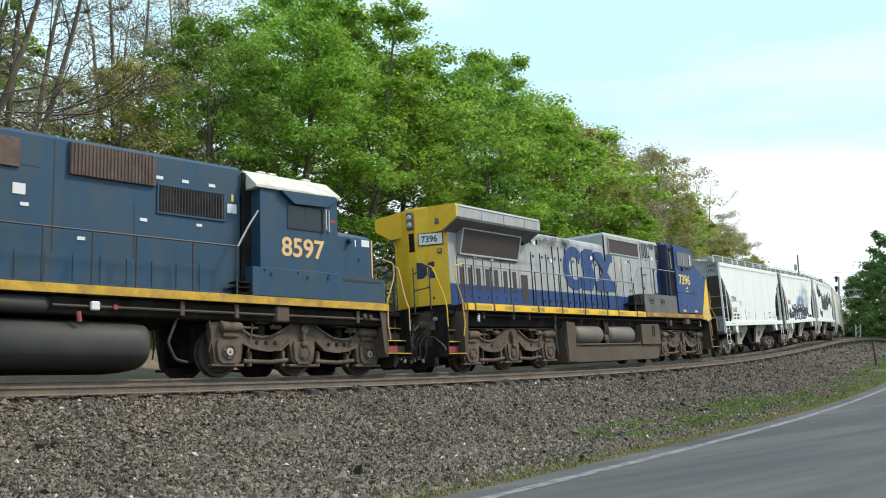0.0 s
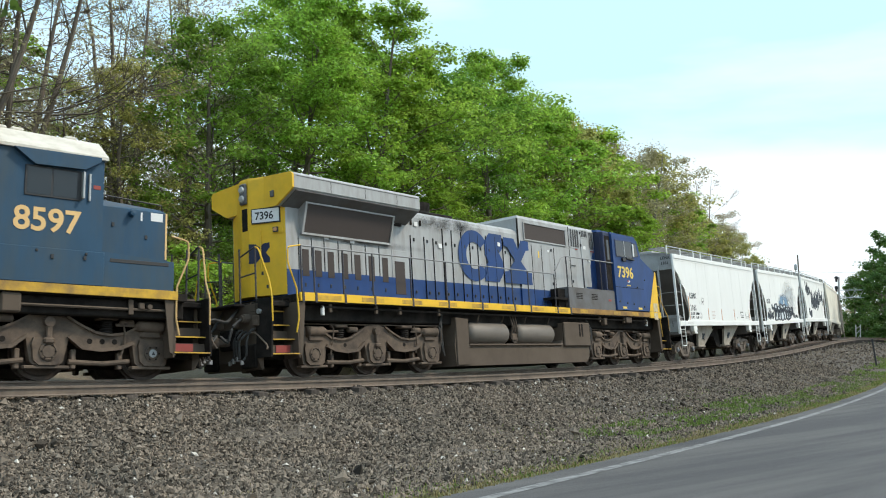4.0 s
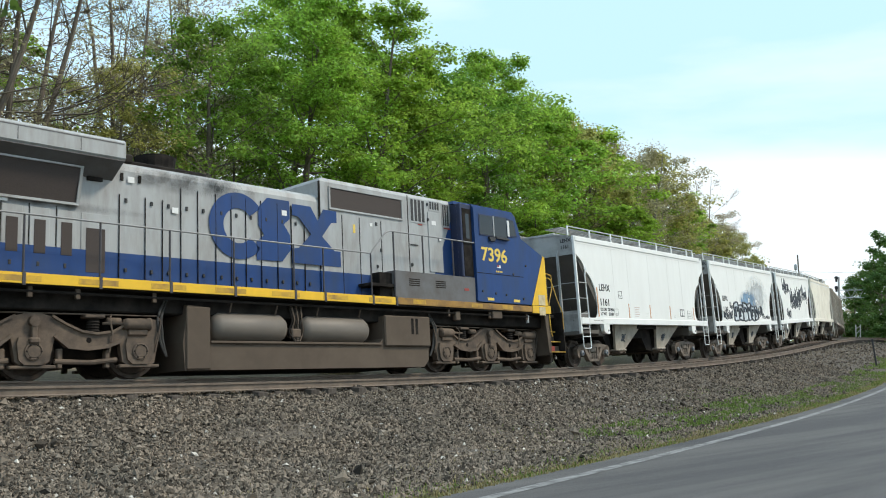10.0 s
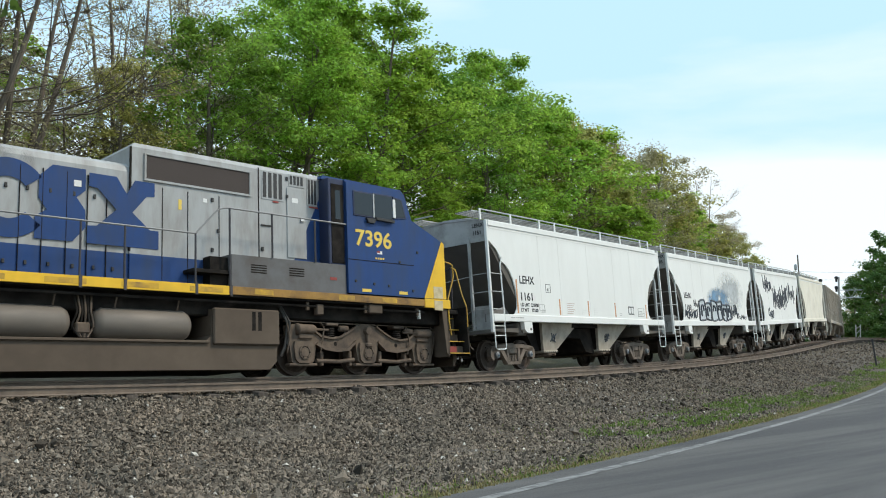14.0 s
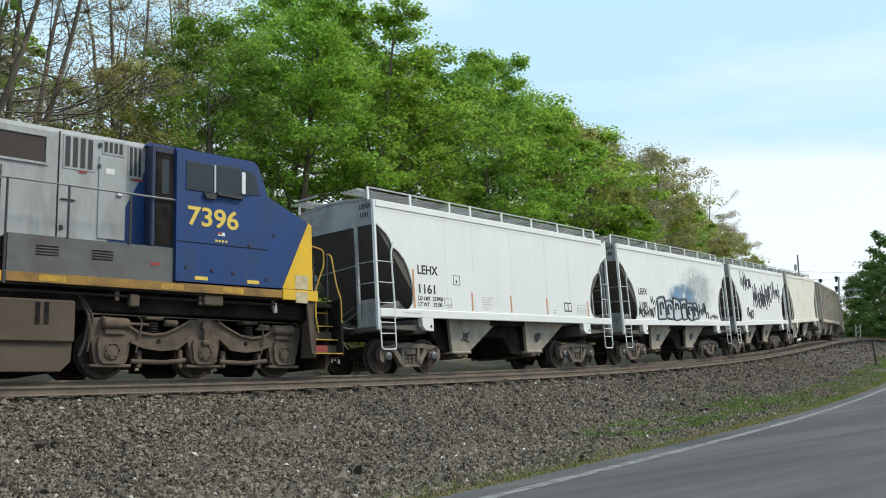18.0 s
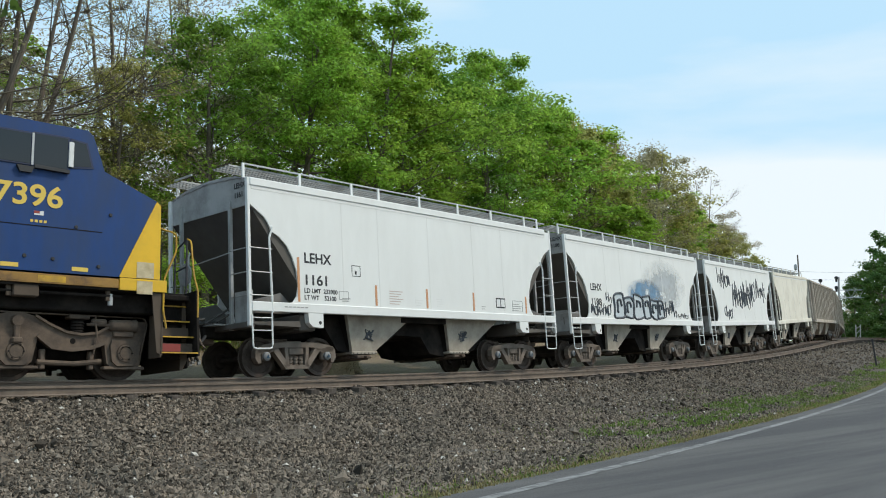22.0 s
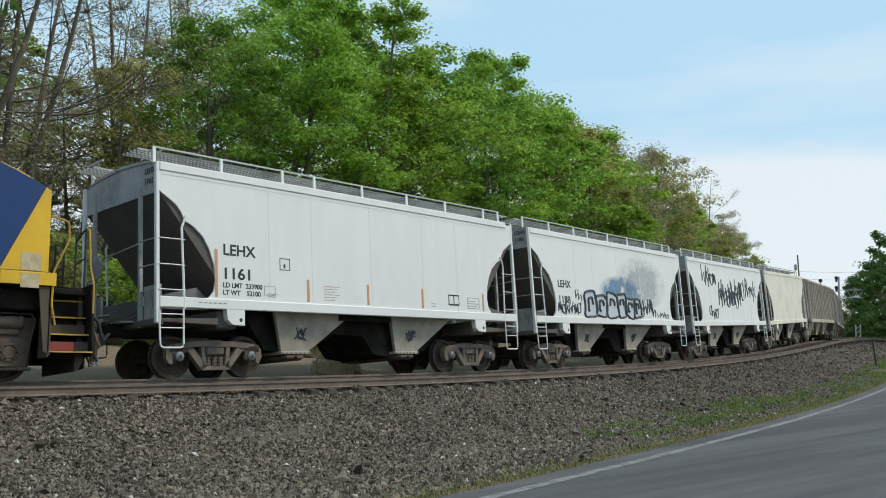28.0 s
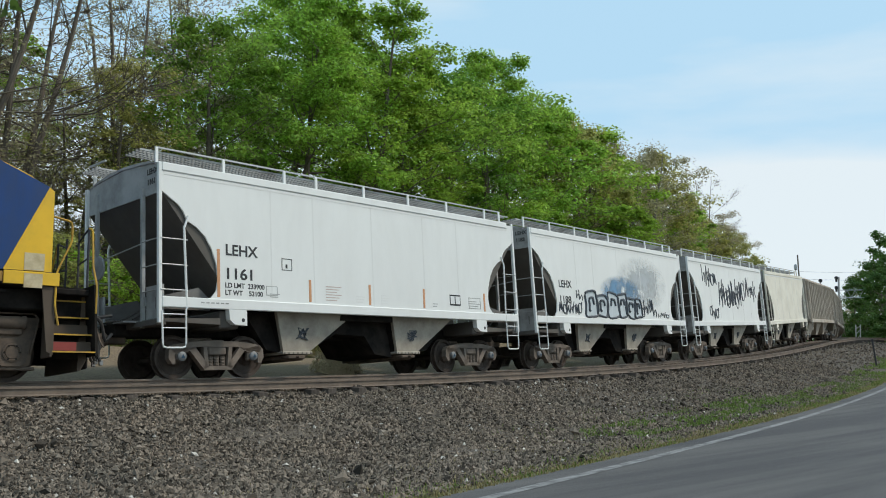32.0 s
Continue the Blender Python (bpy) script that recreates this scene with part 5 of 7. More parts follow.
    # hood doors
    for i, x in enumerate((-8.98, -8.56, -8.14, -7.66, -7.2, -6.68, -6.16)):
        panel(L, "vent_door", x - 0.04, x + 0.34, 1.98, 3.3, hb, M_GREY, 0.014)
        panel(L, "door_vent", x + 0.04, x + 0.26, 2.4, 3.06, hb + 0.014, M_SCREEN, 0.01, "dark louvred vent")
        panel(L, "door_seam", x - 0.062, x - 0.046, 2.0, 3.36, hb, M_UNDER, 0.008, "", 0)
        panel(L, "door_latch", x + 0.1, x + 0.15, 2.15, 2.24, hb + 0.014, M_BLACK, 0.018)
    panel(L, "vent_door", -5.72, -5.12, 1.98, 3.3, hb, M_GREY, 0.014)
    panel(L, "door_vent", -5.62, -5.22, 2.1, 3.0, hb + 0.014, M_SCREEN, 0.01, "large dark louvred vent")
    panel(L, "lower_band", -9.06, -5.12, 1.96, 2.55, hb + 0.014, M_BLUE, 0.004)
    for x in (-4.92, -4.34, -3.94, -3.5, -3.08, -2.62, -2.21, -1.81, -1.38, -0.91, -0.49, -0.09):
        panel(L, "door_seam", x - 0.006, x + 0.006, 1.98, 3.78 if x < -3.6 else 4.1, hb, M_UNDER, 0.028, "", 0)
        panel(L, "door_latch", x + 0.12, x + 0.17, 3.62, 3.71, hb, M_BLACK, 0.032)
        panel(L, "door_latch", x + 0.12, x + 0.17, 2.16, 2.24, hb, M_BLACK, 0.032)
    for x, z in ((-8.2, 3.36), (-7.3, 3.34), (-4.75, 4.05), (-3.72, 3.52), (-0.78, 3.82), (0.62, 3.42)):
        panel(L, "notice_plate", x, x + 0.15, z, z + 0.13, hb + 0.03, M_WPAINT, 0.004)
    for x in (-4.9, -4.5):
        panel(L, "hood_clamp", x, x + 0.06, 4.08, 4.24, hb, M_UNDER, 0.03)
    # exhaust and roof gear
    Form().turned([(4.5, 0.48), (4.72, 0.44), (4.9, 0.46), (4.96, 0.46), (4.97, 0.36), (4.85, 0.34)], "z", (-3.6, -0.1, 0), 18).make("exhaust_stack", M_UNDER, L, "sooty round exhaust stack")
    Form().box(-4.95, -2.7, -0.82, 0.82, 4.46, 4.6, 0.03).make("exhaust_soot_hatch", M_UNDER, L, "soot-blackened roof hatch")
    Form().box(-5.0, -4.55, -0.9, -0.5, 4.5, 4.72, 0.04).make("roof_box", M_UNDER, L)
    for x, z, w, h in ((-3.7, 4.24, 1.6, 0.3), (-3.0, 4.3, 1.6, 0.25), (-2.4, 4.2, 0.9, 0.3), (-6.5, 3.4, 2.4, 0.12)):
        spray_patch(L, x, z, w, h, -hb - 0.005, M_SOOT, "thin exhaust soot on the hood", 0.75)
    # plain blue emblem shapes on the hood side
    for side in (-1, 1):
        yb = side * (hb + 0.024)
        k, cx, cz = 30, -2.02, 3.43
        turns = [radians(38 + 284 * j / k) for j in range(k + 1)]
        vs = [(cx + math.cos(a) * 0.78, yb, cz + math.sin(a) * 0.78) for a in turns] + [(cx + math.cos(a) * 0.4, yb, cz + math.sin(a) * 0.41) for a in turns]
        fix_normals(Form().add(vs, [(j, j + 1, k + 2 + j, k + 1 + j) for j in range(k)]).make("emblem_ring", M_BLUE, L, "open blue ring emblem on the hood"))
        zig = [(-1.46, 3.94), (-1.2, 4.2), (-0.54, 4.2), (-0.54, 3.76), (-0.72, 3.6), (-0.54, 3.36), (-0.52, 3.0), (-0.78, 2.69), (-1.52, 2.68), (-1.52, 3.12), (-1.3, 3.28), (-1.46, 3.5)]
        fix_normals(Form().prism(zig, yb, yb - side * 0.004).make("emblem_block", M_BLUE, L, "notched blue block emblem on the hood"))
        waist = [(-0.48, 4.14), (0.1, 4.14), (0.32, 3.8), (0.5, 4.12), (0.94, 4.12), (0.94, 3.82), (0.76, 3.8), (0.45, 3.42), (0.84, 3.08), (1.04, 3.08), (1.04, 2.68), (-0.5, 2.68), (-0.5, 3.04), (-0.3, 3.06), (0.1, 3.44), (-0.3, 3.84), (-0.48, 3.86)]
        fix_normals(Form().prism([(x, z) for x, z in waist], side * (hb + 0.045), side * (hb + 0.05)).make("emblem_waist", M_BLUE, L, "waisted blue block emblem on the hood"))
    # equipment cabinet and dynamic brake box behind the cab
    cb = 1.04
    f = Form().loft([[(x, y, z) for x, y in ((0.4, -cb), (5.85, -cb), (5.85, cb), (0.4, cb))] for z in (2.55, 4.86)] + [[(x, y * 0.93, 4.97) for x, y in ((0.5, -cb), (5.85, -cb), (5.85, cb), (0.5, cb))]])
    fix_normals(f.make("equipment_cabinet", M_GREY, L, "grey equipment cabinet"))
    panel(L, "cabinet_edge", 0.385, 0.42, 2.6, 4.86, hb, M_UNDER, 0.046, "", 0)
    panel(L, "brake_grid_screen", 0.74, 3.3, 4.2, 4.72, cb, M_SCREEN, 0.012, "dark dynamic brake screen")
    for x0, x1, z0, z1 in ((0.69, 3.35, 4.72, 4.76), (0.69, 3.35, 4.15, 4.2), (0.69, 0.74, 4.2, 4.72), (3.3, 3.35, 4.2, 4.72)):
        panel(L, "screen_frame", x0, x1, z0, z1, cb, M_GREY, 0.035)
    panel(L, "door_seam", 3.55, 3.575, 2.65, 4.9, cb, M_UNDER, 0.01, "", 0)
    for x0, x1, z0, z1, k in ((3.68, 4.28, 4.2, 4.82, 4), (4.46, 4.88, 4.62, 4.84, 4), (5.0, 5.28, 4.2, 4.82, 3)):
        panel(L, "louvre_frame", x0 - 0.04, x1, z0 - 0.05, z1 + 0.04, cb, M_GREY, 0.012)
        slats(L, "louvre", x0, x1, z0, z1, cb + 0.012, k, M_BLACK, 0.008, 0.62)
    panel(L, "cabinet_door", 4.36, 4.92, 2.8, 4.52, cb, M_GREY, 0.025, "grey cabinet door")
    panel(L, "door_handle", 4.75, 4.84, 3.72, 3.8, cb + 0.025, M_BATT, 0.03)
    panel(L, "cabinet_handle", 3.62, 3.9, 3.5, 3.53, cb, M_BLACK, 0.03)
    for x in (1.12, 1.72, 2.5):
        panel(L, "door_seam", x, x + 0.014, 2.0, 4.05, cb, M_UNDER, 0.012, "", 0)
    panel(L, "notice_plate", 4.5, 4.68, 4.16, 4.28, cb + 0.025, M_WPAINT, 0.004)
    panel(L, "notice_plate", 4.74, 4.84, 3.72, 3.8, cb + 0.06, M_WPAINT, 0.004)
    panel(L, "notice_plate", 1.5, 1.58, 3.62, 3.85, cb, M_NUM_Y, 0.006)
    panel(L, "notice_plate", 2.1, 2.2, 3.86, 3.95, cb, M_WPAINT, 0.006)
    panel(L, "decal", 3.95, 4.12, 4.1, 4.14, cb + 0.012, M_RED, 0.004)
    panel(L, "decal", 5.02, 5.3, 4.1, 4.14, cb + 0.012, M_RED, 0.004)
    for x, z in ((2.3, 3.9), (2.3, 2.75), (4.34, 4.7), (4.34, 4.25), (5.36, 4.7), (5.36, 4.3), (2.45, 3.2), (3.62, 2.9)):
        panel(L, "door_latch", x, x + 0.06, z, z + 0.09, cb, M_BLACK, 0.03)
    for side in (-1, 1):
        Form().prism([(5.83, 4.86), (5.83, 2.62), (4.5, 2.62), (5.58, 4.86)], side * (cb + 0.001), side * (cb + 0.007)).make("blue_flash", M_BLUE, L, "blue slanting flash")
    panel(L, "lower_band", 0.4, 2.2, 1.93, 2.55, hb, M_BLUE, 0.046)
    panel(L, "battery_box", 2.55, 5.8, 1.93, 2.66, 1.04, M_BATT, 0.44, "grimy grey battery box along the walkway")
    for x0 in (3.05, 4.1):
        for k in range(4):
            panel(L, "battery_vent", x0, x0 + 0.42, 2.28 + 0.055 * k, 2.305 + 0.055 * k, 1.48, M_UNDER, 0.006, "", 0)
    panel(L, "walkway_step", 1.62, 2.55, 2.2, 2.28, 1.04, M_UNDER, 0.44)
    panel(L, "walkway_step_riser", 2.1, 2.55, 1.93, 2.6, 1.04, M_UNDER, 0.3)
    # cab and nose
    cabb = 1.54
    prof = [(5.82, 1.97), (9.25, 1.97), (9.24, 3.5), (9.14, 3.6), (8.08, 4.06), (7.84, 4.74), (7.72, 4.84), (5.82, 4.86)]
    f = Form().prism(prof, -cabb + 0.06, cabb - 0.06)
    for side in (-1, 1):
        f.prism([(5.82, 1.97), (9.2, 1.97), (9.19, 3.48), (8.04, 4.02), (7.8, 4.7), (5.82, 4.78)], side * (cabb - 0.06), side * cabb)
    f.prism([(5.3, 4.86), (7.65, 4.84), (7.5, 4.93), (5.35, 4.95)], -1.2, 1.2)
    fix_normals(f.make("cab", M_BLUE, L, "blue cab and wide nose"))
    # Navy instead of the cab's blue: shade of the recess in the colour.
    Form().box(5.34, 5.84, -1.44, 1.44, 2.62, 4.84, 0.01).make("cab_rear", M_NAVY, L, "rear wall of the cab, its shade painted navy")
    for side in (-1, 1):
        Form().prism([(9.13, 3.57), (9.22, 3.5), (9.23, 1.97), (8.4, 1.97)], side * (cabb + 0.002), side * (cabb + 0.01)).make("nose_flash", M_YELLOW, L, "yellow nose flash")
        # Black door colour holds the shade behind the cab.
        Form().box(5.4, 5.78, side * 1.44, side * 1.46, 2.7, 4.7, 0.004).make("cab_door", M_UNDER, L, "rear cab door, blackened for shade")
        Form().box(5.52, 5.68, side * 1.46, side * 1.468, 3.8, 4.55, 0.003).make("door_window", M_GLASS, L)
        Form().box(5.3, 5.4, side * 1.3, side * 1.46, 2.66, 4.84, 0.02).make("door_post", M_NAVY, L)
        for x0, x1, x2, z0, z1 in ((6.06, 6.66, 6.66, 3.98, 4.56), (6.73, 7.33, 7.33, 3.97, 4.58)):
            Form().box(x0 - 0.035, x1 + 0.035, side * cabb, side * (cabb + 0.018), z0 - 0.035, z1 + 0.035, 0.008).make("window_frame", M_NAVY, L)
            Form().box(x0, x1, side * (cabb + 0.012), side * (cabb + 0.022), z0, z1, 0.003).make("window_pane", M_GLASS, L, "dark cab window pane")
        Form().prism([(7.38, 4.0), (7.84, 4.06), (7.7, 4.56), (7.38, 4.6)], side * cabb, side * (cabb + 0.016)).make("window_frame", M_NAVY, L)
        Form().prism([(7.42, 4.04), (7.79, 4.09), (7.67, 4.53), (7.42, 4.56)], side * (cabb + 0.014), side * (cabb + 0.022)).make("window_pane", M_GLASS, L, "dark cab window pane")
        Form().box(6.675, 6.715, side * cabb, side * (cabb + 0.035), 3.96, 4.58).make("window_bar", M_GALV, L)
        Form().box(7.345, 7.44, side * (cabb + 0.02), side * (cabb + 0.05), 4.02, 4.52, 0.008).make("mirror", M_WPAINT, L, "white-edged wind deflector")
        Form().prism([(6.73, 3.9), (7.36, 3.88), (7.36, 3.945), (6.73, 3.965)], side * cabb, side * (cabb + 0.09)).make("armrest", M_BLACK, L)
        fix_normals(Form().prism([(6.42, 3.92), (6.74, 3.92), (6.68, 3.8), (6.48, 3.8)], side * cabb, side * (cabb + 0.07)).make("armrest", M_BLACK, L))
        for x, z in ((8.2, 3.18), (7.55, 2.87), (6.05, 2.28), (6.65, 2.24), (7.15, 2.22), (8.0, 2.14)):
            Form().turned([(side * cabb, 0.04), (side * (cabb + 0.022), 0.032)], "y", (x, 0, z), 8).make("lifting_eye", M_BLACK, L)
        Form().box(5.84, 8.05, side * cabb, side * (cabb + 0.006), 2.81, 2.826).make("nose_seam", M_UNDER, L)
        Form().box(8.75, 9.1, side * (cabb + 0.01), side * (cabb + 0.016), 1.98, 2.3).make("notice_plate", M_FADED, L, "faded notice panel")
        Form().box(8.76, 9.08, side * (1.55), side * 1.556, 1.66, 1.92).make("notice_plate", M_FADED, L)
        Form().box(6.78, 6.95, side * cabb, side * (cabb + 0.006), 3.02, 3.1).make("decal", M_WPAINT, L, "small flag decal")
        Form().box(6.78, 6.88, side * cabb, side * (cabb + 0.008), 3.05, 3.1).make("decal", M_RED, L)
        for k in range(4):
            Form().box(6.72 + 0.08 * k, 6.77 + 0.08 * k, side * cabb, side * (cabb + 0.006), 2.88, 2.93).make("decal", M_NUM_Y, L)
        for x in (6.25, 7.5):
            Form().box(x, x + 0.3, side * cabb, side * (cabb + 0.006), 2.02, 2.1).make("decal", M_NUM_Y, L)
        Form().box(5.3, 5.5, side * 1.482, side * 1.487, 2.26, 2.33).make("decal", M_RED, L)
    lettering("road_number", "7396", 0.57, M_NUM_Y, L, side_text(6.06, 3.2, cabb + 0.006), "yellow road number 7396", 1.08)
    for y0, y1 in ((-1.25, -0.1), (0.1, 1.25)):
        Form().add([(8.06, y0, 4.12), (8.06, y1, 4.12), (7.86, y1, 4.68), (7.86, y0, 4.68)], [(0, 1, 2, 3)]).make("windshield", M_GLASS, L)
    Form().box(5.6, 6.0, -0.2, 0.2, 4.93, 5.05, 0.03).make("horn", M_UNDER, L)
    grab(L, round_bar([(8.3, -1.15, 3.95), (8.35, -1.15, 4.06), (8.95, -1.15, 3.82), (9.0, -1.15, 3.68)]), 0.015, M_YELLOW)
    for z in (3.4, 3.0):
        Form().box(9.24, 9.3, -1.2, -1.05, z - 0.2, z + 0.1, 0.02).make("nose_grab", M_YELLOW, L)
    # railing
    railing(L, [-9.42, -9.02, -8.06, -7.02, -5.56, -4.05, -2.48, -0.82, 0.08, 1.66], 1.5, 1.72, 3.03)
    for side in (-1, 1):
        grab(L, round_bar([(1.66, side * 1.5, 3.03), (2.2, side * 1.5, 3.62), (2.4, side * 1.5, 3.69), (5.82, side * 1.5, 3.69)]), 0.02, M_RAILTOP, "handrail")
        for x, z in ((2.5, 1.93), (3.62, 2.66), (4.85, 2.66)):
            Form().tube([(x, side * 1.5, z), (x, side * 1.5, 3.68)], 0.024, 6).make("stanchion", M_RAILBAR, L)
        for x in (-9.42, -9.02, -8.06, -7.02, -5.56, -4.05, -2.48, -0.82, 0.08, 1.66, 2.5):
            Form().box(x - 0.03, x + 0.03, side * 1.55, side * 1.565, 1.7, 1.95).make("stanchion_foot", M_RAILBAR, L)
    # tanks
    fix_normals(Form().prism([(-3.55, 1.5), (-3.05, 1.46), (-3.02, 0.72), (2.0, 0.74), (2.12, 0.86), (2.14, 1.44), (3.86, 1.44), (3.8, 0.3), (3.62, 0.12), (-3.62, 0.12), (-3.66, 0.7)], -1.36, 1.36).make("fuel_tank", M_TANK, L, "dusty dark fuel tank"))
    for side in (-1, 1):
        Form().box(-3.02, 2.05, side * 1.3, side * 1.42, 0.69, 0.745, 0.01).make("tank_flange", M_TANK, L)
        Form().box(-3.6, -3.02, side * 1.36, side * 1.4, 0.14, 1.46, 0.02).make("tank_end_plate", M_TANK, L)
        Form().box(2.14, 3.84, side * 1.36, side * 1.44, 0.66, 1.46, 0.03).make("tool_box", M_TANK, L)
        for x in (3.1, 3.26):
            Form().box(x, x + 0.09, side * 1.44, side * 1.446, 0.98, 1.4).make("box_vent", M_UNDER, L)
        for x0, x1 in ((-2.92, -0.86), (-0.46, 1.72)):
            Form().turned([(x0, 0.0), (x0 + 0.02, 0.16), (x0 + 0.08, 0.26), (x0 + 0.2, 0.335), (x1 - 0.2, 0.335), (x1 - 0.08, 0.26), (x1 - 0.02, 0.16), (x1, 0.0)], "x", (0, side * 1.1, 1.06), 24).make("air_reservoir", M_RESV, L, "dusty steel air reservoir", True)
            for x in (x0 + 0.42, x1 - 0.4):
                Form().box(x, x + 0.05, side * 1.06, side * 1.14, 1.36, 1.72).make("tank_strap", M_UNDER, L)
                Form().tube([(x + 0.02, side * 1.3, 1.36), (x + 0.02, side * 1.42, 1.62)], 0.018, 6).make("tank_bolt", M_TANK, L)
        for k in range(6):
            Form().tube(round_bar([(-0.84 + 0.07 * k, side * 1.3, 1.6), (-0.78 + 0.05 * k, side * (1.36 + 0.02 * (k % 2)), 1.25), (-0.88 + 0.09 * k, side * 1.3, 0.98), (-0.72 + 0.03 * k, side * 1.34, 0.76)]), 0.02, 6).make("valve_pipe", M_TRUCK if k % 2 else M_UNDER, L)
        Form().box(-0.8, -0.52, side * 1.2, side * 1.36, 0.84, 1.06, 0.03).make("drain_valve", M_TRUCK, L)
        Form().tube([(-8.8, side * 1.42, 1.62), (-4.2, side * 1.42, 1.6), (2.0, side * 1.42, 1.6), (8.5, side * 1.42, 1.6)], 0.03, 6).make("train_pipe", M_UNDER, L)
        for x in (-8.5, -6.9, -6.0, -4.4, 4.6, 6.4, 8.2):
            Form().box(x, x + 0.09, side * 1.38, side * 1.44, 1.5, 1.72, 0.01).make("pipe_bracket", M_TANK, L)
        for x, m in ((-8.7, M_WPAINT), (5.0, M_GALV), (8.3, M_GALV)):
            Form().turned([(1.42, 0.0), (1.42, 0.05), (1.64, 0.05), (1.66, 0.0)], "z", (x, side * 1.4, 0), 10).make("sand_valve", m, L, "pale valve body under the sill")
        for x0, sgx in ((-3.95, -1), (3.98, 1)):
            for k in range(2):
                Form().tube(round_bar([(x0 + sgx * 0.05 * k, side * 1.2, 1.6), (x0 + sgx * (0.18 + 0.08 * k), side * 1.28, 1.2), (x0 + sgx * (0.12 + 0.06 * k), side * 1.26, 0.7), (x0 + sgx * 0.02, side * 1.22, 0.42)]), 0.028, 6).make("sand_hose", M_RUBBER, L)
        Form().box(4.9, 5.1, side * 1.3, side * 1.46, 1.4, 1.66, 0.02).make("junction_box", M_TANK, L)
        Form().box(6.5, 6.95, side * 1.3, side * 1.5, 1.5, 1.74, 0.02).make("truck_stop", M_TANK, L)
    end_details(L, -10.33, -1, M_YELLOW)
    end_details(L, 10.1, 1, M_SILLY)
    for x in (-6.6, 6.62):
        loco_truck(L, x, 0)
    CARS.append((L, -3.85, 6.62))


def blue_loco():
    L = new("diesel_locomotive")
    tagged(L, "dark blue six-axle diesel locomotive numbered 8597 with a cream cab roof", "locomotive", "train")
    Form().box(-9.6, 9.3, -1.35, 1.35, 1.2, 1.56, 0.03).make("frame", M_UNDER, L)
    Form().box(-9.6, 9.3, -1.5, 1.5, 1.56, 1.72, 0.01).make("walkway", M_UNDER, L)
    panel(L, "side_sill", -9.6, 9.08, 1.58, 1.76, 1.5, M_SILLY, 0.05, "worn yellow side sill")
    hb = 1.08
    f = Form().loft([[(x, y, z) for x, y in ((-9.2, -hb), (5.05, -hb), (5.05, hb), (-9.2, hb))] for z in (1.72, 4.72)] + [[(x, y * 0.93, 4.8) for x, y in ((-9.2, -hb), (5.05, -hb), (5.05, hb), (-9.2, hb))]])
    fix_normals(f.make("long_hood", M_BLUE_DARK, L, "dark blue long hood"))
    panel(L, "radiator_shutter", 1.14, 2.97, 4.03, 4.7, hb, M_RADIATOR, 0.07, "brown ribbed radiator shutter")
    slats(L, "shutter_rib", 1.16, 2.95, 4.04, 4.69, hb + 0.07, 24, M_RADIATOR, 0.02, 0.4)
    panel(L, "radiator_shutter", -5.2, 0.2, 4.02, 4.6, hb, M_RADIATOR, 0.05)
    panel(L, "intake_grille", 3.06, 4.62, 3.5, 4.08, hb, M_BLACK, 0.02, "black air intake grille")
    slats(L, "grille_bar", 3.08, 4.6, 3.52, 4.06, hb + 0.02, 22, M_UNDER, 0.012, 0.5)
    for x0, x1, z0, z1 in ((3.02, 4.67, 4.08, 4.12), (3.02, 4.67, 3.46, 3.5), (3.02, 3.06, 3.5, 4.08), (4.62, 4.67, 3.5, 4.08)):
        panel(L, "grille_frame", x0, x1, z0, z1, hb, M_BLUE_DARK, 0.035)
    for x, z0, z1 in ((0.86, 1.8, 4.72), (2.52, 2.0, 3.62), (-0.3, 2.0, 3.9), (-1.1, 2.0, 3.9), (-1.9, 2.0, 3.9), (-2.7, 2.0, 3.9), (-3.5, 2.0, 3.9), (4.0, 2.0, 2.5)):
        panel(L, "door_seam", x, x + 0.022, z0, z1, hb, M_BLACK, 0.006, "", 0)
    panel(L, "door_seam", 2.5, 3.1, 2.0, 2.02, hb, M_BLACK, 0.006, "", 0)
    panel(L, "hood_seam", -0.6, 0.6, 4.08, 4.1, hb, M_BLACK, 0.006, "", 0)
    for x, z, w in ((0.1, 3.5, 0.24), (0.25, 3.28, 0.16), (1.35, 2.72, 0.16), (2.65, 3.25, 0.16), (3.0, 4.22, 0.16), (3.6, 4.22, 0.16), (4.25, 4.22, 0.16), (3.95, 3.28, 0.14), (4.72, 3.68, 0.24)):
        panel(L, "notice_plate", x, x + w, z, z + w * (0.9 if w > 0.2 else 0.45), hb + 0.01, M_WPAINT, 0.004)
    for x in np.arange(-0.4, 4.4, 0.55):
        panel(L, "access_door", x + 0.03, x + 0.5, 1.85, 2.42, hb, M_BLUE_DARK, 0.016)
    panel(L, "cable_duct", -9.0, 4.8, 1.75, 1.84, hb, M_BLUE_DARK, 0.2)
    # cab
    cb = 1.54
    f = Form().prism([(5.3, 1.76), (7.5, 1.76), (7.5, 4.34), (5.3, 4.28)], -cb, cb)
    f.make("cab", M_BLUE_DARK, L, "dark blue cab")
    r = Form()
    r.loft([[(x, y, z) for y, z in ((-1.6, 4.26), (-1.6, 4.32), (-1.02, 4.76), (0, 4.82), (1.02, 4.76), (1.6, 4.32), (1.6, 4.26))] for x in (5.16, 7.56)])
    fix_normals(r.make("cab_roof", M_CABROOF, L, "cream white cab roof"))
    for x in (5.6, 5.9, 6.9):
        Form().box(x, x + 0.22, -1.0, -0.85, 4.76, 4.83, 0.02).make("roof_fitting", M_CABROOF, L)
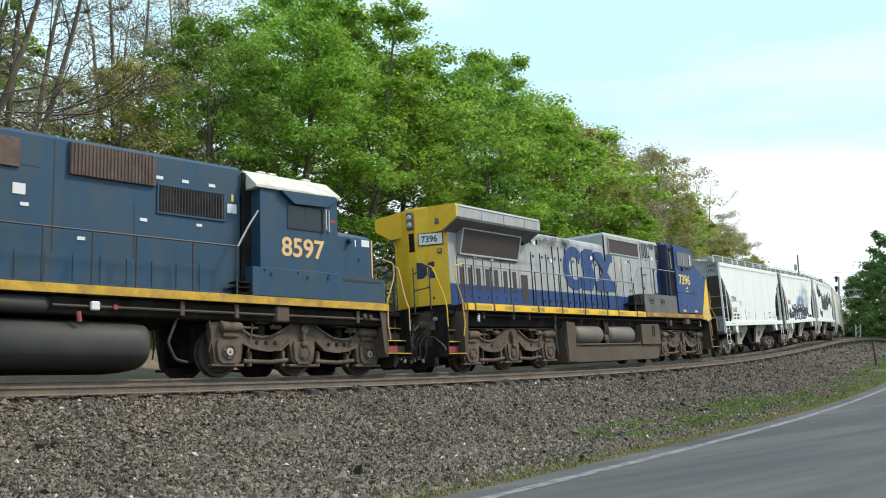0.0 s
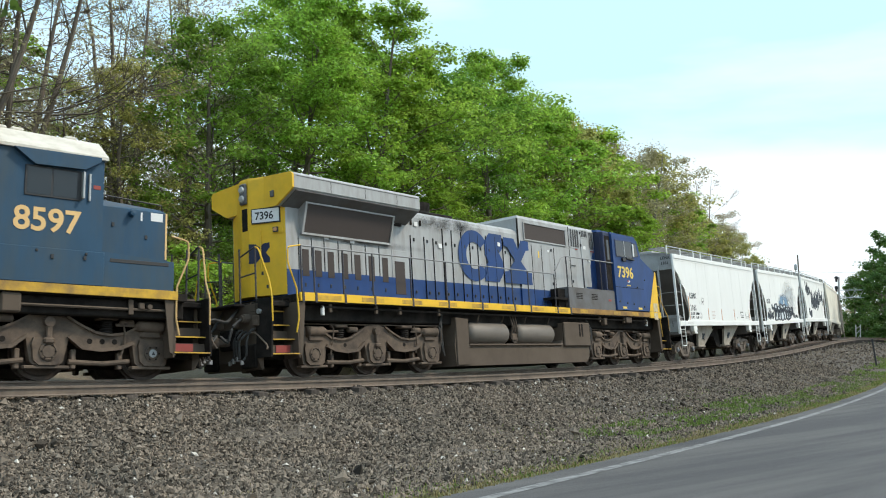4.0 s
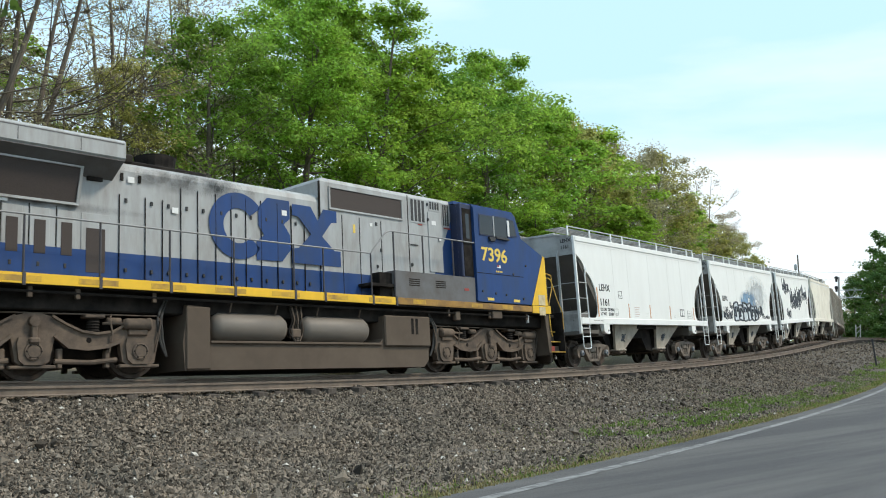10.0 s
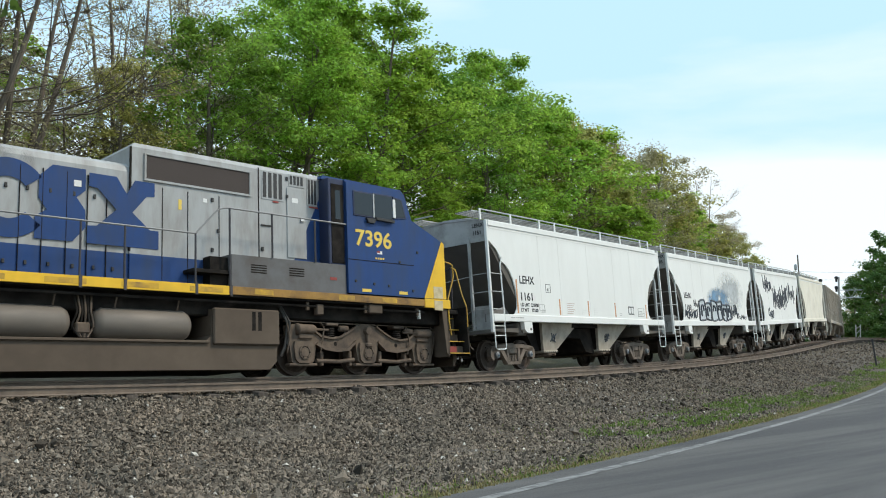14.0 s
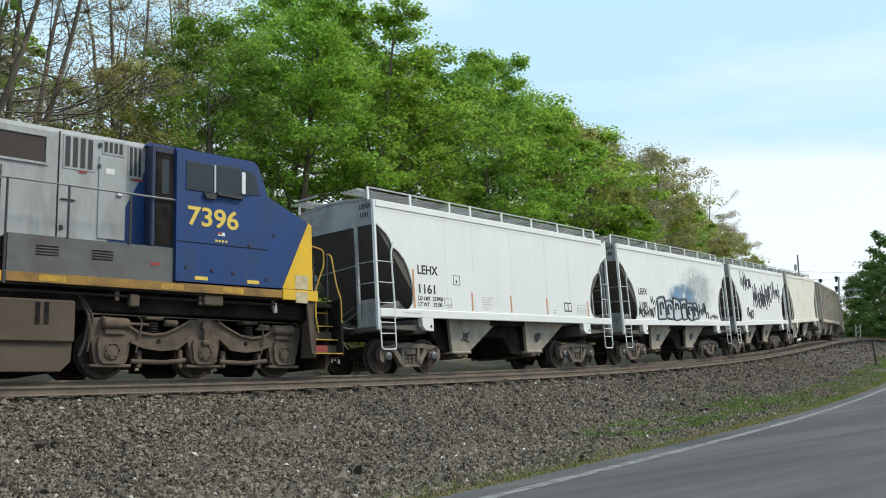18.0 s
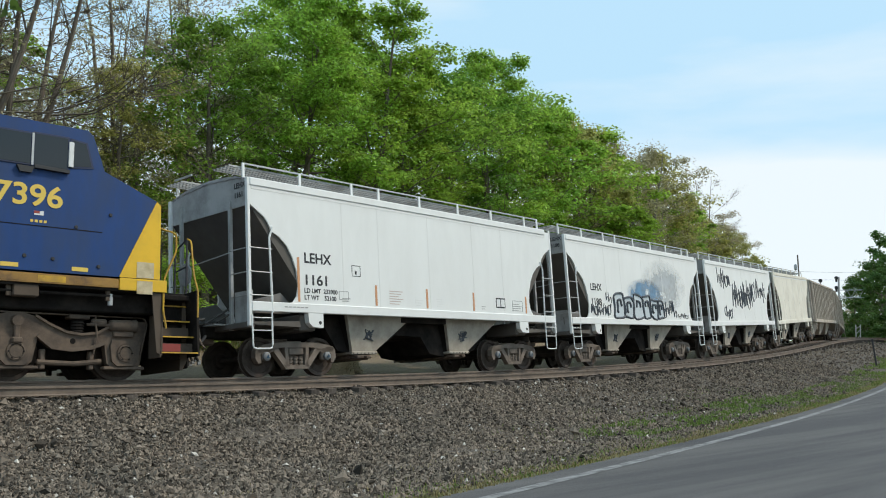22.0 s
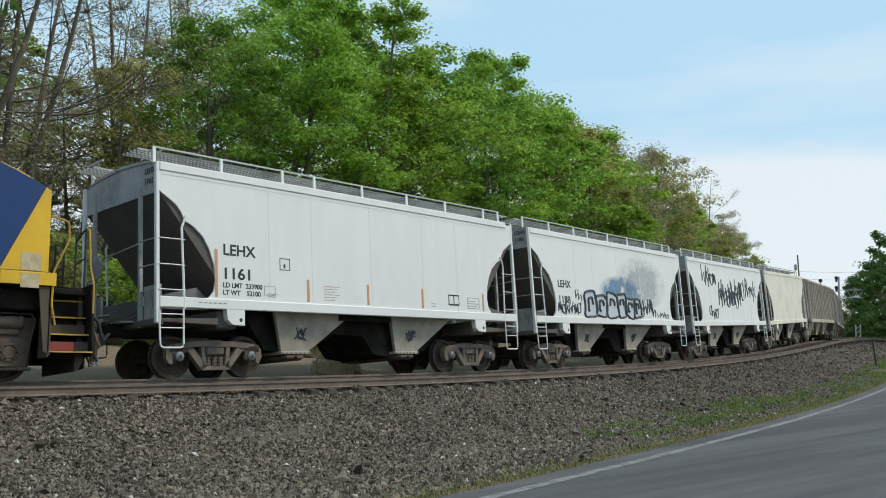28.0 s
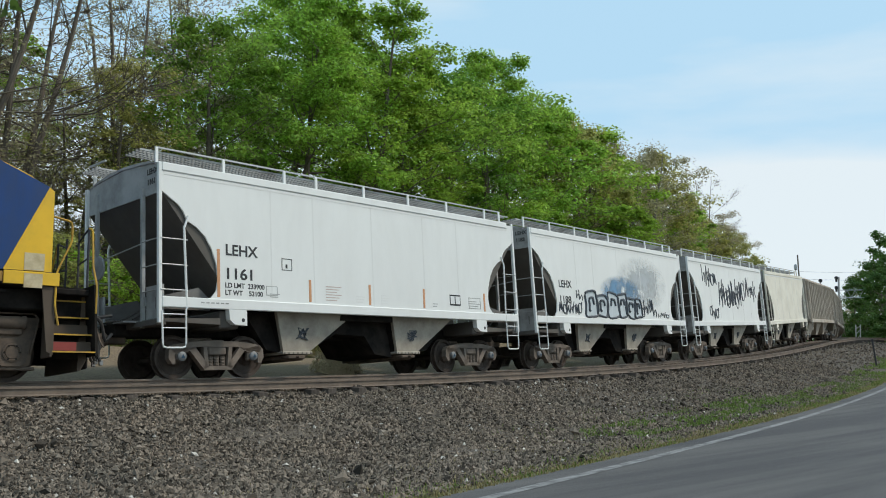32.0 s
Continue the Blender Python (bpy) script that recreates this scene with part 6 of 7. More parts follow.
    for side in (-1, 1):
        Form().box(6.03, 7.06, side * cb, side * (cb + 0.02), 3.38, 3.97, 0.01).make("window_frame", M_BLACK, L)
        Form().box(6.07, 6.5, side * (cb + 0.015), side * (cb + 0.025), 3.42, 3.93).make("window_pane", M_GLASS, L, "dark cab window pane")
        Form().box(6.54, 6.98, side * (cb + 0.015), side * (cb + 0.025), 3.42, 3.93).make("window_pane", M_GLASS, L, "dark cab window pane")
        Form().box(7.06, 7.1, side * cb, side * (cb + 0.13), 3.42, 3.95, 0.01).make("wind_deflector", M_GALV, L)
        Form().box(7.2, 7.24, side * cb, side * (cb + 0.05), 3.4, 3.95, 0.01).make("wind_deflector", M_GALV, L)
        v = Form().prism([(5.8, 4.25), (7.4, 4.28), (7.4, 4.2), (7.1, 4.0), (6.18, 3.97)], side * (cb + 0.002), side * (cb + 0.12))
        v.make("sun_visor", M_BLUE_DARK, L, "dark blue sun visor over the cab window")
        # Black sheet stands for the shaded gap between hood and cab.
        Form().box(5.06, 5.3, side * 1.1, side * 1.16, 1.9, 4.66).make("cab_door", M_UNDER, L, "rear cab door, blackened for shade")
        Form().box(5.08, 7.55, side * (cb - 0.3), side * (cb + 0.02), 1.76, 2.42, 0.01).make("battery_box", M_BLUE_DARK, L, "dark blue battery box")
        for x in (5.4, 6.3, 7.2):
            Form().turned([(side * (cb + 0.02), 0.03), (side * (cb + 0.04), 0.02)], "y", (x, 0, 2.36), 8).make("lifting_eye", M_BLACK, L)
        Form().box(7.3, 7.44, side * cb, side * (cb + 0.006), 3.66, 3.74).make("decal", M_RED, L)
        grab(L, [(4.74, side * 1.5, 2.84), (5.02, side * 1.5, 3.34), (5.27, side * 1.5, 3.72)], 0.022, M_GALV)
        for j in range(3):
            Form().box(4.7, 5.08, side * 1.15, side * 1.48, 1.8 + 0.12 * j, 1.83 + 0.12 * j).make("cab_step", M_UNDER, L)
    lettering("road_number", "8597", 0.62, M_NUM_O, L, side_text(5.86, 2.74, cb + 0.006), "faded gold road number 8597", 0.98)
    # short hood
    f = Form().loft([[(x, y, z) for x, y in ((7.5, -0.95), (9.06, -0.95), (9.22, -0.65), (9.22, 0.65), (9.06, 0.95), (7.5, 0.95))] for z in (1.74, 3.5)] + [[(x, y * 0.9, z) for x, y, z in ((7.5, -0.95, 3.66), (8.94, -0.95, 3.58), (9.1, -0.65, 3.57), (9.1, 0.65, 3.57), (8.94, 0.95, 3.58), (7.5, 0.95, 3.66))]])
    fix_normals(f.make("short_hood", M_BLUE_DARK, L, "dark blue short hood"))
    panel(L, "nose_slot", 7.68, 8.88, 2.26, 2.33, 1.5, M_BLACK, 0.01)
    panel(L, "notice_plate", 8.72, 8.98, 3.3, 3.48, 0.95, M_WPAINT, 0.006)
    panel(L, "notice_plate", 8.5, 8.54, 3.28, 3.46, 0.95, M_WPAINT, 0.006)
    panel(L, "nose_trim", 9.04, 9.08, 2.5, 3.5, 0.95, M_NUM_O, 0.006)
    for side in (-1, 1):
        fix_normals(Form().prism([(7.5, 1.76), (9.0, 1.76), (9.0, 2.36), (7.5, 2.46)], side * 0.96, side * 1.5).make("nose_box", M_BLUE_DARK, L, "dark blue box beside the short hood"))
        Form().turned([(side * 0.95, 0.07), (side * 1.08, 0.06), (side * 1.09, 0.0)], "y", (8.3, 0, 3.4), 10).make("sand_filler", M_BLUE_DARK, L)
        grab(L, [(7.55, side * 0.8, 3.68), (7.6, side * 0.8, 3.78), (9.0, side * 0.8, 3.7), (9.05, side * 0.8, 3.56)], 0.014, M_RAILBAR)
        for x, z in ((5.55, 2.24), (6.55, 2.22), (7.15, 2.24), (7.9, 3.1), (8.6, 2.9)):
            Form().box(x, x + 0.05, side * (1.56 if x < 7.5 else 0.95), side * (1.585 if x < 7.5 else 0.97), z, z + 0.08).make("door_latch", M_BLACK, L)
    panel(L, "door_latch", 4.82, 4.88, 3.95, 4.12, hb, M_NUM_Y, 0.02)
    railing(L, [-7.6, -6.2, -4.8, -3.4, -2.0, -0.8, 0.55, 1.5, 2.4, 3.66, 4.72], 1.5, 1.6, 2.84, M_RAILBAR)
    # tanks
    t = Form()
    sec = [(1.47 * math.copysign(abs(math.cos(a)) ** 0.62, math.cos(a)), 0.66 + 0.53 * math.copysign(abs(math.sin(a)) ** 0.7, math.sin(a))) for a in [2 * math.pi * k / 28 for k in range(28)]]
    t.loft([[(x, y * k, 0.66 + (z - 0.66) * k) for y, z in sec] for x, k in ((-4.0, 1), (2.5, 1), (2.68, 0.985), (2.78, 0.94), (2.83, 0.8))])
    fix_normals(t.make("fuel_tank", M_BLACKTANK, L, "dusty black rounded fuel tank", True))
    for x, m, w in ((1.95, M_WPAINT, 0.26), (2.5, M_WPAINT, 0.34), (2.86, M_RED, 0.12), (3.9, M_HGREY, 0.3), (6.3, M_WPAINT, 0.3)):
        panel(L, "sill_plate", x, x + w, 1.62, 1.71, 1.53, m, 0.005)
    for side in (-1, 1):
        Form().turned([(-3.5, 0.1), (-3.4, 0.17), (0.65, 0.17), (0.75, 0.1)], "x", (0, side * 1.28, 1.38), 16).make("air_reservoir", M_BLACKTANK, L, "dark steel air reservoir", True)
        Form().tube([(0.8, side * 1.42, 1.36), (2.2, side * 1.42, 1.36), (9.0, side * 1.42, 1.36)], 0.03, 6).make("train_pipe", M_TANK, L)
        Form().box(1.5, 1.68, side * 1.42, side * 1.5, 1.28, 1.46, 0.02).make("fuel_gauge_box", M_WPAINT, L, "white fuel cut-off box")
        Form().turned([(side * 1.46, 0.06), (side * 1.49, 0.05)], "y", (2.0, 0, 1.36), 10).make("filler_cap", M_RED, L)
        Form().tube([(1.28, side * 1.44, 1.25), (1.3, side * 1.46, 1.05)], 0.05, 8).make("fuel_filler", M_RED, L)
        Form().tube(round_bar([(3.6, side * 1.25, 1.4), (3.4, side * 1.3, 1.2), (3.2, side * 1.3, 0.7), (3.4, side * 1.25, 0.35), (3.7, side * 1.2, 0.3)]), 0.03, 6).make("sand_hose", M_RUBBER, L)
        Form().box(5.75, 6.1, side * 1.3, side * 1.5, 1.2, 1.56, 0.03).make("truck_stop", M_TANK, L)
        for x in (3.4, 4.7, 8.1):
            Form().box(x, x + 0.1, side * 1.4, side * 1.46, 1.25, 1.55, 0.01).make("pipe_bracket", M_TANK, L)
        Form().box(8.3, 8.42, side * 1.4, side * 1.48, 1.36, 1.5, 0.02).turned([(side * 1.4, 0.05), (side * 1.5, 0.05)], "y", (8.52, 0, 1.42), 10).make("drain_valve", M_TANK, L)
    end_details(L, -10.0, -1, M_GOLDBAR, 1.76)
    end_details(L, 9.83, 1, M_GOLDBAR, 1.76)
    for x in (-6.63, 6.63):
        loco_truck(L, x, 1)
    CARS.append((L, -25.35, 6.63))


def ladder(parent, x0, x1, y, z0, z1, n, material, r=0.018):
    for x in (x0, x1):
        Form().box(x - 0.025, x + 0.025, y - 0.02, y + 0.02, z0, z1, 0.005).make("ladder_stile", material, parent)
    for i in range(n):
        z = z0 + 0.12 + (z1 - z0 - 0.3) * i / max(n - 1, 1)
        Form().tube([(x0, y, z), (x1, y, z)], r, 6).make("ladder_rung", material, parent)


def bubble(parent, r, x, z, w, h, y):
    """One fat sprayed letter form: pale fill, dark outline and a counter."""
    n = 22
    bend = [r.uniform(-0.1, 0.1) for _ in range(4)]
    ring = []
    for j in range(n):
        a = 2 * math.pi * j / n
        k = 1 + sum(b * math.cos((i + 2) * a + i) for i, b in enumerate(bend))
        ring.append((x + w / 2 + math.copysign(abs(math.cos(a)) ** 0.55, math.cos(a)) * w / 2 * k, z + h / 2 + math.copysign(abs(math.sin(a)) ** 0.55, math.sin(a)) * h / 2 * k))
    fix_normals(Form().prism(ring, y, y + 0.003).make("graffiti_fill", M_GRAFL, parent, "pale sprayed letter form"))
    Form().tube([(a, y - 0.003, b) for a, b in ring + ring[:2]], 0.045, 5).make("graffiti_stroke", M_GRAF, parent, "dark sprayed outline")
    inner = [(x + w / 2 + (a - x - w / 2) * 0.38, z + h / 2 + (b - z - h / 2) * 0.5) for a, b in ring]
    Form().tube([(a, y - 0.003, b) for a, b in inner[:r.choice((12, 16, 24))]], 0.05, 5).make("graffiti_stroke", M_GRAF, parent, "dark sprayed stroke")


def tag_line(parent, r, x0, x1, z0, z1, n, rad, y):
    """A row of looping sprayed strokes that cannot be read."""
    step, tall = (x1 - x0) / n, z1 - z0
    for k in range(n):
        x, base, h = x0 + step * k, z0 + r.uniform(0, 0.25) * tall, tall * r.uniform(0.55, 0.95)
        form = r.randrange(4)
        if form == 0:
            p = [(0, 1), (0.05, 0.5), (0.0, 0), (0.3, 0.35), (0.7, 0.6), (0.9, 0.3), (0.75, 0.0)]
        elif form == 1:
            p = [(0.5 + 0.48 * math.cos(a), 0.4 + 0.4 * math.sin(a)) for a in np.linspace(0.6, 6.6, 11)] + [(1.1, 0.9)]
        elif form == 2:
            p = [(0, 0.05), (0.25, 0.95), (0.45, 0.1), (0.7, 0.9), (1.0, 0.0)]
        else:
            p = [(0.6, 1.0), (0.35, 0.5), (0.1, -0.15), (0.4, 0.45), (1.05, 0.75), (0.7, 0.35), (1.1, 0.1)]
        pts = [(x + a * step * 1.1 + r.uniform(-0.03, 0.03), y, base + b * h) for a, b in p]
        Form().tube(round_bar(pts), rad * r.uniform(0.5, 0.9), 5).make("graffiti_stroke", M_GRAF, parent, "dark sprayed scrawl")


def hopper(center, body_mat, label, marks=None, graffiti=0, far=False):
    H = new("covered_hopper_car")
    tagged(H, label, "hopper car", "train")
    W = 1.56
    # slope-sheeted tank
    # One dark grey-brown with paler blotches, far darker than the side sheets.
    fix_normals(Form().prism([(-5.92, 4.4), (-5.92, 3.82), (-4.2, 1.62), (4.2, 1.62), (5.92, 3.82), (5.92, 4.4)], -W + 0.03, W - 0.03).make("slope_sheet", M_HDARK, H, "dark grey-brown end slope sheet"))
    for sg in (-1, 1):
        Form().box(sg * 5.92, sg * 5.95, -W + 0.02, W - 0.02, 3.82, 4.42).make("end_sheet", M_HGREY, H, "grey upper end sheet")
        for e in (-1, 1):
            Form().box(sg * 5.86, sg * 5.9, e * 0.9, e * (W - 0.04), 1.16, 1.9 if sg < 0 else 1.7).make("end_gusset", M_HGREY, H)
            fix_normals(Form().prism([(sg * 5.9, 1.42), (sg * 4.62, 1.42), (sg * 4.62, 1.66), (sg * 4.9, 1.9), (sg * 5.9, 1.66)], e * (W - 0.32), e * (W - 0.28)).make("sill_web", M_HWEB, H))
        arch = [(-W + 0.02, 4.42), (-1.1, 4.55), (-0.6, 4.62), (0, 4.65), (0.6, 4.62), (1.1, 4.55), (W - 0.02, 4.42)]
        Form().add([(sg * 5.945, y, z) for y, z in arch], [tuple(range(7))]).make("roof_end", M_HGREY, H)
        out = [(-5.95, 4.36), (-5.95, 3.84), (-5.9, 3.8), (-5.56, 3.58), (-5.44, 3.44), (-5.36, 3.26), (-5.14, 3.15), (-4.92, 2.96), (-4.76, 2.7), (-4.65, 2.38), (-4.61, 2.05), (-4.66, 1.8), (-4.78, 1.66), (-4.95, 1.63)]
        side = out + [(-x, z) for x, z in out[::-1]]
        Form().prism(side, sg * (W - 0.02), sg * (W + 0.02)).make("side_sheet", body_mat, H, "arched side sheet")
        Form().box(-5.95, 5.7, sg * (W - 0.06), sg * (W + 0.05), 4.26, 4.44, 0.015).make("top_chord", body_mat, H)
        # Greyed strip paints the shadow under the top chord's lip.
        Form().box(-5.9, 5.7, sg * (W + 0.02), sg * (W + 0.026), 4.18, 4.25).make("chord_line", M_SEAM, H)
        Form().box(-5.95, 5.95, sg * (W - 0.05), sg * (W + 0.05), 1.42, 1.64, 0.015).make("side_sill", body_mat, H, "painted side sill")
        for x in (-3.2, -1.95, -0.02, 1.9, 3.3):
            Form().box(x, x + 0.03, sg * (W + 0.02), sg * (W + 0.0225), 1.66, 4.26).make("weld_seam", M_SEAM if not far else M_HGREY, H)
        for x in (-4.36, 3.98):
            Form().prism([(x, 1.42), (x + 0.46, 1.42), (x + 0.46, 1.08), (x + 0.14, 1.1), (x + 0.02, 1.2)], sg * (W - 0.1), sg * (W + 0.05)).make("jacking_pad", body_mat, H)
            Form().turned([(sg * (W + 0.05), 0.045), (sg * (W + 0.056), 0.04)], "y", (x + 0.36, 0, 1.2), 8).make("pad_hole", M_BLACK, H)
        # corner posts and side ladders
        for e in (-1, 1):
            Form().box(e * 5.94, e * 6.02, sg * (W - 0.06), sg * (W + 0.03), 1.1, 4.44, 0.01).make("corner_post", body_mat, H)
            grab(H, [(e * 5.34, sg * (W + 0.035), 3.36), (e * 5.36, sg * (W + 0.035), 3.3), (e * 5.44, sg * (W + 0.035), 3.1), (e * 5.38, sg * (W + 0.035), 1.4)], 0.026, body_mat, "ladder_stile")
            for z in (1.78, 2.3, 2.84):
                grab(H, [(e * 5.98, sg * (W + 0.035), z), (e * 5.36, sg * (W + 0.035), z)], 0.014, M_GALV, "ladder_rung")
            grab(H, round_bar([(e * 5.95, sg * (W + 0.03), 1.35), (e * 5.93, sg * (W + 0.03), 0.6), (e * 5.4, sg * (W + 0.03), 0.6), (e * 5.4, sg * (W + 0.03), 1.4)]), 0.02, body_mat, "sill_step")
            grab(H, [(e * 5.95, sg * (W + 0.03), 1.0), (e * 5.4, sg * (W + 0.03), 1.0)], 0.014, body_mat, "sill_step_rung")
            grab(H, [(e * 5.95, sg * (W + 0.03), 1.28), (e * 5.4, sg * (W + 0.03), 1.28)], 0.014, body_mat, "sill_step_rung")
            # roof guard rail
        posts = [-5.95, -4.3, -2.6, -1.62, -0.02, 1.64, 3.22, 4.95, 5.66]
        for x in posts:
            Form().box(x, x + 0.07, sg * 1.3, sg * 1.34, 4.44, 4.82, 0.005).make("guard_post", body_mat, H)
        Form().box(-5.95, 5.73, sg * 1.3, sg * 1.335, 4.8, 4.835).make("guard_rail", M_GALV, H)
    roof = Form()
    arch = [(-W, 4.42), (-1.1, 4.55), (-0.6, 4.61), (0, 4.63), (0.6, 4.61), (1.1, 4.55), (W, 4.42), (1.1, 4.5), (0, 4.58), (-1.1, 4.5)]
    roof.loft([[(x, y, z) for y, z in arch] for x in (-5.97, 5.97)])
    fix_normals(roof.make("roof", M_HGREY, H, "grey arched roof"))
    for y in (-0.95, 0.95):
        board = Form()
        for q in (-0.3, -0.15, 0.0, 0.15, 0.28):
            board.box(-6.25, 6.25, y + q, y + q + 0.02, 4.72, 4.76)
        board.make("running_board", M_HGREY, H, "grey open-grate roof running board")
        bars = Form()
        for k in np.arange(-6.2, 6.2, 0.09):
            bars.box(k, k + 0.016, y - 0.28, y + 0.28, 4.735, 4.765)
        bars.make("grating", M_HGREY, H)
    Form().box(-5.2, 5.2, -0.38, 0.38, 4.6, 4.78, 0.03).make("loading_hatch", M_HGREY, H, "long roof loading hatch")
    # discharge bays
    for c in (-1.75, 2.0):
        # Bay slopes are coloured black for the shade beneath the car.
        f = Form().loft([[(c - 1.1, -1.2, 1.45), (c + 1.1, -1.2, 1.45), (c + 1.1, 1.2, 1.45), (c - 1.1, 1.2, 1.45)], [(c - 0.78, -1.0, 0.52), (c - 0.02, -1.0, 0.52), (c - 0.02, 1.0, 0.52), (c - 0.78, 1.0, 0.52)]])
        fix_normals(f.make("hopper_bay", M_UNDER, H, "discharge bay, its shade painted black"))
        for sg in (-1, 1):
            f = Form().loft([[(c - 1.1, sg * 1.3, 1.45), (c + 1.26, sg * 1.3, 1.45), (c + 1.26, sg * 1.205, 1.45), (c - 1.1, sg * 1.205, 1.45)], [(c - 0.8, sg * 1.12, 0.56), (c + 0.0, sg * 1.12, 0.56), (c + 0.0, sg * 1.03, 0.56), (c - 0.8, sg * 1.03, 0.56)]])
            fix_normals(f.make("bay_side_plate", M_BAY, H, "cement-dusted bay side plate"))
        Form().box(c - 0.84, c + 0.04, -1.16, 1.16, 0.49, 0.56, 0.01).make("bay_flange", M_BAY, H)
        for sg in (-1, 1):
            for k in range(7):
                Form().box(c - 0.81 + 0.13 * k, c - 0.78 + 0.13 * k, sg * 1.16, sg * 1.175, 0.5, 0.53).make("flange_bolt", M_HDARK, H)
        Form().box(c - 0.74, c - 0.05, -0.95, 0.95, 0.36, 0.48, 0.03).box(c - 0.75, c - 0.25, -1.25, -0.95, 0.38, 0.46, 0.02).make("outlet_gate", M_TRUCK, H)
        Form().tube([(c - 0.5, -1.35, 0.42), (c - 0.5, 1.35, 0.42)], 0.03, 8).make("gate_shaft", M_TRUCK, H)
        for sg in (-1, 1):
            tilt = lambda z: sg * (1.125 + 0.175 * (z - 0.56) / 0.89 + 0.008)
            rs = random.Random(int(c * 10) + sg)
            for q in range(5):
                pts = []
                for k in range(6):
                    z = 0.98 + rs.uniform(-0.16, 0.16)
                    pts.append((c - 0.3 + rs.uniform(-0.2, 0.2), tilt(z), z))
                Form().tube(pts, 0.014, 5).make("paint_scribble", M_GRAF, H)
    # Black prisms put the shade between and beside the bays into shape.
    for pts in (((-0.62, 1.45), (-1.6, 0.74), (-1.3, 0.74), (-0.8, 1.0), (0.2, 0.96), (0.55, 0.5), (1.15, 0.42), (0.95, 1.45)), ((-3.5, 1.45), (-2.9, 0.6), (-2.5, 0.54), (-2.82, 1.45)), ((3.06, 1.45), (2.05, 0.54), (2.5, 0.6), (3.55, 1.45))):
        fix_normals(Form().prism(list(pts), -0.95, 0.95).make("inner_slope_shade", M_UNDER, H, "inner slope sheet, black for the shade under the car"))
    Form().box(-6.3, 6.3, -0.3, 0.3, 0.92, 1.25, 0.03).make("centre_sill", M_UNDER, H)
    # Black box fills the shaded gap between the bays.
    Form().box(-0.9, 0.9, -1.3, 1.3, 1.3, 1.6).make("cross_ridge", M_UNDER, H)
    for e in (-1, 1):
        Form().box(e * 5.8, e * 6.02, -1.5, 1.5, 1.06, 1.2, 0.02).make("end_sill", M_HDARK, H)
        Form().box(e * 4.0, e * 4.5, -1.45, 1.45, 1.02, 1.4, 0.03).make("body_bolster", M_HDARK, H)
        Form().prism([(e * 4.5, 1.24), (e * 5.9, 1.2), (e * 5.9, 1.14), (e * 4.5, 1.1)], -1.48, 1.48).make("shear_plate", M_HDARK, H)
        coupler(H, e * 5.9, e)
        Form().tube(round_bar([(e * 6.1, 0.35, 0.95), (e * 6.35, 0.35, 0.6), (e * 6.44, 0.2, 0.42)]), 0.028, 6).make("air_hose", M_RUBBER, H)
        for y in (-0.88, 1.08):
            Form().box(e * 5.93, e * 6.01, y - 0.04, y + 0.04, 1.05, 4.0 if y < 0 else 4.24, 0.006).make("end_post", M_HGREY, H)
        for z in (1.78, 2.3, 2.84):
            grab(H, [(e * 6.0, -1.56, z), (e * 6.0, -0.88, z)], 0.014, M_HGREY)
            grab(H, [(e * 6.0, 1.56, z), (e * 6.0, 1.08, z)], 0.014, M_HGREY)
        grab(H, [(e * 6.02, -0.88, 2.8), (e * 6.02, 1.08, 2.66)], 0.014, M_GALV)
        Form().box(e * 6.2, e * 6.24, 0.25, 0.95, 4.8, 4.84).make("board_end", M_GALV, H)
        Form().box(e * 6.02, e * 6.3, -0.7, 0.7, 1.18, 1.21).make("crossover_platform", M_HGREY, H)
    Form().turned([(-6.12, 0.26), (-6.1, 0.28), (-6.08, 0.26)], "x", (0, 0.75, 2.5), 16).make("brake_wheel", M_HGREY, H)
    Form().turned([(-4.2, 0.12), (-3.4, 0.12)], "x", (-0.6, 0.7, 1.28), 12).make("brake_reservoir", M_HDARK, H)
    for y in (-0.5, 0.2, 0.7):
        Form().tube([(-5.6, y, 1.35), (-4.6, y, 1.9), (-4.6, y, 2.2)], 0.025, 6).make("brake_pipe", M_HDARK, H)
    if marks:
        lettering("reporting_mark", "LEHX", 0.34, M_BLACK, H, side_text(-4.43, 2.61, W + 0.022), "black reporting mark", 1.03)
        lettering("reporting_mark", marks, 0.34, M_BLACK, H, side_text(-4.46, 2.09, W + 0.022), "black car number", 1.19)
        em = Matrix.Translation((-5.955, -1.02, 4.26)) @ Matrix(((0, 0, -1, 0), (-1, 0, 0, 0), (0, 1, 0, 0), (0, 0, 0, 1)))
        lettering("end_mark", "LEHX", 0.17, M_BLACK, H, em)
        em = Matrix.Translation((-5.955, -1.02, 4.04)) @ Matrix(((0, 0, -1, 0), (-1, 0, 0, 0), (0, 1, 0, 0), (0, 0, 0, 1)))
        lettering("end_mark", marks, 0.17, M_BLACK, H, em)
        if marks == "1161":
            lettering("load_limit", "LD LMT  233900", 0.15, M_BLACK, H, side_text(-4.44, 1.9, W + 0.022))
            lettering("light_weight", "LT WT    52100", 0.15, M_BLACK, H, side_text(-4.44, 1.74, W + 0.022))
            for x in (-4.6, -2.08, -0.15, 1.85, 4.42):
                Form().box(x - 0.035, x + 0.035, -W - 0.026, -W - 0.02, 1.68, 2.2 if x > -4 else 2.72).make("reflective_stripe", M_ORANGE, H, "orange conspicuity stripe")
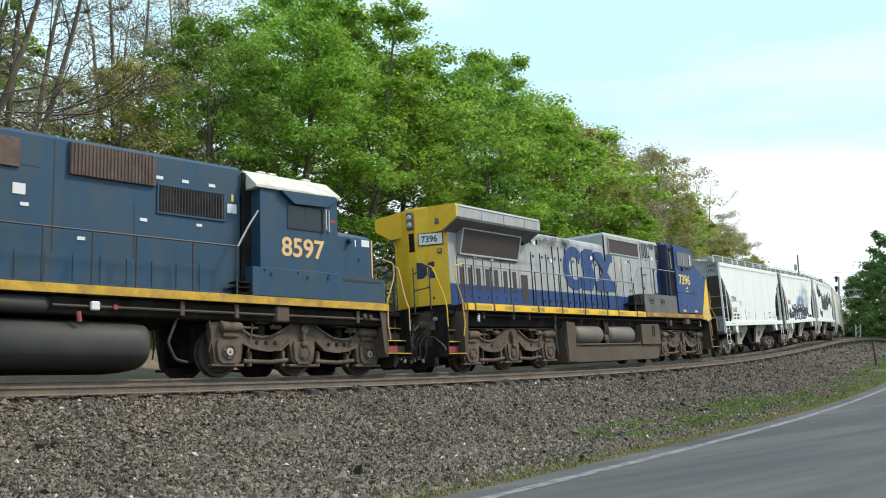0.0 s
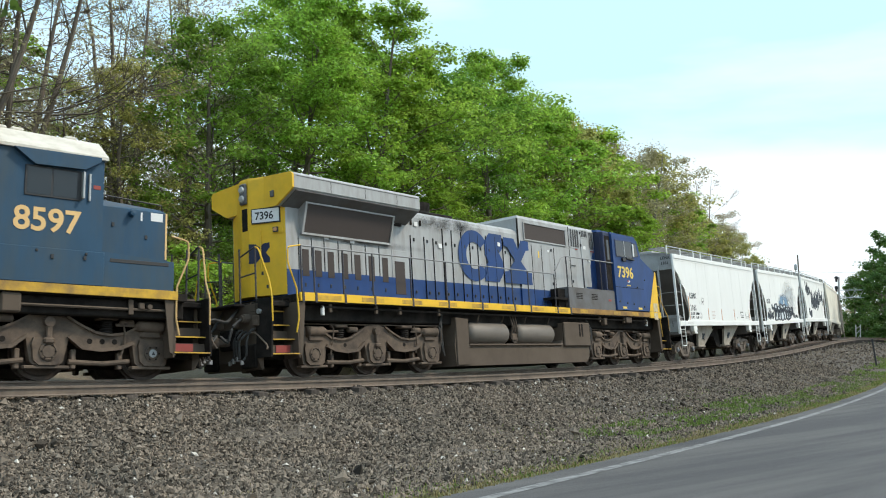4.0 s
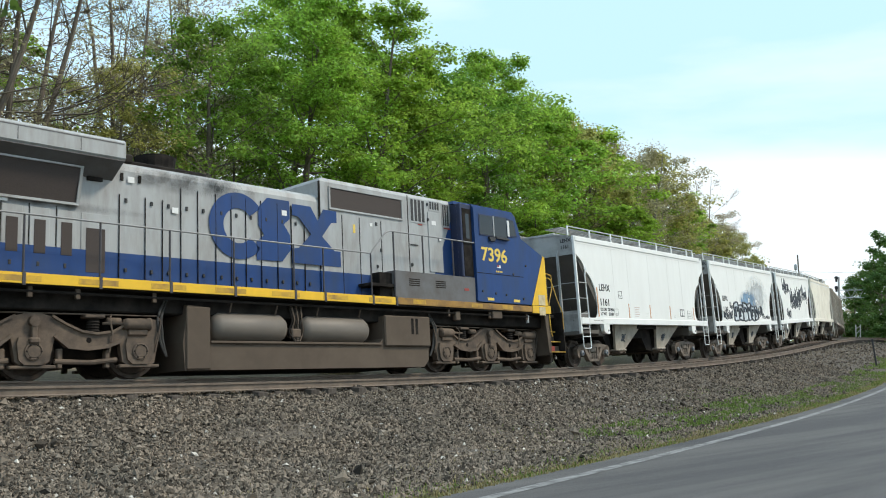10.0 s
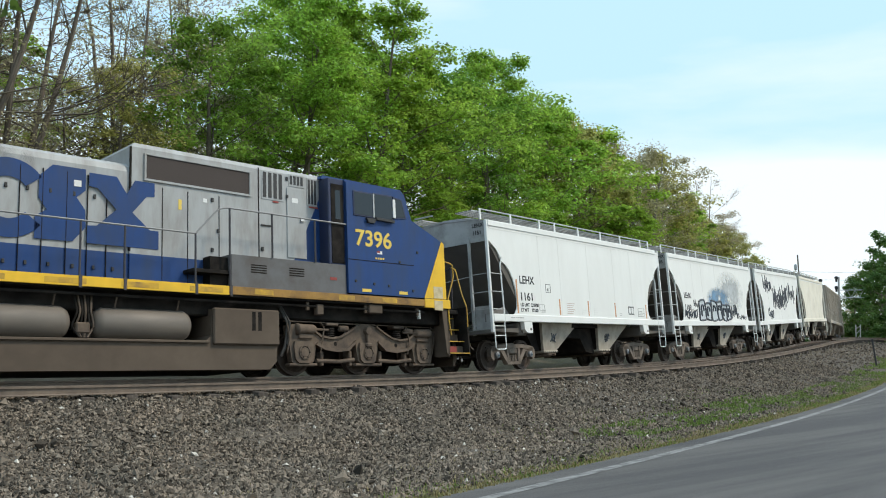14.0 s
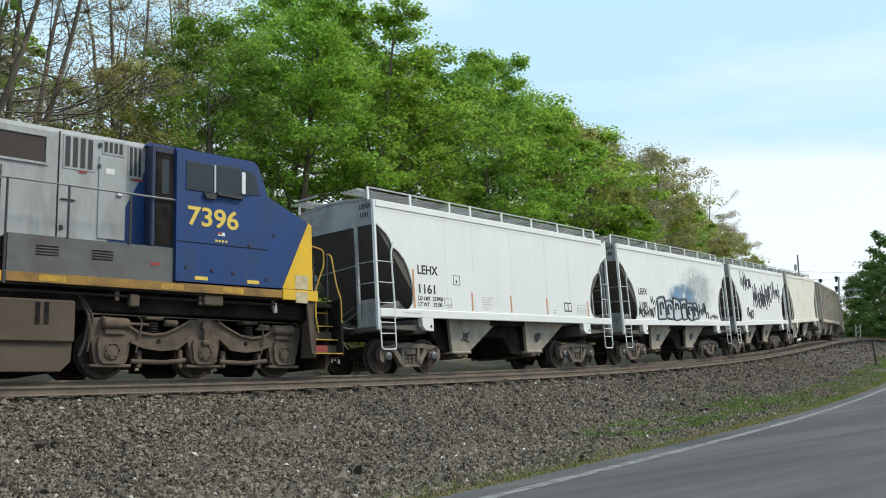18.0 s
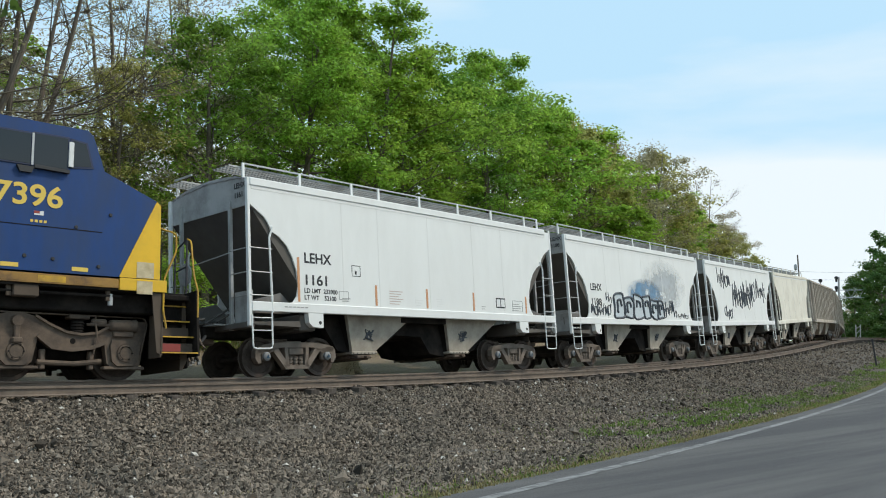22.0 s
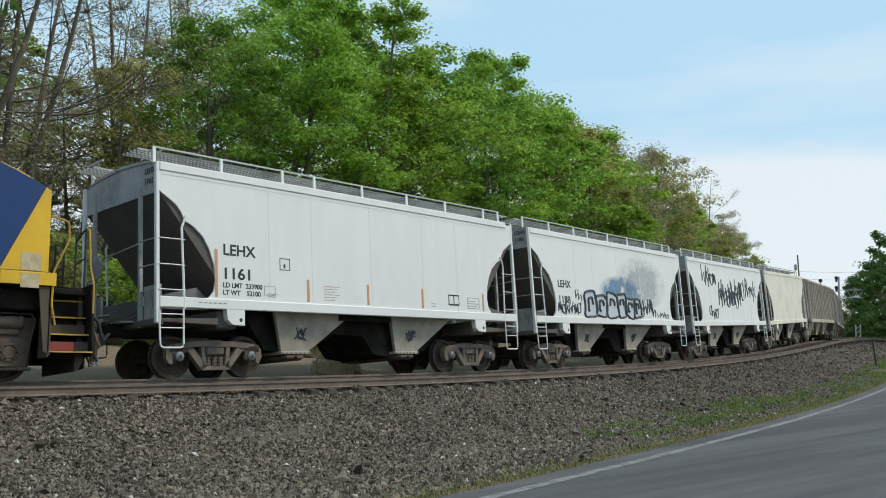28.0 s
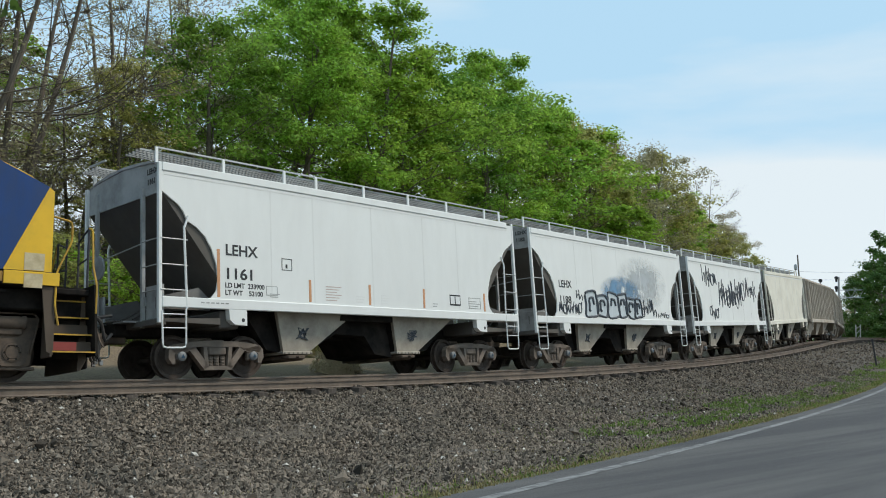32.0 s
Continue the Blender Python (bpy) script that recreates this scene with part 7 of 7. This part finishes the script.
            for x0, z0, w, h in ((-2.9, 2.38, 0.28, 0.26),):
                for a in ((x0, x0 + w, z0, z0 + 0.015), (x0, x0 + w, z0 + h, z0 + h + 0.015), (x0, x0 + 0.015, z0, z0 + h), (x0 + w, x0 + w + 0.015, z0, z0 + h + 0.015), (x0 + 0.11, x0 + 0.16, z0 + 0.05, z0 + 0.14)):
                    Form().box(a[0], a[1], -W - 0.026, -W - 0.02, a[2], a[3]).make("notice_box", M_BLACK, H)
            Form().box(2.9, 3.35, -W - 0.026, -W - 0.02, 1.8, 2.1).make("inspection_stencil", M_BLACK, H, "black inspection stencil")
            for a in ((2.93, 3.1), (3.14, 3.32)):
                Form().box(a[0], a[1], -W - 0.029, -W - 0.026, 1.84, 2.06).make("stencil_field", M_WPAINT, H)
            for k in range(6):
                Form().box(-5.05 + 0.12 * k, -4.97 + 0.12 * k, -W - 0.054, -W - 0.05, 1.53, 1.555).make("fine_print", M_HGREY, H)
            for x0, z0, w, h in ((-3.35, 1.78, 0.3, 0.2), (3.72, 1.74, 0.5, 0.3)):
                for a in ((x0, x0 + w, z0, z0 + 0.012), (x0, x0 + w, z0 + h, z0 + h + 0.012), (x0, x0 + 0.012, z0, z0 + h), (x0 + w, x0 + w + 0.012, z0, z0 + h)):
                    Form().box(a[0], a[1], -W - 0.026, -W - 0.02, a[2], a[3]).make("notice_box", M_HGREY, H)
            for x0, n, w, m in ((-1.6, 6, 0.5, M_FINE), (0.25, 4, 0.3, M_SEAM), (-0.62, 3, 0.3, M_SEAM), (2.2, 2, 0.22, M_HGREY), (3.7, 4, 0.5, M_HGREY), (-3.25, 2, 0.32, M_HGREY)):
                for k in range(n):
                    Form().box(x0, x0 + w * (0.7 + 0.3 * ((k * 7) % 3) / 2), -W - 0.025, -W - 0.02, 1.74 + 0.065 * k, 1.758 + 0.065 * k).make("fine_print", m, H)
    if graffiti:
        r = random.Random(graffiti)
        yb = -W - 0.03
        if graffiti == 1:
            spray_patch(H, 0.2, 2.62, 1.8, 0.62, yb + 0.006, M_GRAFB, "blue sprayed haze", 2.2)
            spray_patch(H, 2.1, 3.0, 2.3, 1.1, yb + 0.009, M_GRAFG, "grey sprayed smear")
            x = -2.75
            for w, h in ((0.95, 0.86), (0.8, 0.8), (1.0, 0.84), (0.7, 0.92), (0.75, 0.78), (0.6, 0.74)):
                bubble(H, r, x, 1.66, w, h, yb)
                x += w * 0.93
            tag_line(H, r, -4.5, -3.0, 1.68, 2.15, 7, 0.024, yb)
            tag_line(H, r, -3.3, -2.85, 2.2, 2.6, 2, 0.02, yb)
            tag_line(H, r, 1.75, 3.1, 1.72, 2.4, 5, 0.03, yb)
            tag_line(H, r, 3.3, 4.3, 1.72, 1.98, 4, 0.018, yb)
        else:
            tag_line(H, r, -4.2, -2.3, 3.2, 4.05, 5, 0.032, yb)
            tag_line(H, r, -2.1, 2.3, 2.35, 3.6, 10, 0.032, yb)
            tag_line(H, r, -1.2, 1.6, 2.2, 3.4, 6, 0.026, yb - 0.003)
            tag_line(H, r, 2.5, 4.4, 2.7, 3.75, 4, 0.028, yb)
            tag_line(H, r, -3.6, -2.4, 1.75, 2.35, 4, 0.03, yb)
    for x in (-4.27, 4.27):
        freight_truck(H, x)
    CARS.append((H, center, 4.27))


def ribbed_hopper(center, material):
    H = new("covered_hopper_car")
    tagged(H, "weathered brown-grey ribbed covered hopper car", "hopper car", "train")
    half = 7.4
    f = Form().loft([[(x, y, z) for x, y in ((-half, -1.5), (half, -1.5), (half, 1.5), (-half, 1.5))] for z in (1.5, 4.3)] + [[(x, y * 0.7, 4.62) for x, y in ((-half, -1.5), (half, -1.5), (half, 1.5), (-half, 1.5))]])
    fix_normals(f.make("body", material, H))
    for x in np.arange(-half + 0.3, half, 0.95):
        for sg in (-1, 1):
            Form().box(x, x + 0.12, sg * 1.5, sg * 1.6, 1.5, 4.3).make("side_rib", material, H)
    for sg in (-1, 1):
        Form().box(-half, half, sg * 1.48, sg * 1.63, 1.35, 1.6, 0.02).make("side_sill", material, H)
        Form().box(-half, half, sg * 1.45, sg * 1.6, 4.2, 4.34, 0.02).make("top_chord", material, H)
    for c in (-4.0, 0.0, 4.0):
        f = Form().loft([[(c - 1.7, -1.3, 1.5), (c + 1.7, -1.3, 1.5), (c + 1.7, 1.3, 1.5), (c - 1.7, 1.3, 1.5)], [(c - 0.4, -1.0, 0.5), (c + 0.4, -1.0, 0.5), (c + 0.4, 1.0, 0.5), (c - 0.4, 1.0, 0.5)]])
        fix_normals(f.make("hopper_bay", material, H))
    Form().box(-half, half, -0.4, 0.4, 4.62, 4.72).make("running_board", M_UNDER, H)
    Form().box(-8.0, 8.0, -0.3, 0.3, 0.92, 1.3).make("centre_sill", M_UNDER, H)
    for e in (-1, 1):
        coupler(H, e * 7.7, e)
        ladder(H, e * (half - 0.55), e * (half - 0.1), -1.64, 0.8, 4.3, 8, material)
    for x in (-5.9, 5.9):
        freight_truck(H, x)
    CARS.append((H, center, 5.9))


blue_loco()
grey_loco()
PITCH = 12.92
hopper(13.38, M_WHITE, "white covered hopper car with black lettering, clean sides", "1161")
hopper(13.38 + PITCH, M_WHITE, "white covered hopper car with blue-black graffiti along the sill", "1188", 1)
hopper(13.38 + 2 * PITCH, M_WHITE, "white covered hopper car with black graffiti scrawl", None, 2)
hopper(13.38 + 3 * PITCH, M_CREAM, "cream covered hopper car with bare sides")
E0 = 6.92 + 4 * PITCH
ribbed_hopper(E0 + 8.5, M_RIBCAR)
ribbed_hopper(E0 + 25.5, M_RIBCAR)
ribbed_hopper(E0 + 42.5, M_RIBCAR)


# ---- distance and small things ----
def along(px_dir, d):
    """A place d metres from the road's edge stand, in a plan direction."""
    a = radians(px_dir)
    return EYE.x + math.sin(a) * d, EYE.y + math.cos(a) * d


def stand(kind, bearing, d, height, turn=0.0, wide=1.0):
    x, y = along(bearing, d)
    src, h = KINDS[kind]
    k = height / h
    m = Matrix.Translation((x, y, ground_at(x, y) - 0.15)) @ Matrix.Rotation(turn, 4, "Z") @ Matrix.Diagonal((k * wide, k * wide, k, 1))
    return copy_thing(src, m)


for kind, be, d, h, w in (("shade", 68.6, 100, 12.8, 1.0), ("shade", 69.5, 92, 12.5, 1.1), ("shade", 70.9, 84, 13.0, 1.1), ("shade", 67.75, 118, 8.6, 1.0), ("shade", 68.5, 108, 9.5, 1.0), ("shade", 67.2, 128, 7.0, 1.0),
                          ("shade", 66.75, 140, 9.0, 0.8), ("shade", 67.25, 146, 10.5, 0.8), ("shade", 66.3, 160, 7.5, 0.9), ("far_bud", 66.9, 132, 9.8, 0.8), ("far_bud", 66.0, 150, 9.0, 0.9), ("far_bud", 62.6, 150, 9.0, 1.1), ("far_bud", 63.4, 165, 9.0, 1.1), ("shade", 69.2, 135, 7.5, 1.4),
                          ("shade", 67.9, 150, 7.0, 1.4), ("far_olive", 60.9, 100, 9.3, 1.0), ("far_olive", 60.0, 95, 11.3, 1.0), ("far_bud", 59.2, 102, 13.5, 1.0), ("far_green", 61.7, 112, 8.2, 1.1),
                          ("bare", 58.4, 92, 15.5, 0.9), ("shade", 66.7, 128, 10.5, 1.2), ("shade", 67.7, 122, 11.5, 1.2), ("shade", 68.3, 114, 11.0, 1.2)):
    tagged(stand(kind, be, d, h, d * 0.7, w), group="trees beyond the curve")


def signal_mast():
    x, y = along(65.95, 112)
    z = ground_at(x, y)
    S = tagged(new("railway_signal"), "dark two-head railway signal on a galvanised cantilever mast", "signal")
    S.matrix_basis = Matrix.Translation((x, y, z)) @ Matrix.Rotation(radians(-65.95), 4, "Z")
    Form().tube([(0, 0, 0), (0, 0, 8.3)], 0.11, 10).make("mast", M_GALV, S)
    for z0 in (5.85, 6.75):
        Form().tube([(0, 0, z0), (2.6, 0, z0)], 0.05, 8).make("arm_chord", M_GALV, S)
    for k in range(6):
        Form().tube([(k * 0.43, 0, 5.85 if k % 2 else 6.75), (k * 0.43 + 0.43, 0, 6.75 if k % 2 else 5.85)], 0.03, 6).make("arm_brace", M_GALV, S)
    for z0 in (7.0, 8.15):
        Form().turned([(-0.12, 0.0), (-0.12, 0.19), (-0.08, 0.21), (0.0, 0.21), (0.02, 0.0)], "y", (-0.25, -0.2, z0), 16).make("signal_head", M_BLACK, S, "black round signal head")
        Form().box(-0.37, -0.13, -0.12, 0.05, z0 - 0.45, z0 + 0.16, 0.03).make("lamp_case", M_BLACK, S)
    T = tagged(new("railway_signal"), "dark railway signal head on a thin grey mast", "signal")
    x, y = along(64.95, 110)
    T.matrix_basis = Matrix.Translation((x, y, ground_at(x, y))) @ Matrix.Rotation(radians(-64.95), 4, "Z")
    Form().tube([(0, 0, 0), (0, 0, 8.0)], 0.07, 8).make("mast", M_GALV, T)
    for z0 in (7.1, 7.9):
        Form().turned([(-0.12, 0.0), (-0.12, 0.2), (0.0, 0.22), (0.02, 0.0)], "y", (0, -0.1, z0), 14).make("signal_head", M_BLACK, T, "black round signal head")


def utility_pole():
    x, y = along(64.0, 125)
    P = tagged(new("utility_pole"), "weathered wooden utility pole with a transformer", "utility pole")
    P.matrix_basis = Matrix.Translation((x, y, ground_at(x, y) - 0.2)) @ Matrix.Rotation(radians(-64.0), 4, "Z") @ Matrix.Rotation(radians(-3), 4, "Y")
    Form().tube([(0, 0, 0), (0, 0, 12.8)], 0.12, 8, 0.09).make("pole", M_POLE, P)
    Form().turned([(10.7, 0.0), (10.9, 0.2), (11.5, 0.2), (11.6, 0.0)], "z", (-0.35, 0, 0), 12).make("transformer", M_GALV, P)
    for k, z in enumerate((10.6, 9.6)):
        w = [(t * 30, -t * 3, z + 0.9 * (2 * t - 1) ** 2 - 0.9) for t in np.linspace(0, 1, 12)]
        Form().tube(w, 0.012, 4).make("wire", M_BLACK, P)


def equipment_frame():
    x, y = along(67.35, 108)
    E = tagged(new("equipment_frame"), "white painted lattice frame with a rail beside the crossing", "trackside frame")
    E.matrix_basis = Matrix.Translation((x, y, ground_at(x, y))) @ Matrix.Rotation(radians(-67.35), 4, "Z")
    for x0 in (-1.0, -0.55, 1.0, 1.45):
        Form().box(x0 - 0.05, x0 + 0.05, -0.05, 0.05, 0, 2.6, 0.01).make("post", M_WPAINT, E)
    for x0 in (-1.0, 1.0):
        for k in range(4):
            Form().tube([(x0, 0, 0.3 + 0.6 * k), (x0 + 0.45, 0, 0.9 + 0.6 * k if k < 3 else 2.5)], 0.03, 5).make("lattice_bar", M_WPAINT, E)
    Form().box(-0.6, 3.2, -0.06, 0.06, 0.9, 1.05, 0.02).make("rail", M_WPAINT, E)


def marker_post():
    p = Vector((55.5, 4.3, 0))
    P = tagged(new("marker_post"), "thin dark leaning steel post on the verge", "post")
    P.matrix_basis = Matrix.Translation((p.x, p.y, ground_at(p.x, p.y) - 0.1)) @ Matrix.Rotation(radians(-48), 4, "Z") @ Matrix.Rotation(radians(-8), 4, "Y")
    Form().box(-0.045, 0.045, -0.04, 0.04, 0.0, 1.8, 0.008).make("post", M_BLACK, P)


def straw_heap():
    p = spot(15.6, -2.5, 0, False)
    H = Form()
    r = random.Random(4)
    for i in range(1500):
        a, d = r.uniform(0, 6.28), r.random() ** 0.6
        x, y = math.cos(a) * d * 0.85, math.sin(a) * d * 0.6
        z = 0.95 * (1 - d * d) * r.uniform(0.8, 1.02)
        l = r.uniform(0.07, 0.17)
        H.tube([(x, y, z), (x + r.uniform(-l, l), y + r.uniform(-l, l), z + r.uniform(0, l))], 0.014, 3, 0.005)
    H.turned([(-0.1, 0.6), (0.3, 0.5), (0.55, 0.32), (0.72, 0.12), (0.76, 0.0)], "z", n=14)
    ob = H.make("straw_heap", M_DRY)
    ob.matrix_basis = Matrix.Translation((p.x, p.y, ground_at(p.x, p.y) - 0.03))
    tagged(ob, "pale heap of dry grass behind the track", "dry grass", kind="stuff")


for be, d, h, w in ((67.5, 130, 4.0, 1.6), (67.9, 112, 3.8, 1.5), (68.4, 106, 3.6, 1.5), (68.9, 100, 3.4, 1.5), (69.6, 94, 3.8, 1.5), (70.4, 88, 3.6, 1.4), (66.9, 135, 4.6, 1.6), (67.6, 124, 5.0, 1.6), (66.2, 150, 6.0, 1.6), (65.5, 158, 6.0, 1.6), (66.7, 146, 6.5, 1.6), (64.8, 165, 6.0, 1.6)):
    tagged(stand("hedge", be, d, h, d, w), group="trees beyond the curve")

for be, d, h, w in ((98, 60, 13, 1.2), (108, 56, 14, 1.3), (118, 52, 13, 1.2), (129, 48, 14, 1.3), (140, 46, 13, 1.2), (155, 40, 12, 1.3), (168, 38, 14, 1.2), (182, 36, 12, 1.3), (196, 36, 13, 1.2), (210, 37, 12, 1.3), (224, 38, 14, 1.2), (238, 40, 13, 1.3), (252, 44, 12, 1.2)):
    tagged(stand("shade", be, d, h, d, w), "deep green tree across the road, leaves darkened for shade", group="trees across the road")

signal_mast()
equipment_frame()
utility_pole()
marker_post()
straw_heap()


# ---- movement ----
RUN_T = [0, 1, 2, 3, 3.5, 5.5, 6, 7, 8, 9, 10, 11, 12, 13, 14, 14.5, 16.5, 17, 18, 19, 20, 21, 22, 23, 24, 25, 25.5, 26.5, 27.5, 28.5, 30, 31, 32]
RUN_S = [30.068, 28.545, 27.068, 25.63, 24.92, 21.95, 21.23, 19.81, 18.43, 17.03, 15.67, 14.36, 13.05, 11.81, 10.63, 10.06, 7.683, 7.1, 5.953, 4.872, 3.878,
         2.954, 2.12, 1.365, 0.746, 0.39, 0.244, 0.045, -0.05, -0.049, -0.032, -0.014, 0.0]


def run(t):
    """How far the train still has to go at t, on a smooth curve through the table."""
    i = max(0, min(len(RUN_T) - 2, int(np.searchsorted(RUN_T, t, side="right")) - 1))
    slope = lambda k: (RUN_S[min(k + 1, len(RUN_S) - 1)] - RUN_S[max(k - 1, 0)]) / (RUN_T[min(k + 1, len(RUN_T) - 1)] - RUN_T[max(k - 1, 0)])
    h = RUN_T[i + 1] - RUN_T[i]
    u = (t - RUN_T[i]) / h
    return ((2 * u ** 3 - 3 * u ** 2 + 1) * RUN_S[i] + (u ** 3 - 2 * u ** 2 + u) * h * slope(i)
            + (3 * u ** 2 - 2 * u ** 3) * RUN_S[i + 1] + (u ** 3 - u ** 2) * h * slope(i + 1))


def motions():
    for car, at, half in CARS:
        walk(car, [(t, seat(at + run(t), half)) for t in np.arange(0, 32.01, 0.5)])
        for truck, x in TRUCKS:
            if truck.parent == car:
                rows = []
                for t in np.arange(0, 32.01, 1.0):
                    s = at + run(t)
                    m = seat(s, half)
                    rows.append((t, pose(x, 0, 0, 0, 0, math.degrees(line(s + x)[3] - math.atan2(m[1][0], m[0][0])))))
                walk(truck, rows)
    for wheel, x, r in WHEELS:
        walk(wheel, [(t, pose(x, 0, r, 0, math.degrees(run(t) / r), 0)) for t in [0.32 * k for k in range(100)] + [32.0]])


motions()
